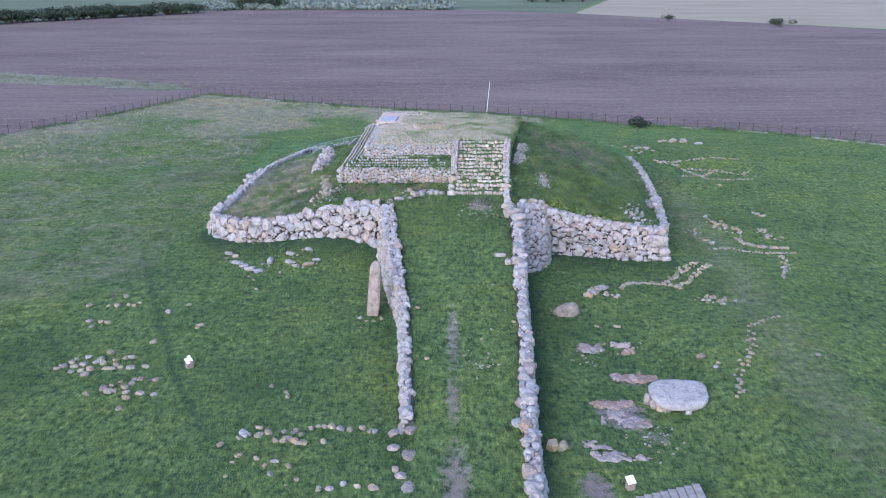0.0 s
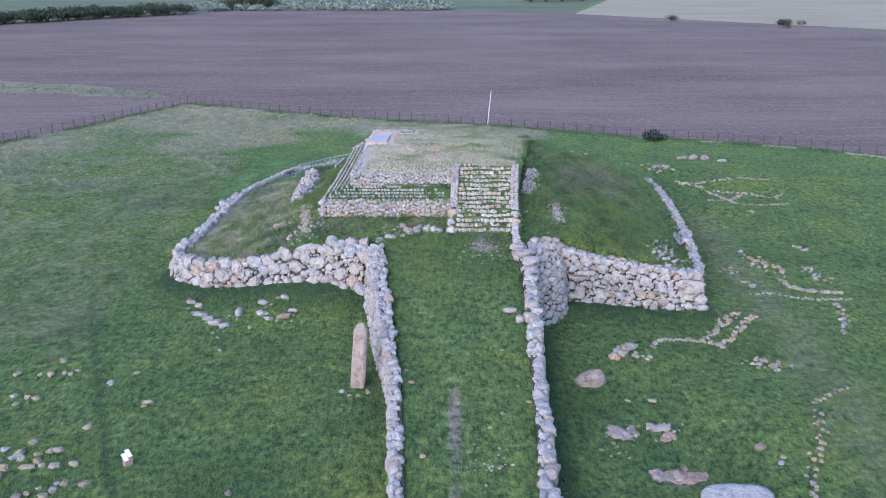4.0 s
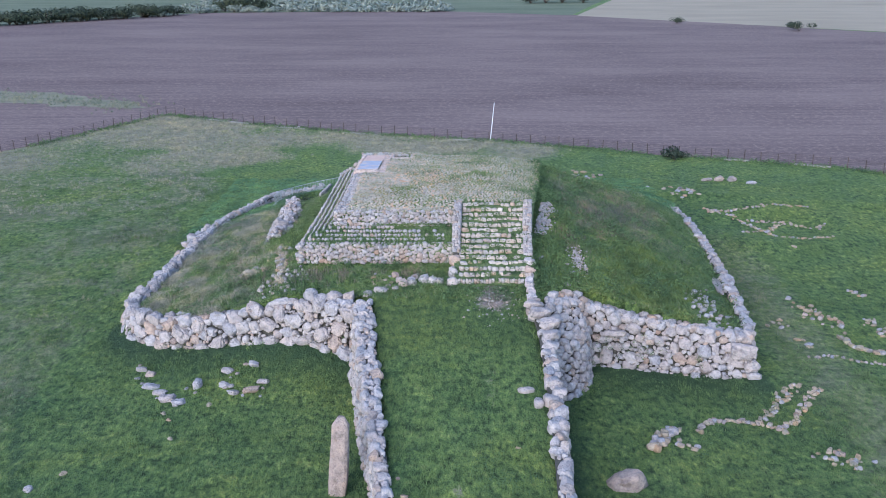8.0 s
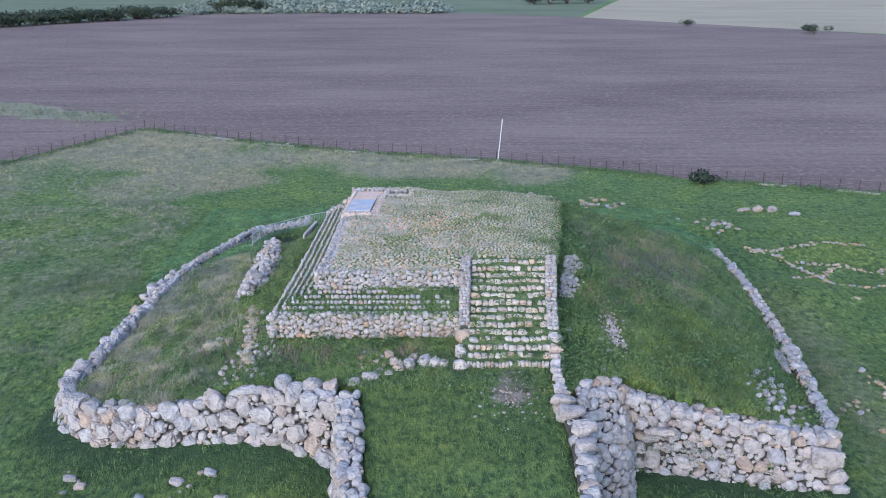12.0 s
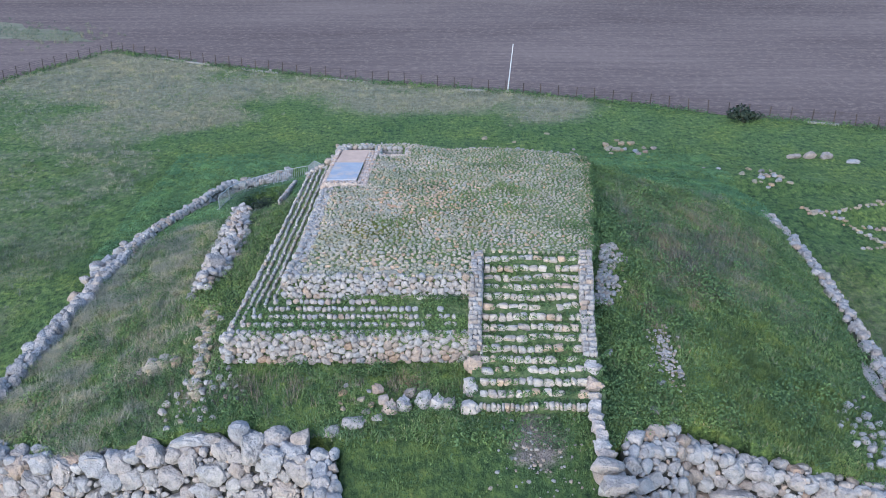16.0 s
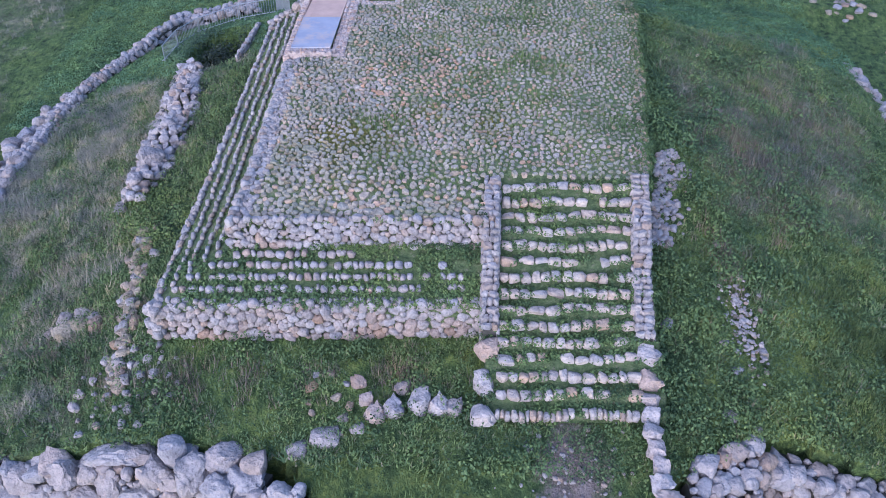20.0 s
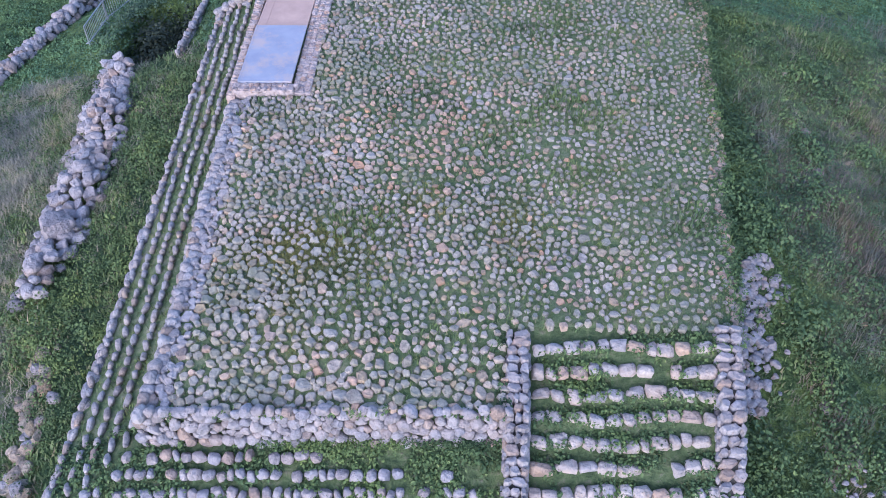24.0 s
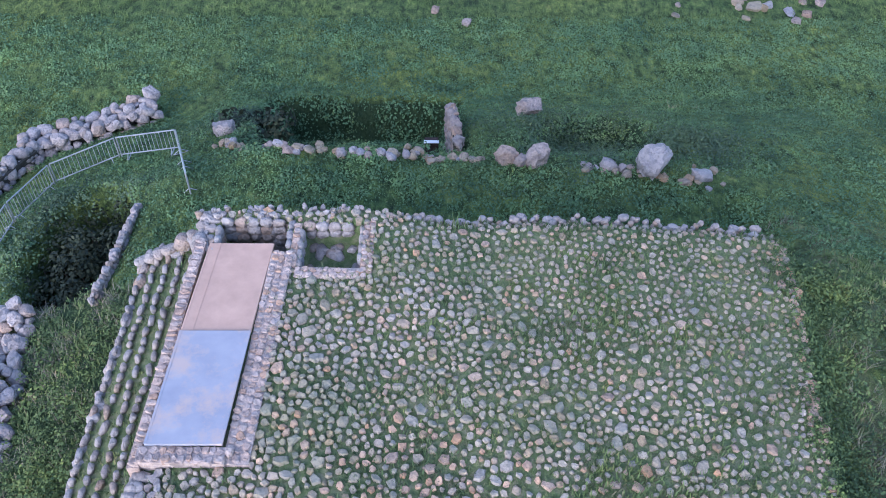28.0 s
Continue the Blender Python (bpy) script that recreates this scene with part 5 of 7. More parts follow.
wl = stair_wall([(1.05, 82.9, 5.3, 6.9), (1.1, 84.6, 6.3, 7.75), (1.2, 86.2, 7.1, 8.75), (1.3, 88.2, 8.3, 9.15)], 0.55, prng, "narrow sloping stair wall of small pale blocks")
wr = stair_wall([(6.05, 82.7, 5.3, 6.7), (6.15, 84.6, 6.2, 7.55), (6.3, 86.2, 6.9, 8.6), (6.5, 88.4, 7.6, 9.1)], 0.62, prng, "sloping stair wall of small pale blocks")
for e, lst in ((wl, ((1.0, 82.5, 6.35, 0.8, 0.7, 0.8), (0.85, 81.5, 5.75, 0.6, 1.0, 0.8), (0.75, 80.5, 5.5, 0.7, 0.9, 0.7))),
               (wr, ((6.1, 82.3, 6.2, 0.85, 0.7, 0.75), (6.05, 81.5, 5.9, 0.8, 0.7, 0.8), (6.0, 80.9, 5.7, 0.5, 0.5, 0.6), (5.95, 80.4, 5.6, 0.55, 0.5, 0.5), (5.9, 79.8, 5.5, 0.6, 0.6, 0.5), (5.9, 79.2, 5.4, 0.6, 0.6, 0.5), (5.95, 78.6, 5.35, 0.55, 0.6, 0.5), (5.9, 78.1, 5.3, 0.6, 0.55, 0.5), (6.0, 77.6, 5.25, 0.7, 0.5, 0.5)))):
    for x, y, z, L, w, h in lst:
        stone(e, prng, WHITE_BLOCKS, (x, y, z), (L * prng.uniform(0.95, 1.2), w * prng.uniform(0.85, 1.1), h), prng.uniform(-0.3, 0.3), 0.2)


# ---- covered shaft on the platform's top ----
def box(bm, x0, x1, y0, y1, z0, z1, bevel=0.01):
    r = bmesh.ops.create_cube(bm, size=1.0)
    for v in r["verts"]:
        v.co = Vector((x0 + (v.co.x + 0.5) * (x1 - x0), y0 + (v.co.y + 0.5) * (y1 - y0), z0 + (v.co.z + 0.5) * (z1 - z0)))
    if bevel:
        edges = list({e for v in r["verts"] for e in v.link_edges})
        bmesh.ops.bevel(bm, geom=edges, offset=bevel, segments=1, affect="EDGES")


shaft = thing("shaft_cover", (-6.0, 101, 9.1), "two flat shaft lids, one bare plywood and one worn blue-grey", "cover")
for nm, mat, y0, y1, z0, z1, lab in (("front_lid", BOARD_BLUE, 97.95, 101.1, 9.2, 9.18, "blue-grey painted lid with worn patches"), ("rear_lid", BOARD_PINK, 101.1, 104.15, 9.14, 9.0, "pinkish bare plywood lid")):
    bm = bmesh.new()
    box(bm, -0.85, 0.85, y0 + 0.01, y1 - 0.01, 0, 0.09)
    for v in bm.verts:
        t = (v.co.y - y0) / (y1 - y0)
        v.co.x += -6.15 + 0.06 * (v.co.y - 98)
        v.co.z += z0 + (z1 - z0) * t
    lid = part(nm, bm, mat, shaft, lab)
    bm = bmesh.new()
    for sx in (-0.86, 0.80) if nm == "front_lid" else (-0.86, -0.6):
        box(bm, sx, sx + (0.06 if nm == "front_lid" else 0.05), y0 + 0.02, y1 - 0.02, 0.092, 0.1, 0.002)
    for v in bm.verts:
        t = (v.co.y - y0) / (y1 - y0)
        v.co.x += -6.15 + 0.06 * (v.co.y - 98)
        v.co.z += z0 + (z1 - z0) * t
    edge_ob = bm_object("edge_strip", bm, mat, False)
    edge_ob.parent = lid
border = []
shaft_wall = thing("shaft_wall", (-5, 101, 9), "low kerb of pinkish limestone round the covered shaft", "stone wall", "platform walls", parent=platform)
for (ax, ay), (bx, by), w, z in (((-4.98, 97.55), (-4.66, 103.75), 0.58, 9.16), ((-7.2, 97.5), (-6.9, 104.2), 0.28, 9.1), ((-7.15, 97.76), (-5.2, 97.72), 0.4, 9.25), ((-4.3, 103.15), (-2.6, 103.1), 0.34, 9.1), ((-2.45, 103.1), (-2.4, 105.0), 0.32, 9.1), ((-4.4, 103.3), (-4.35, 104.9), 0.2, 9.1)):
    yaw0, length = math.atan2(by - ay, bx - ax), math.hypot(bx - ax, by - ay)
    c, d = math.cos(yaw0), math.sin(yaw0)
    kerb_body = bmesh.new()
    quad = [(ax - d * o + c * u, ay + c * o + d * u) for u, o in ((0, -w / 2), (length, -w / 2), (length, w / 2), (0, w / 2))]
    lo, hi = [[kerb_body.verts.new((x, y, h)) for x, y in quad] for h in (z - 0.5, z - 0.03)]
    kerb_body.faces.new(hi)
    for k in range(4):
        kerb_body.faces.new((lo[k], lo[(k + 1) % 4], hi[(k + 1) % 4], hi[k]))
    part("kerb_core", kerb_body, STONE_PINK, shaft_wall, "mortar and rubble under the kerb stones")
    lanes = max(1, int(w / 0.15))
    for lane in range(lanes):
        u = prng.uniform(0, 0.1)
        while u < length:
            L = prng.uniform(0.13, 0.26)
            o = ((lane + 0.5) / lanes - 0.5) * w + prng.uniform(-0.025, 0.025)
            m = u + L / 2
            border.append(((ax - d * o + c * m, ay + c * o + d * m, z - 0.05 + prng.uniform(-0.012, 0.012)), (L * 1.02, w / lanes * 1.08, 0.12), yaw0 + prng.uniform(-0.15, 0.15), 7 * prng.randrange(14)))
            u += L * 0.98
back_row = []
for i in range(70):
    x, y = prng.uniform(-7.2, -2.4), prng.uniform(105.15, 105.6)
    back_row.append(((x, y, top_z(-3, 103) - 0.08 + prng.uniform(-0.05, 0.06)), (prng.uniform(0.14, 0.24), 0.16, 0.16), prng.uniform(0, 3), prng.randrange(99)))
as_parts(border[:290], shaft_wall, FLAT_PINK, "kerb_stone")
joined("kerb_rest", border[290:] + back_row, shaft_wall, STONE_SMALL, lib=FLAT_SOUP)
pit_lining = []
for x0, x1, y0, y1, d in PITS:
    for ln in (((x0, y1), (x1, y1)), ((x0, y0), (x0, y1)), ((x1, y1), (x1, y0))):
        L = Line(ln)
        for k in range(min(3, int(d / 0.28))):
            for i in range(max(2, int(L.length / 0.35))):
                x, y = L.at((i + 0.5) * 0.35)[:2]
                pit_lining.append(((x, y, 8.95 - 0.28 * k), (0.36, 0.2, 0.3), L.yaw(0.5), prng.randrange(99)))
joined("lining", pit_lining, shaft_wall, STONE_SMALL, "rough stones lining the open pits")

floor_stones = [((prng.uniform(-4.1, -2.75), prng.uniform(103.45, 104.7), 8.32), (0.34, 0.28, 0.2), prng.uniform(0, 3), prng.randrange(99)) for _ in range(22)]
joined("pit_floor", floor_stones, shaft_wall, STONE_SMALL, "grey stones on the floor of the small pit")


# ---- loose stones and ruins round the platform ----
grng = random.Random(5)


def boulder(x, y, size, yaw=0.0, sink=0.25, lib=None, label="weathered grey-white limestone boulder lying in the grass", group="", name="boulder", lean=0.15, z=None):
    lib = lib or ROCKS
    if lib is ROCKS and max(size) < 0.72:
        lib = ROCKS_LOW
    elif lib is ROCKS and max(size) > 0.95:
        lib = BIG_ROCKS
    ob = new(name, grng.choice(lib))
    ob.location = (x, y, (land(x, y) if z is None else z) + size[2] * (0.5 - sink))
    ob.rotation_euler = (grng.uniform(-lean, lean), grng.uniform(-lean, lean), yaw)
    ob.scale = size
    return tagged(ob, label, "stone", group)


def scatter(points, lo, hi, warm, label, group):
    for x, y in points:
        s = grng.uniform(lo, hi) * 0.7
        lib = WARM_ROCKS if grng.random() < 0.6 * warm else (FIELD_ROCKS if grng.random() < 0.8 else ROCKS)
        boulder(x + grng.uniform(-0.15, 0.15), y + grng.uniform(-0.15, 0.15), (s * grng.uniform(0.9, 1.5), s, s * grng.uniform(0.5, 0.8)), grng.uniform(0, 3), 0.42, lib, label, group, "field_stone")


def cluster(cx, cy, rx, ry, n):
    pts = []
    for _ in range(n * 6):
        x, y = cx + grng.gauss(0, 0.55) * rx, cy + grng.gauss(0, 0.55) * ry
        if all(math.hypot(x - a, y - b) > 0.45 for a, b in pts):
            pts.append((x, y))
        if len(pts) == n:
            break
    return pts


def along(rows, n, wob=0.15):
    ln = Line(rows)
    return [(p[0] + grng.gauss(0, wob), p[1] + grng.gauss(0, wob)) for p in (ln.at(ln.length * (i + 0.5) / n) for i in range(n))]


scatter([(-28.1, 65.2), (-26.4, 65.1), (-25.7, 65.2), (-25.0, 65.3), (-24.3, 65.2), (-24.1, 65.7), (-25.5, 67.2), (-26.8, 62.4), (-26.5, 61.5), (-25.9, 62.1), (-25.2, 61.9)], 0.5, 0.8, 0.5, "pale weathered stone half sunk in the meadow", "stones of a ruined hut")
scatter(cluster(-23.1, 54.9, 2.0, 1.2, 22) + cluster(-20.7, 51.2, 1.5, 1.7, 14) + [(-25.9, 54.2), (-24.9, 54.5), (-18.5, 50.6), (-20.1, 48.7)], 0.45, 0.8, 0.35, "rough limestone block in a scattered heap", "scattered stone heap")
scatter([(-11.1, 51.9), (-9.8, 50.3), (-10.0, 51.1), (-18.4, 61.0), (-18.1, 61.4), (-20.8, 58.6), (-21.2, 63.8), (-20.1, 65.1)], 0.45, 0.75, 0.5, "lone field stone in the grass", "lone stones")
scatter(along(((-12.7, 44.6), (-11.1, 46.0), (-8.0, 46.3), (-5.3, 46.9), (-4.0, 45.8)), 24, 0.25) + along(((-9.5, 44.8), (-7.3, 45.0)), 7, 0.2), 0.4, 0.75, 0.15, "pale stone in a broken row", "broken stone row")
scatter(along(((-11.5, 41.6), (-10.5, 43.3), (-9.1, 42.3), (-7.7, 41.2), (-5.5, 40.4), (-3.1, 41.0)), 17, 0.4), 0.3, 0.6, 0.2, "small pale stone in the grass", "broken stone row")
for x, y, a, b, c in ((-19.6, 76.9, 0.9, 0.6, 0.5), (-18.8, 76.2, 0.7, 0.6, 0.5), (-18.3, 74.7, 1.3, 0.8, 0.5), (-17.5, 73.9, 1.1, 0.7, 0.5), (-16.9, 73.2, 1.2, 0.9, 0.6), (-16.1, 72.8, 1.0, 0.7, 0.5), (-15.4, 74.7, 0.7, 0.9, 1.0), (-13.8, 76.2, 1.0, 0.7, 0.5),
                      (-13.7, 74.7, 0.9, 0.6, 0.5), (-13.0, 73.9, 0.9, 0.7, 0.5), (-11.9, 74.1, 1.3, 0.9, 0.6), (-11.3, 75.0, 0.9, 0.6, 0.4), (-12.2, 76.7, 0.9, 0.6, 0.5)):
    boulder(x, y, (a * 0.85, b * 0.85, c * 0.75), grng.uniform(-0.5, 0.5), 0.35, ROCKS, "fallen limestone block below the great wall", "fallen wall blocks")
    for k in range(2):
        w = grng.uniform(0.15, 0.32)
        boulder(x + grng.uniform(-0.8, 0.8), y + grng.uniform(-0.8, 0.8), (w * 1.3, w, w * 0.7), grng.uniform(0, 3), 0.4, ROCKS, "small fallen stone in the grass", "fallen wall blocks")
scatter([(-16.0, 70.9), (-15.5, 68.7), (-16.7, 71.6), (-14.2, 72.7)], 0.3, 0.55, 0.1, "small fallen stone in the grass", "fallen wall blocks")
scatter([(-1.1, 53.3), (3.3, 57.1), (2.9, 53.9), (1.4, 53.7), (3.5, 52.7), (3.1, 52.5), (4.5, 59.9), (4.9, 58.5), (-2.1, 61.8), (-2.0, 60.5), (2.7, 55.6), (0.9, 58.2), (3.9, 64.0)], 0.22, 0.5, 0.2, "pale stone on the grassy ramp", "stones on the ramp")
boulder(9.7, 64.7, (2.1, 1.3, 1.2), -0.25, 0.25, ORANGE_ROCKS, "large orange-stained limestone boulder in the grass", "", lean=0.1)


# ruined walls as rows of stones
def ruin(name, rows, n, lo, hi, warm, label, wide=0.3, tall=1.0):
    r0 = rows[0]
    e = thing(name, (r0[0], r0[1], land(r0[0], r0[1])), label, "stone ruin", "ruined walls")
    for x, y in along(rows, int(n * 1.25), wide):
        s = grng.uniform(lo, hi) * 0.6
        stone(e, grng, WARM_ROCKS if grng.random() < 0.7 * warm else (FIELD_ROCKS if grng.random() < 0.72 else ROCKS), (x, y, land(x, y) + s * 0.13 * tall), (s * grng.uniform(0.9, 1.5), s, s * 0.8), grng.uniform(0, 3), 0.25)
    return e


ruin("hut_foundation", ((12.1, 68.0), (12.6, 69.2), (13.2, 69.9), (13.9, 70.2)), 18, 0.55, 0.95, 0.0, "curved remnant of a grey stone wall in the grass", 0.15, 2.4)
ruin("hut_foundation", ((13.7, 68.9), (14.1, 68.4)), 6, 0.4, 0.6, 0.1, "small remnant of a grey stone wall", 0.2, 1.4)
ruin("hut_foundation", ((15.0, 70.2), (15.5, 70.9), (16.2, 71.4), (17.5, 71.3), (18.8, 70.8), (20.0, 69.7)), 34, 0.35, 0.62, 0.5, "low ochre and grey foundation row", 0.08)
ruin("hut_foundation", ((20.0, 69.7), (21.2, 71.2), (22.4, 72.7), (23.6, 74.0)), 34, 0.3, 0.55, 0.3, "low foundation wall of rough stones", 0.16)
ruin("hut_foundation", ((18.9, 71.0), (19.8, 71.9), (21.2, 73.4), (22.6, 74.7)), 44, 0.3, 0.5, 0.15, "tumbled double row of small grey stones", 0.2)
ruin("hut_foundation", ((20.7, 67.0), (21.5, 66.6), (22.8, 65.5)), 26, 0.3, 0.6, 0.2, "low spread of foundation rubble", 0.4)
ruin("hut_foundation", ((24.7, 78.9), (26.9, 79.1), (28.0, 78.1), (29.7, 77.7), (32.8, 77.9)), 26, 0.3, 0.5, 0.6, "low ochre foundation row in the grass", 0.1)
ruin("hut_foundation", ((28.6, 82.8), (28.8, 80.8), (29.9, 79.6), (32.6, 79.3)), 20, 0.5, 0.8, 0.2, "straight foundation row of squared pale stones", 0.08, 1.3)
ruin("hut_foundation", ((28.0, 88.4), (28.6, 86.5), (29.7, 84.7)), 26, 0.3, 0.7, 0.2, "rubble of a ruined hut wall", 0.6)
ruin("hut_foundation", ((32.1, 86.2), (32.2, 84.3), (32.8, 82.7)), 16, 0.3, 0.6, 0.3, "rubble of a ruined hut wall", 0.45)
ruin("hut_foundation", ((33.6, 92.0), (34.3, 90.3)), 7, 0.35, 0.6, 0.4, "few tumbled wall stones", 0.3)
ruin("hut_foundation", ((30.9, 77.0), (30.6, 74.4), (28.8, 70.7)), 15, 0.35, 0.6, 0.6, "ochre stones of a broken cross wall", 0.15)
ruin("hut_foundation", ((25.6, 62.6), (23.8, 61.4), (22.6, 60.4)), 14, 0.25, 0.45, 0.3, "thin line of small wall stones", 0.12)
ruin("hut_foundation", ((22.5, 59.7), (21.9, 57.5), (20.7, 54.9), (19.6, 52.8), (18.5, 49.9)), 26, 0.28, 0.52, 0.7, "broken ochre row of stones along a bank", 0.18)
for rows, n, lab in ((((27.3, 113.2), (29.9, 111.6), (31.4, 108.6), (32.4, 105.2), (34.4, 103.6), (37.4, 104.4)), 46, "double foundation line of pale stones"),
                     (((27.5, 112.2), (31.0, 112.9), (34.5, 114.2)), 20, "thin foundation line of pale stones"), (((35.2, 114.4), (38.8, 113.8)), 14, "foundation line of ochre stones"),
                     (((31.0, 110.6), (34.6, 110.2), (37.6, 108.2), (38.8, 109.2)), 24, "foundation line of ochre stones"), (((29.6, 106.9), (32.6, 107.6), (34.6, 110.4)), 18, "foundation line of pale stones")):
    ruin("hut_foundation", rows, n, 0.3, 0.6, 0.35, lab, 0.15)
scatter(cluster(25.1, 85.2, 0.8, 0.7, 5) + cluster(25.6, 81.6, 0.6, 0.6, 4) + [(25.1, 84.4), (32.6, 101.6), (22.6, 122.6), (23.6, 122.6), (25.8, 55.6), (18.4, 54.1), (18.8, 54.7), (13.4, 62.4), (11.8, 62.5)], 0.35, 0.7, 0.3, "grey stone half sunk in grass", "lone stones")
scatter([(17.7, 55.8)], 0.75, 0.8, 1.0, "orange-stained boulder in the grass", "")
scatter(cluster(16.2, 128.4, 2.4, 2.2, 18) + [(10.2, 133.2), (11.6, 127.4), (1.0, 126.5), (-0.7, 127.7), (4.0, 131.5), (6.5, 130.5)], 0.5, 1.0, 0.45, "pale boulder in a loose group on the meadow", "boulders behind the platform")
scatter(cluster(27.2, 119.6, 1.5, 2.6, 18), 0.4, 0.8, 0.4, "tumbled stone on a grassy bank", "stones on the bank")
for x in (32.9, 34.4):
    boulder(x, 125.7, (1.05, 0.8, 0.8), 0.1, 0.25, WARM_ROCKS, "squared pinkish stone block on the meadow", "squared blocks", "stone_block", 0.04)
boulder(36.3, 124.4, (1.3, 0.9, 0.5), 0.0, 0.35, ROCKS, "flat pale boulder on the meadow")
boulder(31.5, 125.8, (1.3, 0.9, 0.5), 0.1, 0.3, ROCKS, "flat pale boulder on the meadow")


def menhir():
    bm = bmesh.new()
    bmesh.ops.create_cube(bm, size=1.0)
    bmesh.ops.subdivide_edges(bm, edges=bm.edges[:], cuts=9, use_grid_fill=True)
    for v in bm.verts:
        u = v.co.z + 0.5
        w = 0.62 + 0.10 * math.sin(u * 3.0) - 0.05 * u
        if u > 0.9:
            w *= math.sqrt(max(0.12, 1 - ((u - 0.9) / 0.108) ** 2))
        x, y = v.co.x * 1.4 * w, v.co.y * 0.8 * w
        r = 1 + 0.10 * noise.noise((x * 1.4, y * 1.4, u * 3.4 + 9)) + 0.05 * noise.noise((x * 4, y * 4, u * 12))
        k = 1 - 0.22 * (abs(v.co.x) * 2) ** 4 * (abs(v.co.y) * 2) ** 4
        v.co = Vector((x * r * k + 0.22 * u, y * r * k + 0.2 * u, u * 4.7 - 0.35))
    ob = bm_object("menhir", bm, MENHIR_STONE)
    ob.location = (-5.4, 63.4, land(-5.4, 63.4))
    ob.rotation_euler = (0, radians(1.2), radians(-6))
    return tagged(ob, "tall standing menhir of pinkish-grey limestone with a rounded top", "standing stone")


menhir()
scatter([(-6.3, 62.7), (-5.7, 62.2), (-5.3, 62.1), (-4.8, 62.5)], 0.35, 0.55, 0.0, "packing stone at the menhir's foot", "packing stones")


def altar_slab():
    e = thing("altar_slab", (15.3, 51.4, land(15.3, 51.4)), "broad half-round limestone slab, pitted, propped on small stones", "stone slab")
    bm = bmesh.new()
    rows = []
    n = 44
    for ring, (f, z) in enumerate(((0.0, 0.62), (0.45, 0.66), (0.8, 0.64), (0.95, 0.60), (1.0, 0.48), (0.99, 0.26), (0.9, 0.12))):
        cur = []
        for i in range(n):
            a = 2 * math.pi * i / n
            cx, sy = math.cos(a), math.sin(a)
            rx, ry = 1.9 * math.copysign(abs(cx) ** 0.7, cx), (1.25 if sy > 0 else 1.75) * math.copysign(abs(sy) ** (0.5 if sy > 0 else 0.85), sy)
            k = f * (1 + 0.04 * noise.noise((rx, ry, 2.0)) + 0.02 * noise.noise((rx * 3, ry * 3, 5.0)))
            zz = z + 0.035 * noise.noise((rx * f * 2, ry * f * 2, 1.0)) + 0.04 * rx * f * 0.2
            cur.append(bm.verts.new((rx * k, ry * k, zz)))
            if f == 0.0:
                break
        rows.append(cur)
    for a, b in zip(rows, rows[1:]):
        for i in range(n):
            j = (i + 1) % n
            if len(a) == 1:
                bm.faces.new((a[0], b[i], b[j]))
            else:
                bm.faces.new((a[i], b[i], b[j], a[j]))
    bm.faces.new(rows[-1][::-1])
    bmesh.ops.recalc_face_normals(bm, faces=bm.faces)
    for v in bm.verts:
        v.co.z += 0.3 + 0.16 * v.co.y
        v.co = Vector((v.co.x * 0.97, v.co.y * 0.92, v.co.z)) + Vector((15.0, 50.8, e.location.z))
    part("slab", bm, STONE, e, "pitted pale top slab", True)
    for x, y, s in ((13.7, 50.3, 0.7), (14.1, 50.0, 0.65), (14.5, 49.7, 0.7), (13.4, 50.8, 0.6), (16.1, 49.6, 0.55), (15.7, 49.3, 0.6), (17.2, 50.5, 0.65), (17.4, 51.0, 0.5), (14.0, 50.8, 0.7), (16.4, 50.7, 0.6)):
        stone(e, grng, ROCKS, (x - 0.35, y + 0.15, e.location.z + 0.1), (s * 0.9, s * 0.8, 0.85), grng.uniform(0, 3), 0.15, "prop_stone")


altar_slab()


def outcrop(x, y, a, b, yaw):
    """Bare rock that shows where it stands higher than the turf."""
    bm = bmesh.new()
    seed = grng.uniform(0, 90)
    grid = {}
    n = 36
    c, s = math.cos(yaw), math.sin(yaw)
    for i in range(n + 1):
        for j in range(n + 1):
            u, v = 2 * i / n - 1, 2 * j / n - 1
            px, py = x + u * a * c - v * b * s, y + u * a * s + v * b * c
            q = noise.noise((px * 1.1 + seed, py * 1.1, 0)) + 0.5 * noise.noise((px * 2.7 + seed, py * 2.7, 4)) + 0.25 * noise.noise((px * 6 + seed, py * 6, 7))
            h = 0.16 * (0.75 - (u * u + v * v) * 1.1) + 0.34 * q
            grid[i, j] = bm.verts.new((px, py, land(px, py) + min(h, 0.09 + 0.25 * (h - 0.09)) + 0.03))
    for i in range(n):
        for j in range(n):
            bm.faces.new((grid[i, j], grid[i + 1, j], grid[i + 1, j + 1], grid[i, j + 1]))
    return tagged(bm_object("rock_outcrop", bm, BEDROCK), "ragged outcrop of pinkish bedrock flush with the grass", "rock", "bedrock outcrops")


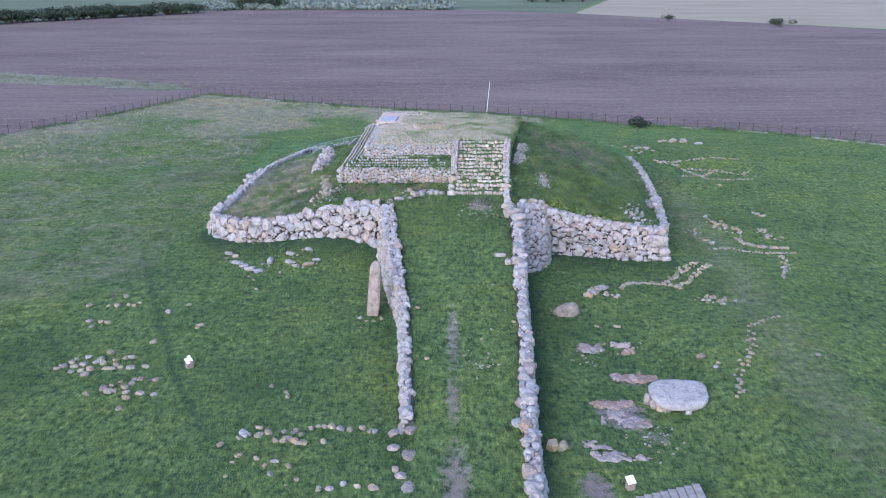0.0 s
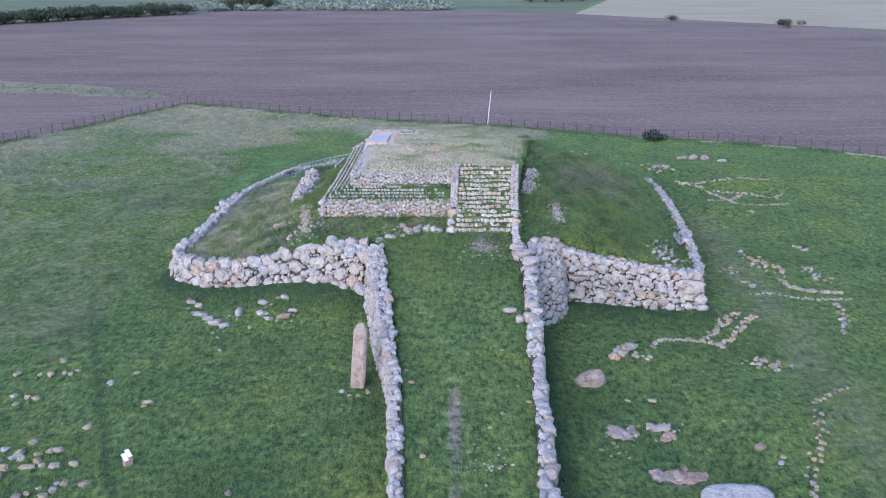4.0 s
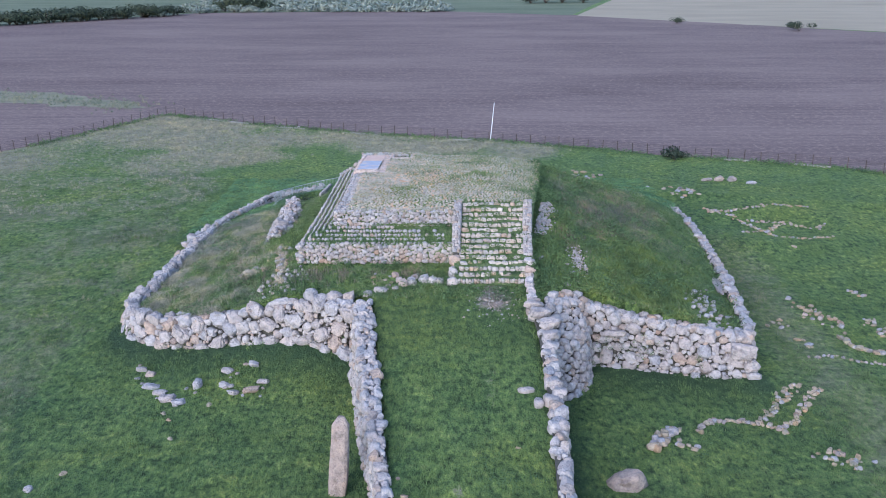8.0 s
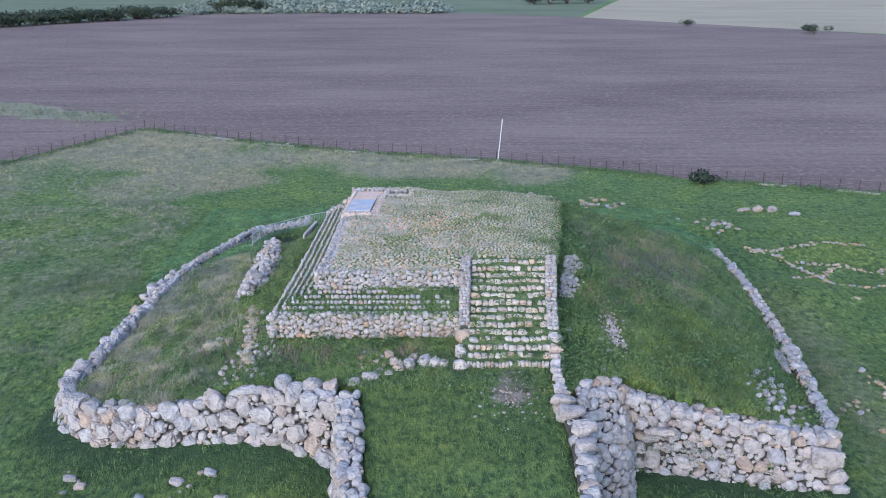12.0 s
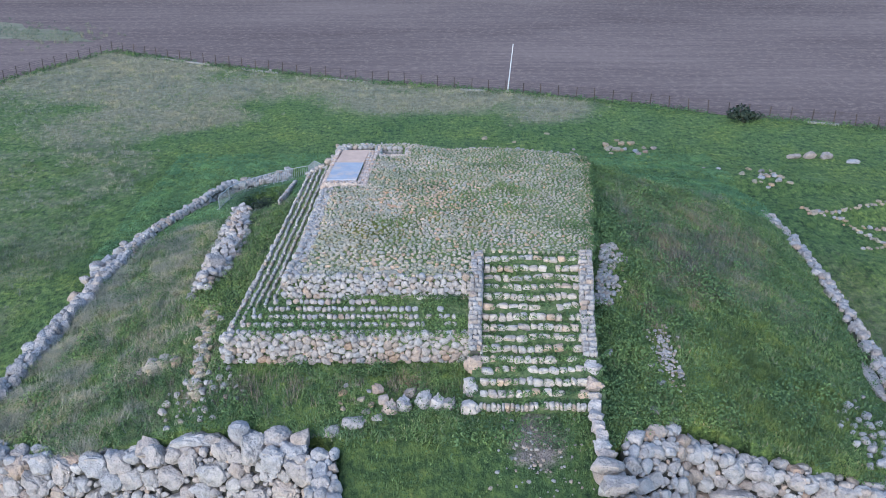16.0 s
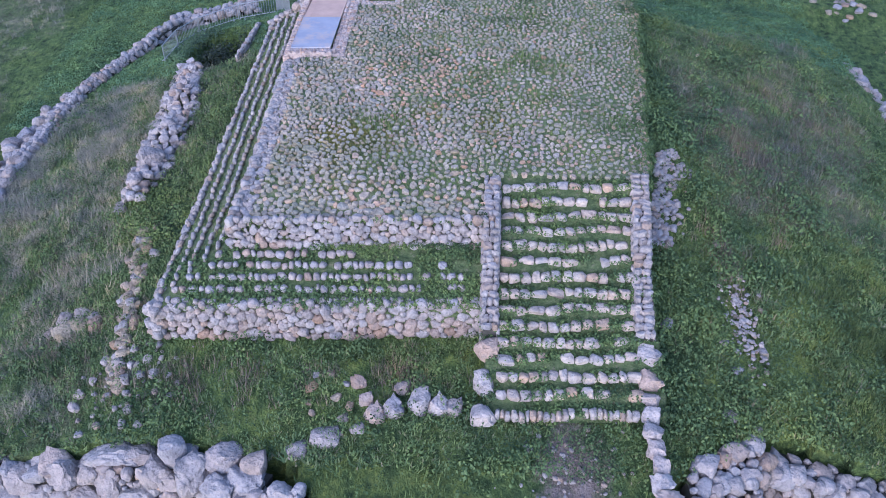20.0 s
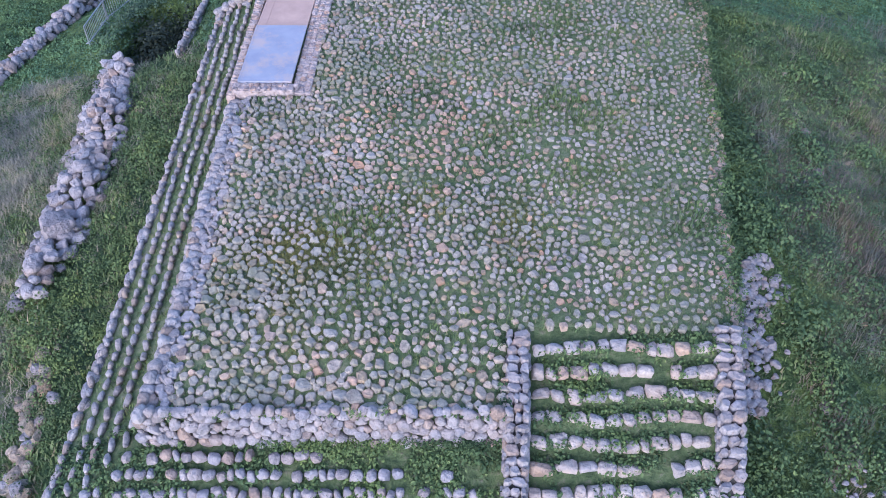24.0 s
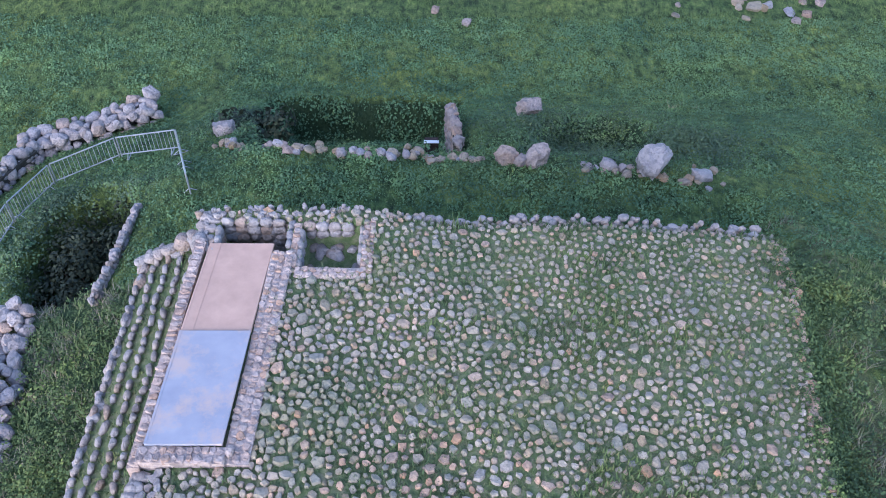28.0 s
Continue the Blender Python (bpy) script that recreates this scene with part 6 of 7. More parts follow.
for x, y, a, b in ((10.4, 59.0, 1.5, 0.9), (10.9, 58.5, 1.1, 0.6), (13.0, 59.4, 1.0, 0.7), (13.1, 58.3, 0.9, 0.5), (12.1, 54.4, 1.3, 0.8), (13.5, 54.5, 1.6, 1.0), (10.5, 50.8, 1.5, 0.9), (11.4, 50.6, 1.4, 1.0), (11.3, 48.8, 1.9, 1.5), (12.0, 48.3, 1.2, 1.0), (9.0, 45.7, 1.1, 0.7), (9.6, 44.5, 1.5, 0.7), (11.4, 44.5, 0.9, 0.5)):
    outcrop(x, y, a * 0.78, b * 0.78, grng.uniform(-0.4, 0.4))
scatter(cluster(13.4, 59.3, 1.0, 0.7, 8) + cluster(12.3, 45.2, 1.6, 1.0, 8), 0.15, 0.35, 0.3, "small stone by the bedrock outcrops", "small stones")
for x in (6.3, 6.95):
    boulder(x, 45.2, (0.7, 0.65, 0.7), 0.05, 0.2, FIELD_ROCKS, "squared grey stone block beside the ramp wall", "squared blocks", "stone_block", 0.05)


# ---- stones on the mound ----
heap = thing("stone_wall_remnant", (-13.5, 99, 4.4), "thick tumbled remnant of an inner wall in grey-white rubble", "stone wall", "ruined walls")
y = 93.0
while y < 105.8:
    t = (y - 93.0) / 12.8
    half = 0.62 + 0.42 * math.sin(t * 3.1)
    cx = -13.6 + 0.3 * math.sin(t * 4) - 0.15 * t
    u = -1.0
    while u <= 1.0:
        x = cx + u * half + grng.uniform(-0.1, 0.1)
        s = grng.uniform(0.26, 0.52)
        yy = y + grng.uniform(-0.12, 0.12)
        stone(heap, grng, grng.choice((ROCKS, WHITE_BLOCKS)), (x, yy, land(x, yy) + 0.05 + 0.75 * (1 - u * u) * (0.7 + 0.3 * math.sin(t * 20))), (s * 1.2, s, s * 0.85), grng.uniform(0, 3), 0.4)
        u += grng.uniform(0.26, 0.44) / half
    y += 0.38
stone(heap, grng, ROCKS, (-13.3, 95.6, land(-13.3, 95.6) + 0.7), (1.1, 1.0, 0.8), 0.4)
ruin("stone_wall_remnant", ((-12.4, 90.8), (-12.1, 88.6), (-11.9, 87.0), (-11.4, 84.4), (-11.2, 82.2)), 72, 0.4, 0.7, 0.0, "thin remnant of a wall of small pale stones", 0.2, 1.6)
for x, y in cluster(-10.9, 82.3, 1.3, 1.1, 46):
    w = grng.uniform(0.12, 0.34)
    boulder(x, y, (w * grng.uniform(1.0, 1.4), w, w * 0.8), grng.uniform(0, 3), 0.12, ROCKS_LOW, "small white rubble stone on bare ground", "small rubble", "field_stone")
scatter(cluster(-13.7, 86.0, 0.9, 0.5, 9), 0.6, 1.1, 0.6, "warm grey stone on the dry mound", "stones on the mound")
for x, y, s, w in ((-3.15, 81.9, 0.6, 1), (-2.9, 81.3, 0.5, 0), (-2.55, 80.7, 0.75, 0), (-2.0, 80.9, 0.8, 0), (-1.75, 81.7, 0.6, 1), (-1.2, 81.1, 0.95, 0), (-0.55, 80.95, 0.8, 0), (-0.1, 80.9, 0.7, 0)):
    boulder(x, y, (s * 0.95, s * 0.78, s * 0.75), grng.uniform(0, 3), 0.22, WARM_ROCKS if w else WHITE_BLOCKS, "rough limestone boulder in a row before the platform", "boulder row by the stairs")
scatter(cluster(-4.0, 81.4, 1.0, 0.9, 9), 0.25, 0.5, 0.2, "small stone on the grassy terrace", "stones on the mound")
side_rubble = thing("rubble_heap", (7.9, 89.5, 7), "steep spill of grey-white rubble beside the stair wall", "stone heap")
for i in range(240):
    y = 87.3 + 4.4 * grng.random()
    x = table(((87, 6.9), (89, 7.3), (92.5, 8.1)), y) + abs(grng.gauss(0, 0.5)) + 0.05
    s = grng.choice((0.1, 0.13, 0.16, 0.2, 0.25))
    stone(side_rubble, grng, grng.choice((ROCKS_LOW, BLOCKS)), (x, y, land(x, y) + 0.04 + 0.12 * max(0, 1 - (x - 7.2 - 0.2 * (y - 88)) / 0.9)), (s * grng.uniform(0.9, 1.4), s, s * grng.uniform(0.7, 1)), grng.uniform(0, 3), 0.5)
gravel = []
for i in range(190):
    x, y = grng.gauss(9.75, 0.3), grng.gauss(84.2, 0.85)
    s = grng.choice((0.05, 0.07, 0.09, 0.13))
    gravel.append(((x, y, land(x, y) + 0.1 + 0.2 * s), (s * 1.3, s, s * 0.8), grng.uniform(0, 3), grng.randrange(99)))
tagged(joined("rubble_patch", gravel, None, STONE_SMALL), "patch of small white rubble on the overgrown slope", "rubble", kind="stuff")
scatter(cluster(9.7, 84.2, 0.6, 1.9, 24), 0.2, 0.46, 0.0, "small white rubble stone on the overgrown slope", "small rubble")
for x, y in cluster(18.4, 80.8, 1.1, 2.4, 40):
    w = grng.uniform(0.16, 0.4)
    boulder(x, y, (w * grng.uniform(1.0, 1.4), w, w * 0.8), grng.uniform(0, 3), 0.12, ROCKS_LOW, "small white rubble stone on the grassy mound", "small rubble", "field_stone")
scatter([(8.7, 80.7), (7.1, 84.0)], 0.5, 0.7, 0.2, "small rubble stone on the mound", "stones on the mound")
scatter(cluster(12, 95, 3.0, 5.0, 7), 0.2, 0.4, 0.1, "small stone on the overgrown slope", "stones on the mound")

# ---- behind the platform ----
ruin("stone_wall_remnant", ((-9.0, 114.2), (-7.8, 113.3), (-5.8, 112.55), (-4.1, 112.35), (-2.2, 112.3), (-0.2, 112.2), (1.2, 112.1)), 70, 0.26, 0.6, 0.2, "low rim of stones behind the platform", 0.14, 1.5)
ruin("stone_wall_remnant", ((4.4, 111.6), (5.8, 111.4), (9.4, 110.7)), 26, 0.25, 0.6, 0.1, "low rim of grey stones behind the platform", 0.25, 1.0)
boulder(1.95, 112.1, (0.85, 0.7, 0.75), 0.1, 0.1, ORANGE_ROCKS, "ochre boulder on the terrace edge")
boulder(3.05, 112.0, (1.05, 0.8, 0.85), 0.5, 0.1, ORANGE_ROCKS, "ochre boulder on the terrace edge")
boulder(2.45, 111.8, (0.45, 0.45, 0.5), 0.5, 0.1, WARM_ROCKS, "small ochre boulder on the terrace edge")
boulder(7.1, 111.5, (1.45, 1.2, 1.15), 0.9, 0.08, BIG_ROCKS[2:3], "big rounded grey limestone boulder on the terrace edge", lean=0.08)
boulder(8.8, 111.0, (0.8, 0.55, 0.5), 0.2, 0.2, ROCKS, "flat grey boulder on the terrace edge")
boulder(5.6, 111.6, (0.6, 0.5, 0.45), 0.2, 0.2, ROCKS, "flat grey boulder on the terrace edge")
boulder(3.3, 117.2, (1.1, 0.8, 0.9), 0.2, 0.1, ROCKS, "grey boulder on the bank behind the platform")
boulder(-5.6, 113.5, (0.8, 0.7, 0.9), 0.2, 0.1, ORANGE_ROCKS, "ochre boulder by the rim of stones")
boulder(-9.0, 115.4, (0.9, 0.6, 0.6), 0.2, 0.1, ROCKS, "grey boulder by the rim of stones")
trench_wall = thing("trench_wall", (0.2, 116, 2), "upright drystone side wall of a sunken trench", "stone wall")
tw = Line(((0.25, 113.2, 2.0, 5.0), (0.15, 115.2, 1.5, 4.6), (0.0, 116.9, 1.2, 3.6)))
wall_core(trench_wall, tw, 0.35, 0.15, 0)
wall_face(trench_wall, grng, tw, 0.5, 0.36, 0.45, WARM_ROCKS, 0.0, 0.0, 0.1)
hole_wall = thing("pit_wall", (-10.6, 107, 5), "low stone edging above the overgrown pit", "stone wall", "ruined walls")
hw = Line(((-11.25, 105.4, 4.7, 5.2), (-11.0, 107.6, 4.7, 5.15), (-10.85, 109.7, 4.5, 5.0)))
wall_face(hole_wall, grng, hw, 0.28, 0.24, 0.26, ROCKS, 0.0, 0.0, 0.1)


pebbles = []
for i in range(150):
    x, y = grng.gauss(3.3, 0.9), grng.gauss(78.6, 1.2)
    s = grng.choice((0.05, 0.07, 0.1, 0.15))
    if on_ramp(x, y):
        pebbles.append(((x, y, land(x, y) + 0.2 * s), (s * 1.3, s, s * 0.8), grng.uniform(0, 3), grng.randrange(99)))
for x, y, n in ((2.6, 52.8, 20), (12.4, 46.9, 40), (10.1, 57.1, 20), (-10.8, 82.6, 60)):
    for i in range(n):
        px, py = grng.gauss(x, 0.8), grng.gauss(y, 0.7)
        s = grng.choice((0.06, 0.09, 0.13))
        pebbles.append(((px, py, land(px, py) + 0.2 * s), (s * 1.3, s, s * 0.8), grng.uniform(0, 3), grng.randrange(99)))
tagged(joined("pebbles", pebbles, None, STONE_WARM), "small pinkish pebbles strewn on bare soil", "pebbles", kind="stuff")


# ---- built things ----
def tube(bm, a, b, r, seg=6):
    a, b = Vector(a), Vector(b)
    d = b - a
    m = Matrix.Translation((a + b) / 2) @ d.to_track_quat("Z", "Y").to_matrix().to_4x4()
    bmesh.ops.create_cone(bm, cap_ends=True, segments=seg, radius1=r, radius2=r, depth=d.length, matrix=m)


def barrier(a, b):
    za, zb = land(*a), land(*b)
    e = thing("crowd_barrier", (a[0], a[1], za), "galvanised steel crowd barrier with thin upright bars", "barrier", "barriers round the pit")
    A, B = Vector((a[0], a[1], za)), Vector((b[0], b[1], zb))
    d = (B - A).normalized()
    A, B = A + d * 0.05, B - d * 0.05
    up = Vector((0, 0, 1))
    bm = bmesh.new()
    tube(bm, A + up * 0.12, A + up * 1.08, 0.028)
    tube(bm, B + up * 0.12, B + up * 1.08, 0.028)
    tube(bm, A + up * 1.08, B + up * 1.08, 0.028)
    tube(bm, A + up * 0.22, B + up * 0.22, 0.026)
    part("frame", bm, STEEL, e)
    n = 15
    for i in range(1, n):
        p = A.lerp(B, i / n)
        bm = bmesh.new()
        tube(bm, p + up * 0.22, p + up * 1.08, 0.012, 5)
        part("upright_bar", bm, STEEL, e)
    side = Vector((-d.y, d.x, 0)).normalized()
    for p in (A.lerp(B, 0.12), A.lerp(B, 0.88)):
        bm = bmesh.new()
        tube(bm, p - side * 0.3, p + side * 0.3 + up * 0.02, 0.02)
        tube(bm, p - side * 0.3, p + up * 0.22, 0.016)
        tube(bm, p + side * 0.3 + up * 0.02, p + up * 0.22, 0.016)
        part("foot", bm, STEEL, e)


pts = [(-16.2, 108.5), (-15.95, 110.7), (-15.25, 113.1), (-12.95, 114.3), (-10.5, 114.2), (-9.75, 112.1), (-9.0, 110.0)]
for a, b in zip(pts, pts[1:]):
    barrier(a, b)


def lectern(x, y, yaw, panels):
    z = land(x, y)
    e = thing("info_lectern", (x, y, z), "low wooden information stand with a sloping white panel", "sign", "information stands")
    e.rotation_euler = (0, 0, yaw)
    e.scale = (0.72, 0.72, 0.8) if panels == 2 else (0.7, 0.7, 0.85)
    bm = bmesh.new()
    box(bm, -0.32, 0.32, -0.22, 0.22, -0.1, 0.62, 0.02)
    for v in bm.verts:
        if v.co.z > 0.5:
            v.co.z += v.co.y * 0.5
    ob = bm_object("stand", bm, SIGN_WOOD, False)
    ob.parent = e
    for k in range(panels):
        bm = bmesh.new()
        w = 0.74 / panels
        x0 = -0.37 + k * (w + 0.03)
        box(bm, x0, x0 + w - 0.03, -0.3, 0.3, 0, 0.03, 0.005)
        for v in bm.verts:
            v.co.z += 0.66 + v.co.y * 0.5 + 0.06 * k
            v.co.y += 0.25 * k
        ob = bm_object("panel", bm, SIGN_WHITE, False)
        ob.parent = e
        tagged(ob, "plain white sloping panel")


lectern(-17.2, 54.7, 0.75, 2)
lectern(10.1, 41.4, 0.35, 1)
e = thing("info_box", (-0.75, 117.5, land(-0.75, 117.5)), "small dark stand with a white top in the trench", "sign", "information stands")
bm = bmesh.new()
box(bm, -0.3, 0.3, -0.2, 0.2, 0, 0.75)
ob = bm_object("stand", bm, RUSTY, False)
ob.parent = e
bm = bmesh.new()
box(bm, -0.33, 0.33, -0.22, -0.04, 0.752, 0.79)
ob = bm_object("panel", bm, SIGN_WHITE, False)
ob.parent = e

steps = thing("timber_steps", (12, 40.6, -0.8), "weathered timber steps rising up a bank", "steps")
for k in range(8):
    bm = bmesh.new()
    x = 10.25 + 0.45 * k
    y1 = 41.05 + 0.1 * k
    z = land(x, 41) + 0.02 + 0.05 * k
    box(bm, x, x + 0.41, 39.6, y1 - 0.35, z - 0.25, z + 0.02, 0.012)
    part("tread", bm, GREY_TIMBER, steps)

pole = thing("pole", (7.6, 149.6, 1.3), "slim pale pole leaning by the fence", "pole")
bm = bmesh.new()
bmesh.ops.create_cone(bm, cap_ends=True, segments=10, radius1=0.075, radius2=0.05, depth=5.6, matrix=Matrix.Translation((7.6, 149.6, 4.0)) @ Matrix.Rotation(radians(5), 4, "Y") @ Matrix.Translation((0.0, 0, 0)))
part("shaft", bm, POLE_PAINT, pole)
bm = bmesh.new()
bmesh.ops.create_cone(bm, cap_ends=True, segments=8, radius1=0.25, radius2=0.18, depth=0.4, matrix=Matrix.Translation((7.35, 149.6, 1.35)))
part("footing", bm, CONCRETE, pole)


def fence(rows, step, label):
    ln = Line(rows)
    e = thing("wire_fence", (rows[0][0], rows[0][1], 1.3), label, "fence", "site fence")
    n = int(ln.length / step)
    pts = []
    bm = bmesh.new()
    box(bm, -0.04, 0.04, -0.04, 0.04, -0.2, 1.4, 0.008)
    proto = bpy.data.meshes.new("post")
    bm.to_mesh(proto)
    bm.free()
    proto.materials.append(RUSTY)
    for i in range(n + 1):
        x, y = ln.at(i * step)[:2]
        z = land(x, y)
        ob = new("post", proto)
        ob.parent = e
        ob.location = Vector((x, y, z)) - e.location
        ob.rotation_euler = (grng.uniform(-0.05, 0.05), grng.uniform(-0.05, 0.05), grng.uniform(0, 1))
        ob.scale = (1, 1, grng.uniform(0.9, 1.12))
        pts.append(Vector((x, y, z)))
    for h in (0.15, 0.4, 0.65, 0.9, 1.15, 1.35):
        bm = bmesh.new()
        for a, b in zip(pts, pts[1:]):
            tube(bm, a + Vector((0, 0, h)), b + Vector((0, 0, h)), 0.012, 3)
        part("wire", bm, RUSTY, e)
    return e


fence(FENCE_ACROSS, 2.05, "long rusty wire fence on iron posts along ploughed land")
fence(FENCE_BACK, 2.05, "rusty wire fence on iron posts coming back from the corner")
for a, b in (((37.0, 136.9), (39.8, 135.9)), ((45.0, 134.0), (48.9, 132.2)), ((54.2, 128.9), (62.2, 123.2)), ((62.8, 122.8), (90.0, 107.6)), ((-14.4, 156.0), (-9.3, 154.2)), ((2.0, 150.6), (5.0, 149.8)), ((-25.5, 161.2), (-20.5, 158.9)), ((-38.5, 168.1), (-29.8, 163.4))):
    e = thing("concrete_kerb", (a[0], a[1], 1.3), "low pale concrete kerb at the foot of the fence", "kerb", "fence kerbs")
    bm = bmesh.new()
    L = math.hypot(b[0] - a[0], b[1] - a[1])
    box(bm, 0, L, -0.12, 0.12, -0.2, 0.2, 0.02)
    ob = bm_object("kerb", bm, CONCRETE, False)
    ob.parent = e
    e.rotation_euler = (0, 0, math.atan2(b[1] - a[1], b[0] - a[0]))
boulder(30.0, 139.0, (0.9, 0.6, 0.8), 0.2, 0.1, ROCKS, "white stone at the foot of the fence")
boulder(-21.5, 159.5, (0.4, 0.35, 0.5), 0.2, 0.1, ROCKS, "white stone at the foot of the fence")

# far ruin beyond the scrub
tower = thing("ruined_tower", (-30, 640, 1.3), "distant pinkish ruined farm building", "building")
bm = bmesh.new()
box(bm, -41, -32, 640, 648, 0, 10.5, 0.1)
part("wall", bm, BOARD_PINK, tower)
bm = bmesh.new()
box(bm, -30, -23, 641, 648, 0, 12.5, 0.1)
part("wall", bm, CONCRETE, tower)
bm = bmesh.new()
box(bm, -37.5, -36.2, 639.9, 640.2, 5, 7.5, 0.02)
part("window", bm, RUSTY, tower)


# ---- plants ----
vrng = np.random.default_rng(77)


def blades(n, spread_r, tall, wide, lean, seed):
    """One tuft of n flat pointed blades, as vertices and triangles."""
    r = np.random.default_rng(seed)
    v = []
    for _ in range(n):
        a, b = r.uniform(0, 6.283), r.uniform(0, 6.283)
        d = spread_r * math.sqrt(r.uniform(0, 1))
        x, y = d * math.cos(a), d * math.sin(a)
        h = tall * r.uniform(0.6, 1.15)
        w = wide * r.uniform(0.7, 1.2) / 2
        l = lean * r.uniform(0.3, 1.0) * tall
        c, s = math.cos(b), math.sin(b)
        v += [(x - s * w, y + c * w, -0.03), (x + s * w, y - c * w, -0.03), (x + c * l, y + s * l, h)]
    return np.array(v)


def leaves(n, radius, tall, size, seed):
    """A clump of broad leaves that face outwards and up."""
    r = np.random.default_rng(seed)
    v = []
    for _ in range(n):
        a = r.uniform(0, 6.283)
        d = radius * math.sqrt(r.uniform(0, 1))
        p = Vector((d * math.cos(a), d * math.sin(a), tall * r.uniform(0.15, 1.0) * (1 - 0.5 * (d / radius) ** 2)))
        nrm = Vector((math.cos(a) * 0.7 + r.normal(0, 0.4), math.sin(a) * 0.7 + r.normal(0, 0.4), 0.9)).normalized()
        t = nrm.orthogonal().normalized()
        t = Matrix.Rotation(r.uniform(0, 6.283), 3, nrm) @ t
        b = nrm.cross(t)
        s = size * r.uniform(0.6, 1.2)
        v += [p - t * s * 0.5, p + b * s * 0.32, p + t * s * 0.5]
        v += [p - t * s * 0.5, p + t * s * 0.5, p - b * s * 0.32]
    return np.array([tuple(q) for q in v])


def stamp(name, places, protos, mat, label, category, lo=0.7, hi=1.3, parent=None):
    """Many copies of the plant shapes as one mesh. places: rows of x, y, z, size."""
    P = np.array(places)
    n = len(P)
    yaw = vrng.uniform(0, 6.283, n)
    size = vrng.uniform(lo, hi, n) * P[:, 3]
    pick = vrng.integers(0, len(protos), n)
    chunks = []
    for k, pr in enumerate(protos):
        m = pick == k
        c, s = np.cos(yaw[m])[:, None], np.sin(yaw[m])[:, None]
        x = pr[None, :, 0] * c - pr[None, :, 1] * s
        y = pr[None, :, 0] * s + pr[None, :, 1] * c
        z = np.broadcast_to(pr[None, :, 2], x.shape)
        v = np.stack((x, y, z), -1) * size[m][:, None, None] + P[m][:, None, :3]
        chunks.append(v.reshape(-1, 3))
    v = np.concatenate(chunks)
    t = len(v) // 3
    me = bpy.data.meshes.new(name)
    me.vertices.add(len(v))
    me.vertices.foreach_set("co", v.ravel())
    me.loops.add(len(v))
    me.loops.foreach_set("vertex_index", np.arange(len(v), dtype=np.int32))
    me.polygons.add(t)
    me.polygons.foreach_set("loop_start", np.arange(0, len(v), 3, dtype=np.int32))
    me.update(calc_edges=True)
    me.materials.append(mat)
    ob = new(name, me)
    if parent:
        ob.parent = parent
        ob.location = -Vector(parent.location)
    return tagged(ob, label, category, kind="stuff")


def sow(n, x0, x1, y0, y1, accept):
    out = []
    X, Y, R = vrng.uniform(x0, x1, n), vrng.uniform(y0, y1, n), vrng.uniform(0, 1, n)
    for x, y, r in zip(X.tolist(), Y.tolist(), R.tolist()):
        s = accept(x, y, r)
        if s:
            out.append((x, y, land(x, y), s))
    return out


def open_ground(x, y):
    return core_z(x, y) is None and beyond_fence(x, y) < 0


def meadow(x, y, r):
    if not open_ground(x, y):
        return 0
    b, d, l = cover(x, y)
    if b > 0.3 + 0.5 * r:
        return 0
    if l > 0.55 + 0.5 * r and not in_front(x, y):
        return 0
    if hole(x, y) > 0.6 or track(x, y) > 0.4 + 0.6 * r:
        return 0
    n = noise.noise((x * 0.6, y * 0.6, 1.0)) + 0.6 * noise.noise((x * 1.9, y * 1.9, 4.0))
    if r > 0.55 + 0.6 * n:
        return 0
    return 0.75 + 0.5 * n + 0.3 * l


def rear(x, y):
    return abs(x) < 24 and 104 < y < 127


SHORT = [blades(11, 0.24, 0.17, 0.032, 1.0, 10 + i) for i in range(5)] + [leaves(5, 0.2, 0.13, 0.055, 16 + i) for i in range(2)]
WEED = [leaves(13, 0.27, 0.22, 0.09, 30 + i) for i in range(6)]
TALL = [blades(16, 0.24, 0.34, 0.03, 1.0, 50 + i) for i in range(5)]

stamp("meadow_grass", sow(150000, -52, 52, 38, 126, lambda x, y, r: meadow(x, y, r) if not (in_front(x, y) and y < 106) and not rear(x, y) and abs(x) < 6 + 0.53 * y - 0.2 * max(0, y - 95) else 0), SHORT, GRASS, "short lush meadow grass", "grass")
stamp("mound_grass", sow(76000, -26, 26, 76, 107, lambda x, y, r: meadow(x, y, r) if in_front(x, y) and y < 106 else 0), [blades(7, 0.18, 0.14, 0.07, 1.5, 20 + i) for i in range(6)], MOUND_GRASS, "thick grass on and round the mound", "grass")
stamp("far_meadow_grass", sow(52000, -80, 80, 80, 172, lambda x, y, r: 0 if abs(x) < 52 and y < 126 and abs(x) < 6 + 0.53 * y - 0.2 * max(0, y - 95) or not open_ground(x, y) or cover(x, y)[1] > r + 0.1 else 1.15), SHORT, FAR_GRASS, "short grass of the outer meadow", "grass", 0.7, 1.4)


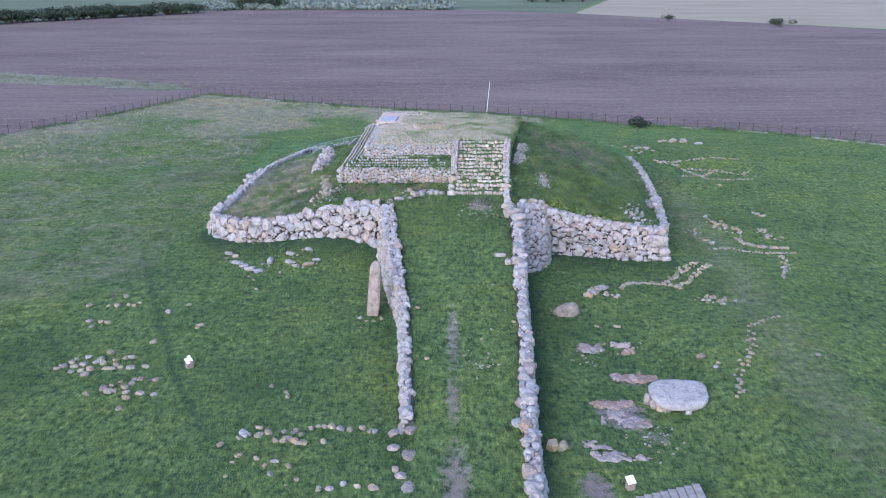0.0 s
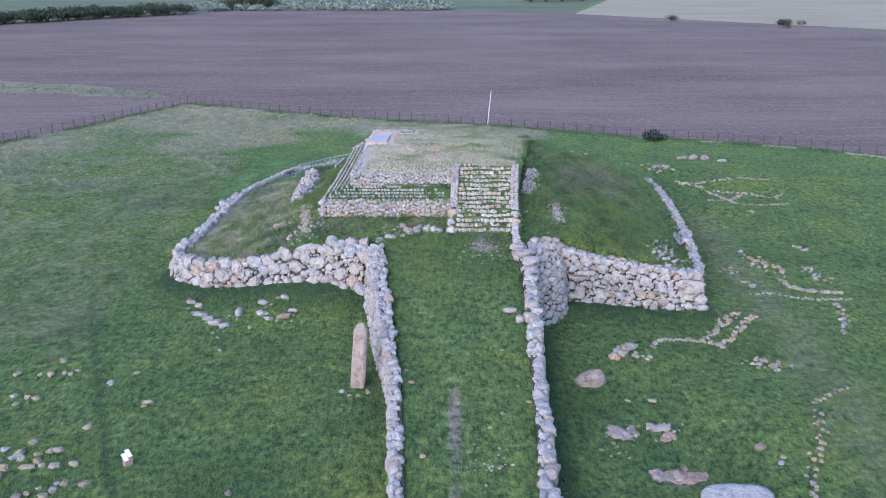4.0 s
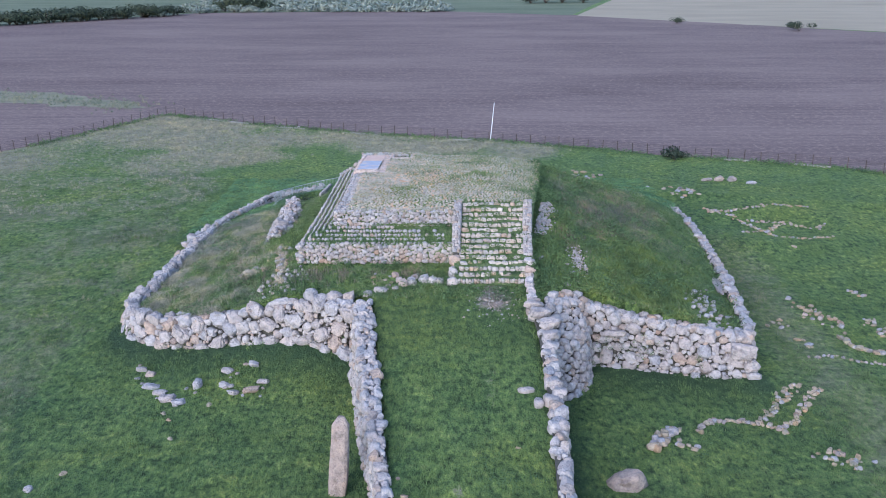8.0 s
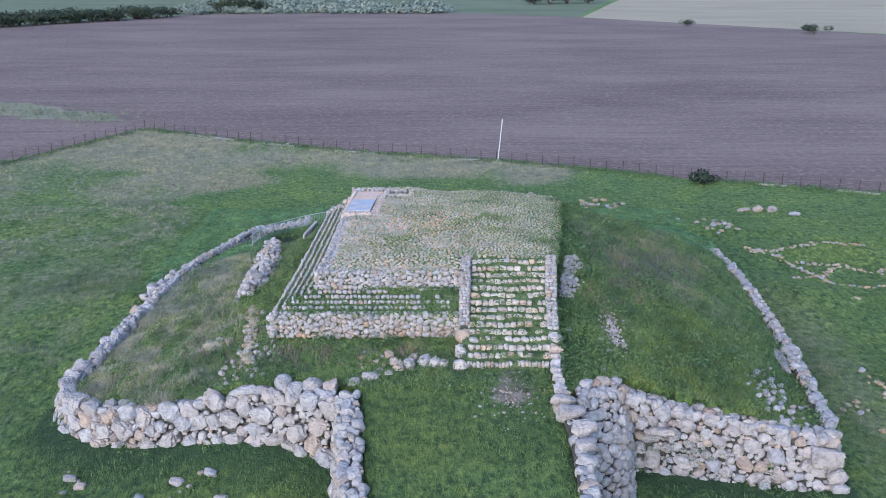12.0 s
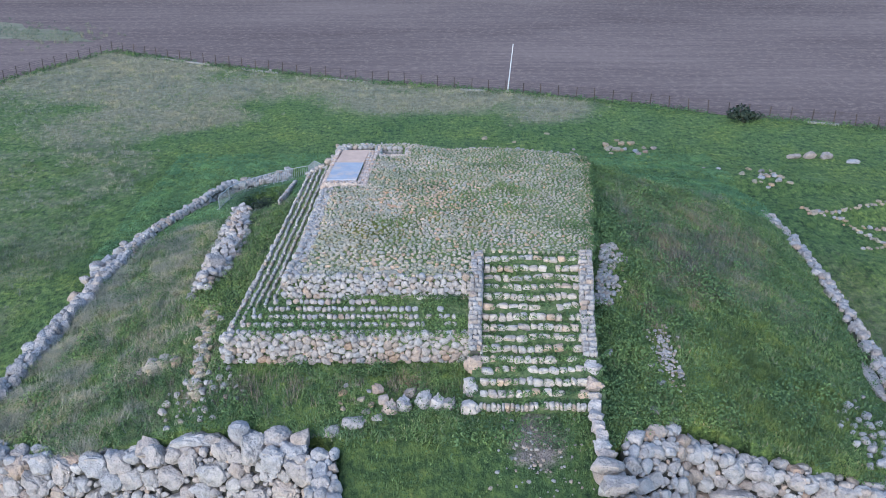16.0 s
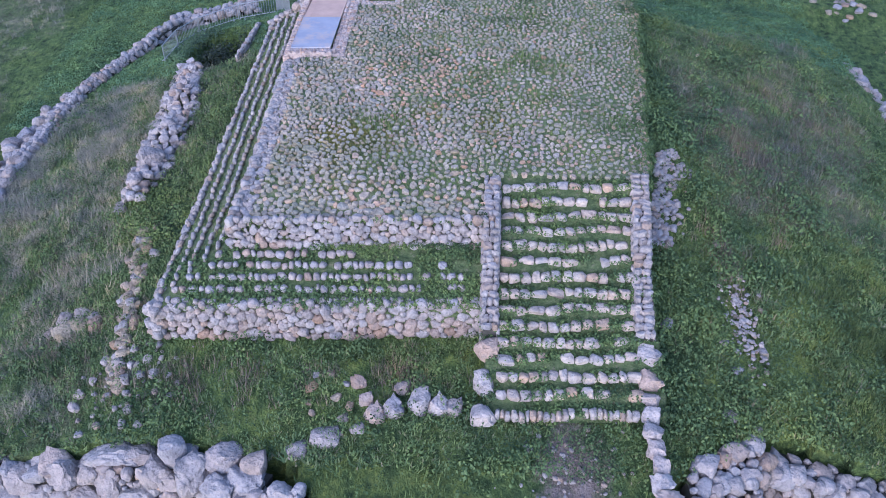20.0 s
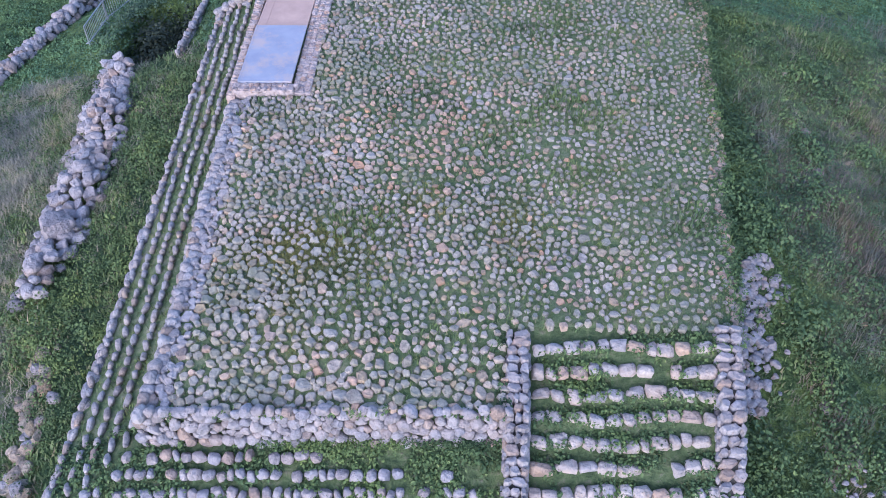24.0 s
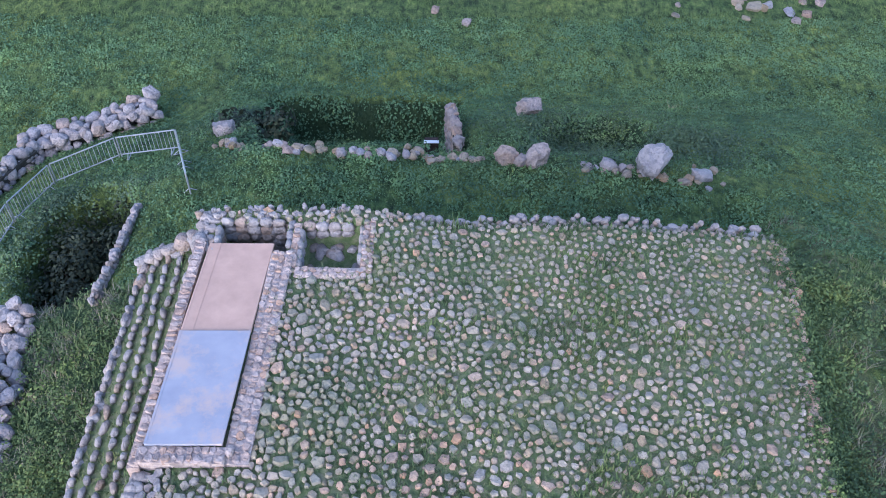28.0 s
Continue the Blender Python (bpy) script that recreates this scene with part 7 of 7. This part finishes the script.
stamp("rear_grass", sow(76000, -24, 24, 104, 127, lambda x, y, r: 0.95 * meadow(x, y, 0.75 * r) if rear(x, y) and not (in_front(x, y) and y < 106) else 0), [leaves(6, 0.27, 0.14, 0.12, 60 + i) for i in range(6)], CLOVER, "leafy short grass behind the platform", "grass")
nettles = []
for cx, cy, rx, ry, n in ((5.0, 115.0, 2.2, 2.2, 420), (8.6, 113.6, 2.4, 1.4, 260), (-8.0, 116.5, 1.6, 1.2, 160), (-14.6, 109.4, 1.0, 2.6, 120), (-13.2, 111.6, 2.0, 0.8, 110), (-12.9, 107.2, 1.6, 0.7, 60)):
    for k in range(n):
        x, y = float(vrng.normal(cx, rx * 0.6)), float(vrng.normal(cy, ry * 0.6))
        nettles.append((x, y, land(x, y), 1.0))
stamp("nettles", nettles, [leaves(24, 0.4, 0.4, 0.1, 180 + i) for i in range(4)], NETTLE, "bluish dark nettle patches behind the platform", "weeds")


def weedy(x, y, r):
    if not open_ground(x, y):
        return 0
    if 6.6 < x < 8.8 and 87.4 < y < 92.0 or math.hypot((x - 9.75) / 0.8, (y - 84.2) / 1.8) < 1:
        return 0
    b, d, l = cover(x, y)
    n = noise.noise((x * 0.3, y * 0.3, 8.0)) + 0.5 * noise.noise((x * 1.1, y * 1.1, 2.0))
    p = 0.10 + 0.4 * l + 0.5 * max(0, n) - 0.4 * b
    if in_front(x, y):
        p += 0.16 + (0.3 if x > 5 and y < 97 else 0) + (0.15 if y < 84 else 0) + (0.5 if 6.8 < x < 11.5 and 78 < y < 93 else 0)
    if on_ramp(x, y):
        p += 0.1
    return (0.7 + 0.6 * max(0, n) + 0.25 * l + (0.5 * r if in_front(x, y) else 0)) if r < p else 0


stamp("broadleaf_weeds", sow(54000, -31, 38, 38, 122, weedy), WEED, DARK_WEED, "dark green broadleaf weeds in thick clumps", "weeds")


def tangle(x, y, r):
    if not open_ground(x, y) or not in_front(x, y):
        return 0
    if 6.6 < x < 9.0 and 87 < y < 92.2 or math.hypot((x - 9.75) / 0.8, (y - 84.2) / 1.8) < 1:
        return 0
    n = noise.noise((x * 0.5, y * 0.5, 31.0)) + 0.5 * noise.noise((x * 1.3, y * 1.3, 9.0))
    p = 0.25 + 0.7 * n
    if x > 6.5:
        p += 0.55 * (1 - sm(8.5, 14, x)) * (1 - sm(92, 100, y)) - 0.15
    elif y < 84:
        p += 0.1
    else:
        p += 0.12 * sm(-16, -12, x) + 0.35 * sm(-13.2, -12, x) * sm(86, 90, y)
    return 0.75 + 0.6 * max(0, n) + (0.25 if x > 6.5 else 0) if r < p else 0


stamp("tall_weeds", sow(15000, -22, 21, 77, 105, tangle), [leaves(34, 0.42, 0.58, 0.1, 140 + i) for i in range(6)], DARK_WEED, "tangled tall leafy weeds on the mound", "weeds")


def dry_spot(x, y, r):
    if not open_ground(x, y):
        return 0
    b, d, l = cover(x, y)
    n = noise.noise((x * 0.35, y * 0.35, 12.0))
    return (0.75 + 0.5 * n) if r < (d - 0.18) * (0.9 + 1.6 * n) else 0


stamp("dry_grass", sow(26000, -31, 26, 82, 112, dry_spot), TALL, DRY, "tall dry straw-coloured grass tufts", "grass")
stamp("far_dry_grass", sow(75000, -82, 40, 112, 171, lambda x, y, r: (0.8 if dry_spot(x, y, r) else 0)), TALL, PALE_GRASS, "pale dry grass on the outer meadow", "grass")

feather = []
for i in range(330):
    y = float(vrng.uniform(80.5, 104))
    off = abs(float(vrng.normal(0, 1.0))) if i % 3 else float(vrng.uniform(0.6, 7.5))
    x = table(LEFT, y) + 0.75 + off + (0.8 if y < 86 else 0)
    clump = noise.noise((x * 0.45, y * 0.45, 21.0))
    if core_z(x, y) is None and in_front(x, y) and x < -11.5 and clump > -0.02:
        for k in range(3):
            px, py = x + float(vrng.normal(0, 0.22)), y + float(vrng.normal(0, 0.22))
            feather.append((px, py, land(px, py), 0.85 + 0.7 * clump))
for i in range(22):
    x, y = float(vrng.normal(13.0, 2.0)), float(vrng.uniform(89, 99))
    if core_z(x, y) is None and x > 9.5:
        feather.append((x, y, land(x, y), 0.8))
stamp("feather_grass", feather, [blades(90, 0.5, 0.3, 0.02, 1.7, 120 + i) for i in range(5)], FEATHER, "soft pale clumps of tall dead grass", "grass", 0.6, 1.3)
haze = []
for i in range(8200):
    y = float(vrng.uniform(80.5, 106))
    x = table(LEFT, y) + 0.6 + abs(float(vrng.normal(0, 4.5)))
    if core_z(x, y) is None and in_front(x, y) and x < -9.5 and noise.noise((x * 0.5, y * 0.5, 61.0)) + 0.5 * noise.noise((x * 1.4, y * 1.4, 2.0)) > -0.05:
        haze.append((x, y, land(x, y), 1.0))
stamp("dead_grass", haze, [blades(16, 0.3, 0.22, 0.022, 1.5, 270 + i) for i in range(5)], FEATHER, "fine pale dead grass through the green of the mound", "grass", 0.6, 1.3)


stems = []
for cx, cy, rx, ry, n in ((-13.5, 84.5, 2.5, 1.8, 90), (-9.0, 82.2, 3.0, 0.9, 150), (-16.5, 90.0, 2.0, 5.0, 60), (12.0, 92.5, 1.8, 3.2, 420), (15.5, 97.0, 2.5, 4.0, 300), (9.8, 87.0, 0.8, 1.6, 90), (-2.0, 82.2, 2.0, 0.6, 80)):
    for k in range(n):
        x, y = float(vrng.normal(cx, rx * 0.6)), float(vrng.normal(cy, ry * 0.6))
        if in_front(x, y) and core_z(x, y) is None and noise.noise((x * 0.8, y * 0.8, 44.0)) > -0.1:
            stems.append((x, y, land(x, y), 1.0))
stamp("dead_stems", stems, [blades(14, 0.2, 0.4, 0.02, 0.5, 250 + i) for i in range(5)], DEAD_STEM, "thin brown dead weed stems on the mound", "weeds", 0.6, 1.3)


def on_core(n):
    out = []
    X, Y = vrng.uniform(-10.2, 9.2, n), vrng.uniform(80.4, 105.4, n)
    for x, y in zip(X.tolist(), Y.tolist()):
        z = core_z(x, y)
        if z is None or PANEL[0] < x < PANEL[1] + 0.1 and PANEL[2] < y < PANEL[3] + 0.9:
            continue
        if any(a < x < b and c < y < d for a, b, c, d, _ in PITS):
            continue
        w = noise.noise((x * 0.45, y * 0.45, 7.0))
        k = 0.8 + 0.9 * max(0, w)
        if y < 86.2 and x < 1 or y < 88.4 and x > 0.7:
            k = 1.25
            if noise.noise((x * 0.9, y * 0.9, 3.0)) < -0.15:
                continue
        elif fitted(x, y) < 0.45 and vrng.uniform() < 0.5:
            k *= 1.35
        elif vrng.uniform() < 0.35:
            continue
        out.append((x, y, z, k))
    return out


stamp("platform_grass", [p for p in on_core(27000) if not (p[1] < 86.2 and p[0] < 1 or p[1] < 88.3 and p[0] > 0.8)], [blades(7, 0.12, 0.085, 0.035, 1.1, 70 + i) for i in range(4)], MOUND_GRASS, "short weeds growing between the platform's stones", "grass")
stamp("step_weeds", [p for p in on_core(70000) if (p[1] < 86.3 and p[0] < 1) or (p[1] < 88.3 and p[0] > 0.8)], [leaves(6, 0.13, 0.12, 0.07, 80 + i) for i in range(4)], DARK_WEED, "low weeds on the steps and sloping courses", "weeds")
olive = []
for cx, cy, rx, ry, n in ((-4.2, 91.0, 1.7, 1.0, 2600), (-4.9, 89.3, 1.2, 0.6, 500), (1.4, 91.9, 0.9, 1.0, 500), (-1.2, 92.6, 1.0, 0.8, 300), (3.5, 101.5, 2.0, 1.4, 300), (-3.6, 88.0, 2.0, 0.5, 250)):
    for k in range(n):
        x, y = float(vrng.normal(cx, rx * 0.6)), float(vrng.normal(cy, ry * 0.6))
        if core_z(x, y) is not None and y > 86.5 and x > top_left(y) + 0.8:
            olive.append((x, y, core_z(x, y), 0.9))
stamp("moss_tufts", olive, [blades(7, 0.1, 0.06, 0.04, 1.6, 170 + i) for i in range(4)], OLIVE, "olive mossy tufts among the cobbles", "weeds")
lime = []
for i in range(3200):
    x, y = float(vrng.normal(15.2, 2.0)), float(vrng.normal(83.6, 2.8))
    if x > 11.6 and in_front(x, y) and noise.noise((x * 0.5, y * 0.5, 17.0)) > -0.12:
        lime.append((x, y, land(x, y), 1.0))
stamp("lime_grass", lime, [blades(9, 0.2, 0.2, 0.04, 0.9, 210 + i) for i in range(4)], LIME_GRASS, "fresh yellow-green grass on the mound's shoulder", "grass")
chinks = []
for cx, cy, cz, rx, n in ((12.2, 78.05, 1.9, 0.9, 26), (13.6, 77.7, 1.6, 0.6, 16), (10.9, 78.2, 1.5, 0.4, 12), (16.6, 77.0, 1.2, 0.4, 8), (9.9, 78.4, 0.5, 0.4, 14), (-6.6, 77.9, 1.6, 0.5, 16), (-9.0, 78.4, 1.7, 0.8, 14)):
    for i in range(n):
        dx, dz = float(vrng.normal(0, rx)), float(vrng.normal(0, 0.35))
        chinks.append((cx + dx, cy - 0.28 * dx * (1 if cx > 0 else 0.6) + 0.16 * dz - 0.15, cz + dz, 0.7))
stamp("wall_weeds", chinks, [leaves(14, 0.22, 0.3, 0.1, 230 + i) for i in range(4)], DARK_WEED, "dark weeds rooted between the wall's stones", "weeds")
fringe = []
for i in range(700):
    y = float(vrng.uniform(89.5, 105.4))
    x = top_right(y) + 0.3 + abs(float(vrng.normal(0.0, 0.55)))
    fringe.append((x, y, land(x, y), 1.15 + 0.6 * noise.noise((x * 0.7, y * 0.7, 3.0))))
for i in range(900):
    y = float(vrng.uniform(88.5, 105))
    x = top_right(y) + float(vrng.normal(0.15, 0.3))
    fringe.append((x, y, max(land(x, y), (core_z(x, y) or 0)) - 0.02, 0.9))
for i in range(260):
    x = float(vrng.uniform(-4.5, 0.6))
    fringe.append((x, float(vrng.normal(85.85, 0.12)), 7.92, 0.7))
stamp("edge_weeds", fringe, WEED, DARK_WEED, "leafy weeds along the platform's edge", "weeds")


hem = []
for rows in (FENCE_ACROSS, FENCE_BACK):
    ln = Line(rows)
    for k in range(int(ln.length * 9)):
        p = ln.at(float(vrng.uniform(0, ln.length)))
        if noise.noise((p[0] * 0.15, p[1] * 0.15, 2.0)) > -0.25:
            x, y = p[0] + float(vrng.normal(0, 0.35)), p[1] + float(vrng.normal(-0.1, 0.4))
            hem.append((x, y, land(x, y), 2.1))
strip = []
sl = Line(((-52, 181), (-75, 190.5), (-98, 197), (-180, 223)))
for k in range(1600):
    p = sl.at(float(vrng.uniform(0, sl.length)))
    strip.append((p[0] + float(vrng.normal(0, 2)), p[1] + float(vrng.normal(0, 3.2)), 1.36, 1.3))
stamp("strip_grass", strip, TALL, DRY, "tall pale grass on the strip between plots", "grass")
stamp("fence_weeds", hem, WEED, DARK_WEED, "green weeds along the foot of the fence", "weeds")


# shrubs and trees
def shrub(name, x, y, z, w, h, mat, label, seed, leaf=0.2, n=500, trunk=0.12, category="shrub"):
    e = thing(name, (x, y, z), label, category, "far scrub" if y > 250 else "")
    r = np.random.default_rng(seed)
    bm = bmesh.new()
    limbs = 5
    for i in range(limbs):
        a = i * 6.283 / limbs + r.uniform(-0.4, 0.4)
        p0 = Vector((0, 0, -0.1))
        p1 = Vector((math.cos(a) * w * 0.14, math.sin(a) * w * 0.14, h * 0.35))
        p2 = Vector((math.cos(a) * w * 0.32, math.sin(a) * w * 0.32, h * 0.7))
        for q0, q1, r0, r1 in ((p0, p1, trunk, trunk * 0.7), (p1, p2, trunk * 0.7, trunk * 0.25)):
            d = q1 - q0
            bmesh.ops.create_cone(bm, cap_ends=True, segments=5, radius1=r0, radius2=r1, depth=d.length, matrix=Matrix.Translation((q0 + q1) / 2) @ d.to_track_quat("Z", "Y").to_matrix().to_4x4())
    ob = bm_object("trunk", bm, BARK)
    ob.parent = e
    v = []
    lobes = [(Vector((r.normal(0, 0.24) * w, r.normal(0, 0.24) * w, h * r.uniform(0.4, 0.75))), r.uniform(0.2, 0.36)) for _ in range(9)]
    for _ in range(n):
        c, s = lobes[r.integers(0, len(lobes))]
        d = Vector((r.normal(), r.normal(), r.normal())).normalized()
        p = c + Vector((d.x * s * w, d.y * s * w, d.z * s * h)) * r.uniform(0.75, 1.05)
        p.z = max(p.z, 0.05 * h)
        nrm = (d + Vector((r.normal(0, 0.4), r.normal(0, 0.4), 0.3 + r.normal(0, 0.3)))).normalized()
        t = Matrix.Rotation(r.uniform(0, 6.283), 3, nrm) @ nrm.orthogonal().normalized()
        b = nrm.cross(t)
        k = leaf * r.uniform(0.6, 1.3)
        v += [p - t * k, p + b * k * 0.6, p + t * k, p - b * k * 0.6]
    me = bpy.data.meshes.new("crown")
    me.from_pydata([tuple(q) for q in v], [], [(4 * i, 4 * i + 1, 4 * i + 2, 4 * i + 3) for i in range(len(v) // 4)])
    me.materials.append(mat)
    ob = new("crown", me)
    ob.parent = e
    return e


shrub("bush", 30.6, 137.2, 1.3, 2.5, 1.5, SCRUB, "dark round bush by the wire fence", 1, 0.16, 900)
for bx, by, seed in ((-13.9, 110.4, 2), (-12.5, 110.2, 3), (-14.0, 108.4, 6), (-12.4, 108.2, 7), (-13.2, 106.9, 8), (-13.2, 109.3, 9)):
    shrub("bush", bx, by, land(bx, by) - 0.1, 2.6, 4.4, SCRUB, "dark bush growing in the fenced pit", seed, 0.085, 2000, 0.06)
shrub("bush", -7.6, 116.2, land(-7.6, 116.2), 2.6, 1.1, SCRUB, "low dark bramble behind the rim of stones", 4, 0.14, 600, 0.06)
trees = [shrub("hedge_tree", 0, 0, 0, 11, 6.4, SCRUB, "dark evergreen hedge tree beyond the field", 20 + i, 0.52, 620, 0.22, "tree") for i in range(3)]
silvers = [shrub("silver_shrub", 0, 0, 0, 6, 3.2, SILVER, "silvery grey shrub at the far field edge", 30 + i, 0.42, 300, 0.15) for i in range(3)]
srng = random.Random(9)


def plant(protos, used, x, y, s):
    k = used % len(protos)
    m = Matrix.Translation((x, y, 1.3)) @ Matrix.Rotation(srng.uniform(0, 6.28), 4, "Z")
    if used < len(protos):
        ob = protos[k]
        ob.matrix_basis = m
    else:
        ob = copy_thing(protos[k], m)
    ob.scale = (s, s, s * srng.uniform(0.85, 1.15))


count = 0
hedge = Line(((-215, 330), (-174, 362), (-160, 384), (-143, 402), (-121, 431)))
for i in range(58):
    p = hedge.at(hedge.length * i / 57)
    plant(trees, count, p[0] + srng.uniform(-3, 3), p[1] + srng.uniform(2, 8), srng.uniform(0.62, 0.9))
    count += 1
for x, y, s in ((-103, 470, 1.0), (-96, 472, 1.2), (-88, 474, 0.9), (53, 545, 1.2), (62, 548, 1.4), (72, 552, 1.4), (84, 552, 1.2), (128.5, 347, 0.6), (95, 386, 0.45), (-8, 470, 0.45), (-2, 470, 0.4)):
    plant(trees, count, x, y, s)
    count += 1
count = 0
edge_line = Line(((-150, 396), (-122, 430), (-108, 458), (-60, 464), (-8, 464)))
for i in range(26):
    p = edge_line.at(edge_line.length * i / 25)
    plant(silvers, count, p[0] + srng.uniform(-3, 3), p[1] + srng.uniform(0, 4), srng.uniform(0.6, 1.1))
    count += 1
scrub = []
for i in range(330):
    x = srng.uniform(-125, 8)
    d = srng.uniform(0, 1) ** 1.3 * (120 - 60 * sm(-115, 0, x))
    scrub.append((x - 0.12 * d, 462 + d, 1.3, srng.uniform(0.7, 1.4)))
stamp("silver_scrub", scrub, [leaves(70, 3.2, 2.8, 1.1, 90 + i) for i in range(4)], SILVER, "silvery grey scrub covering distant rough land", "scrub")
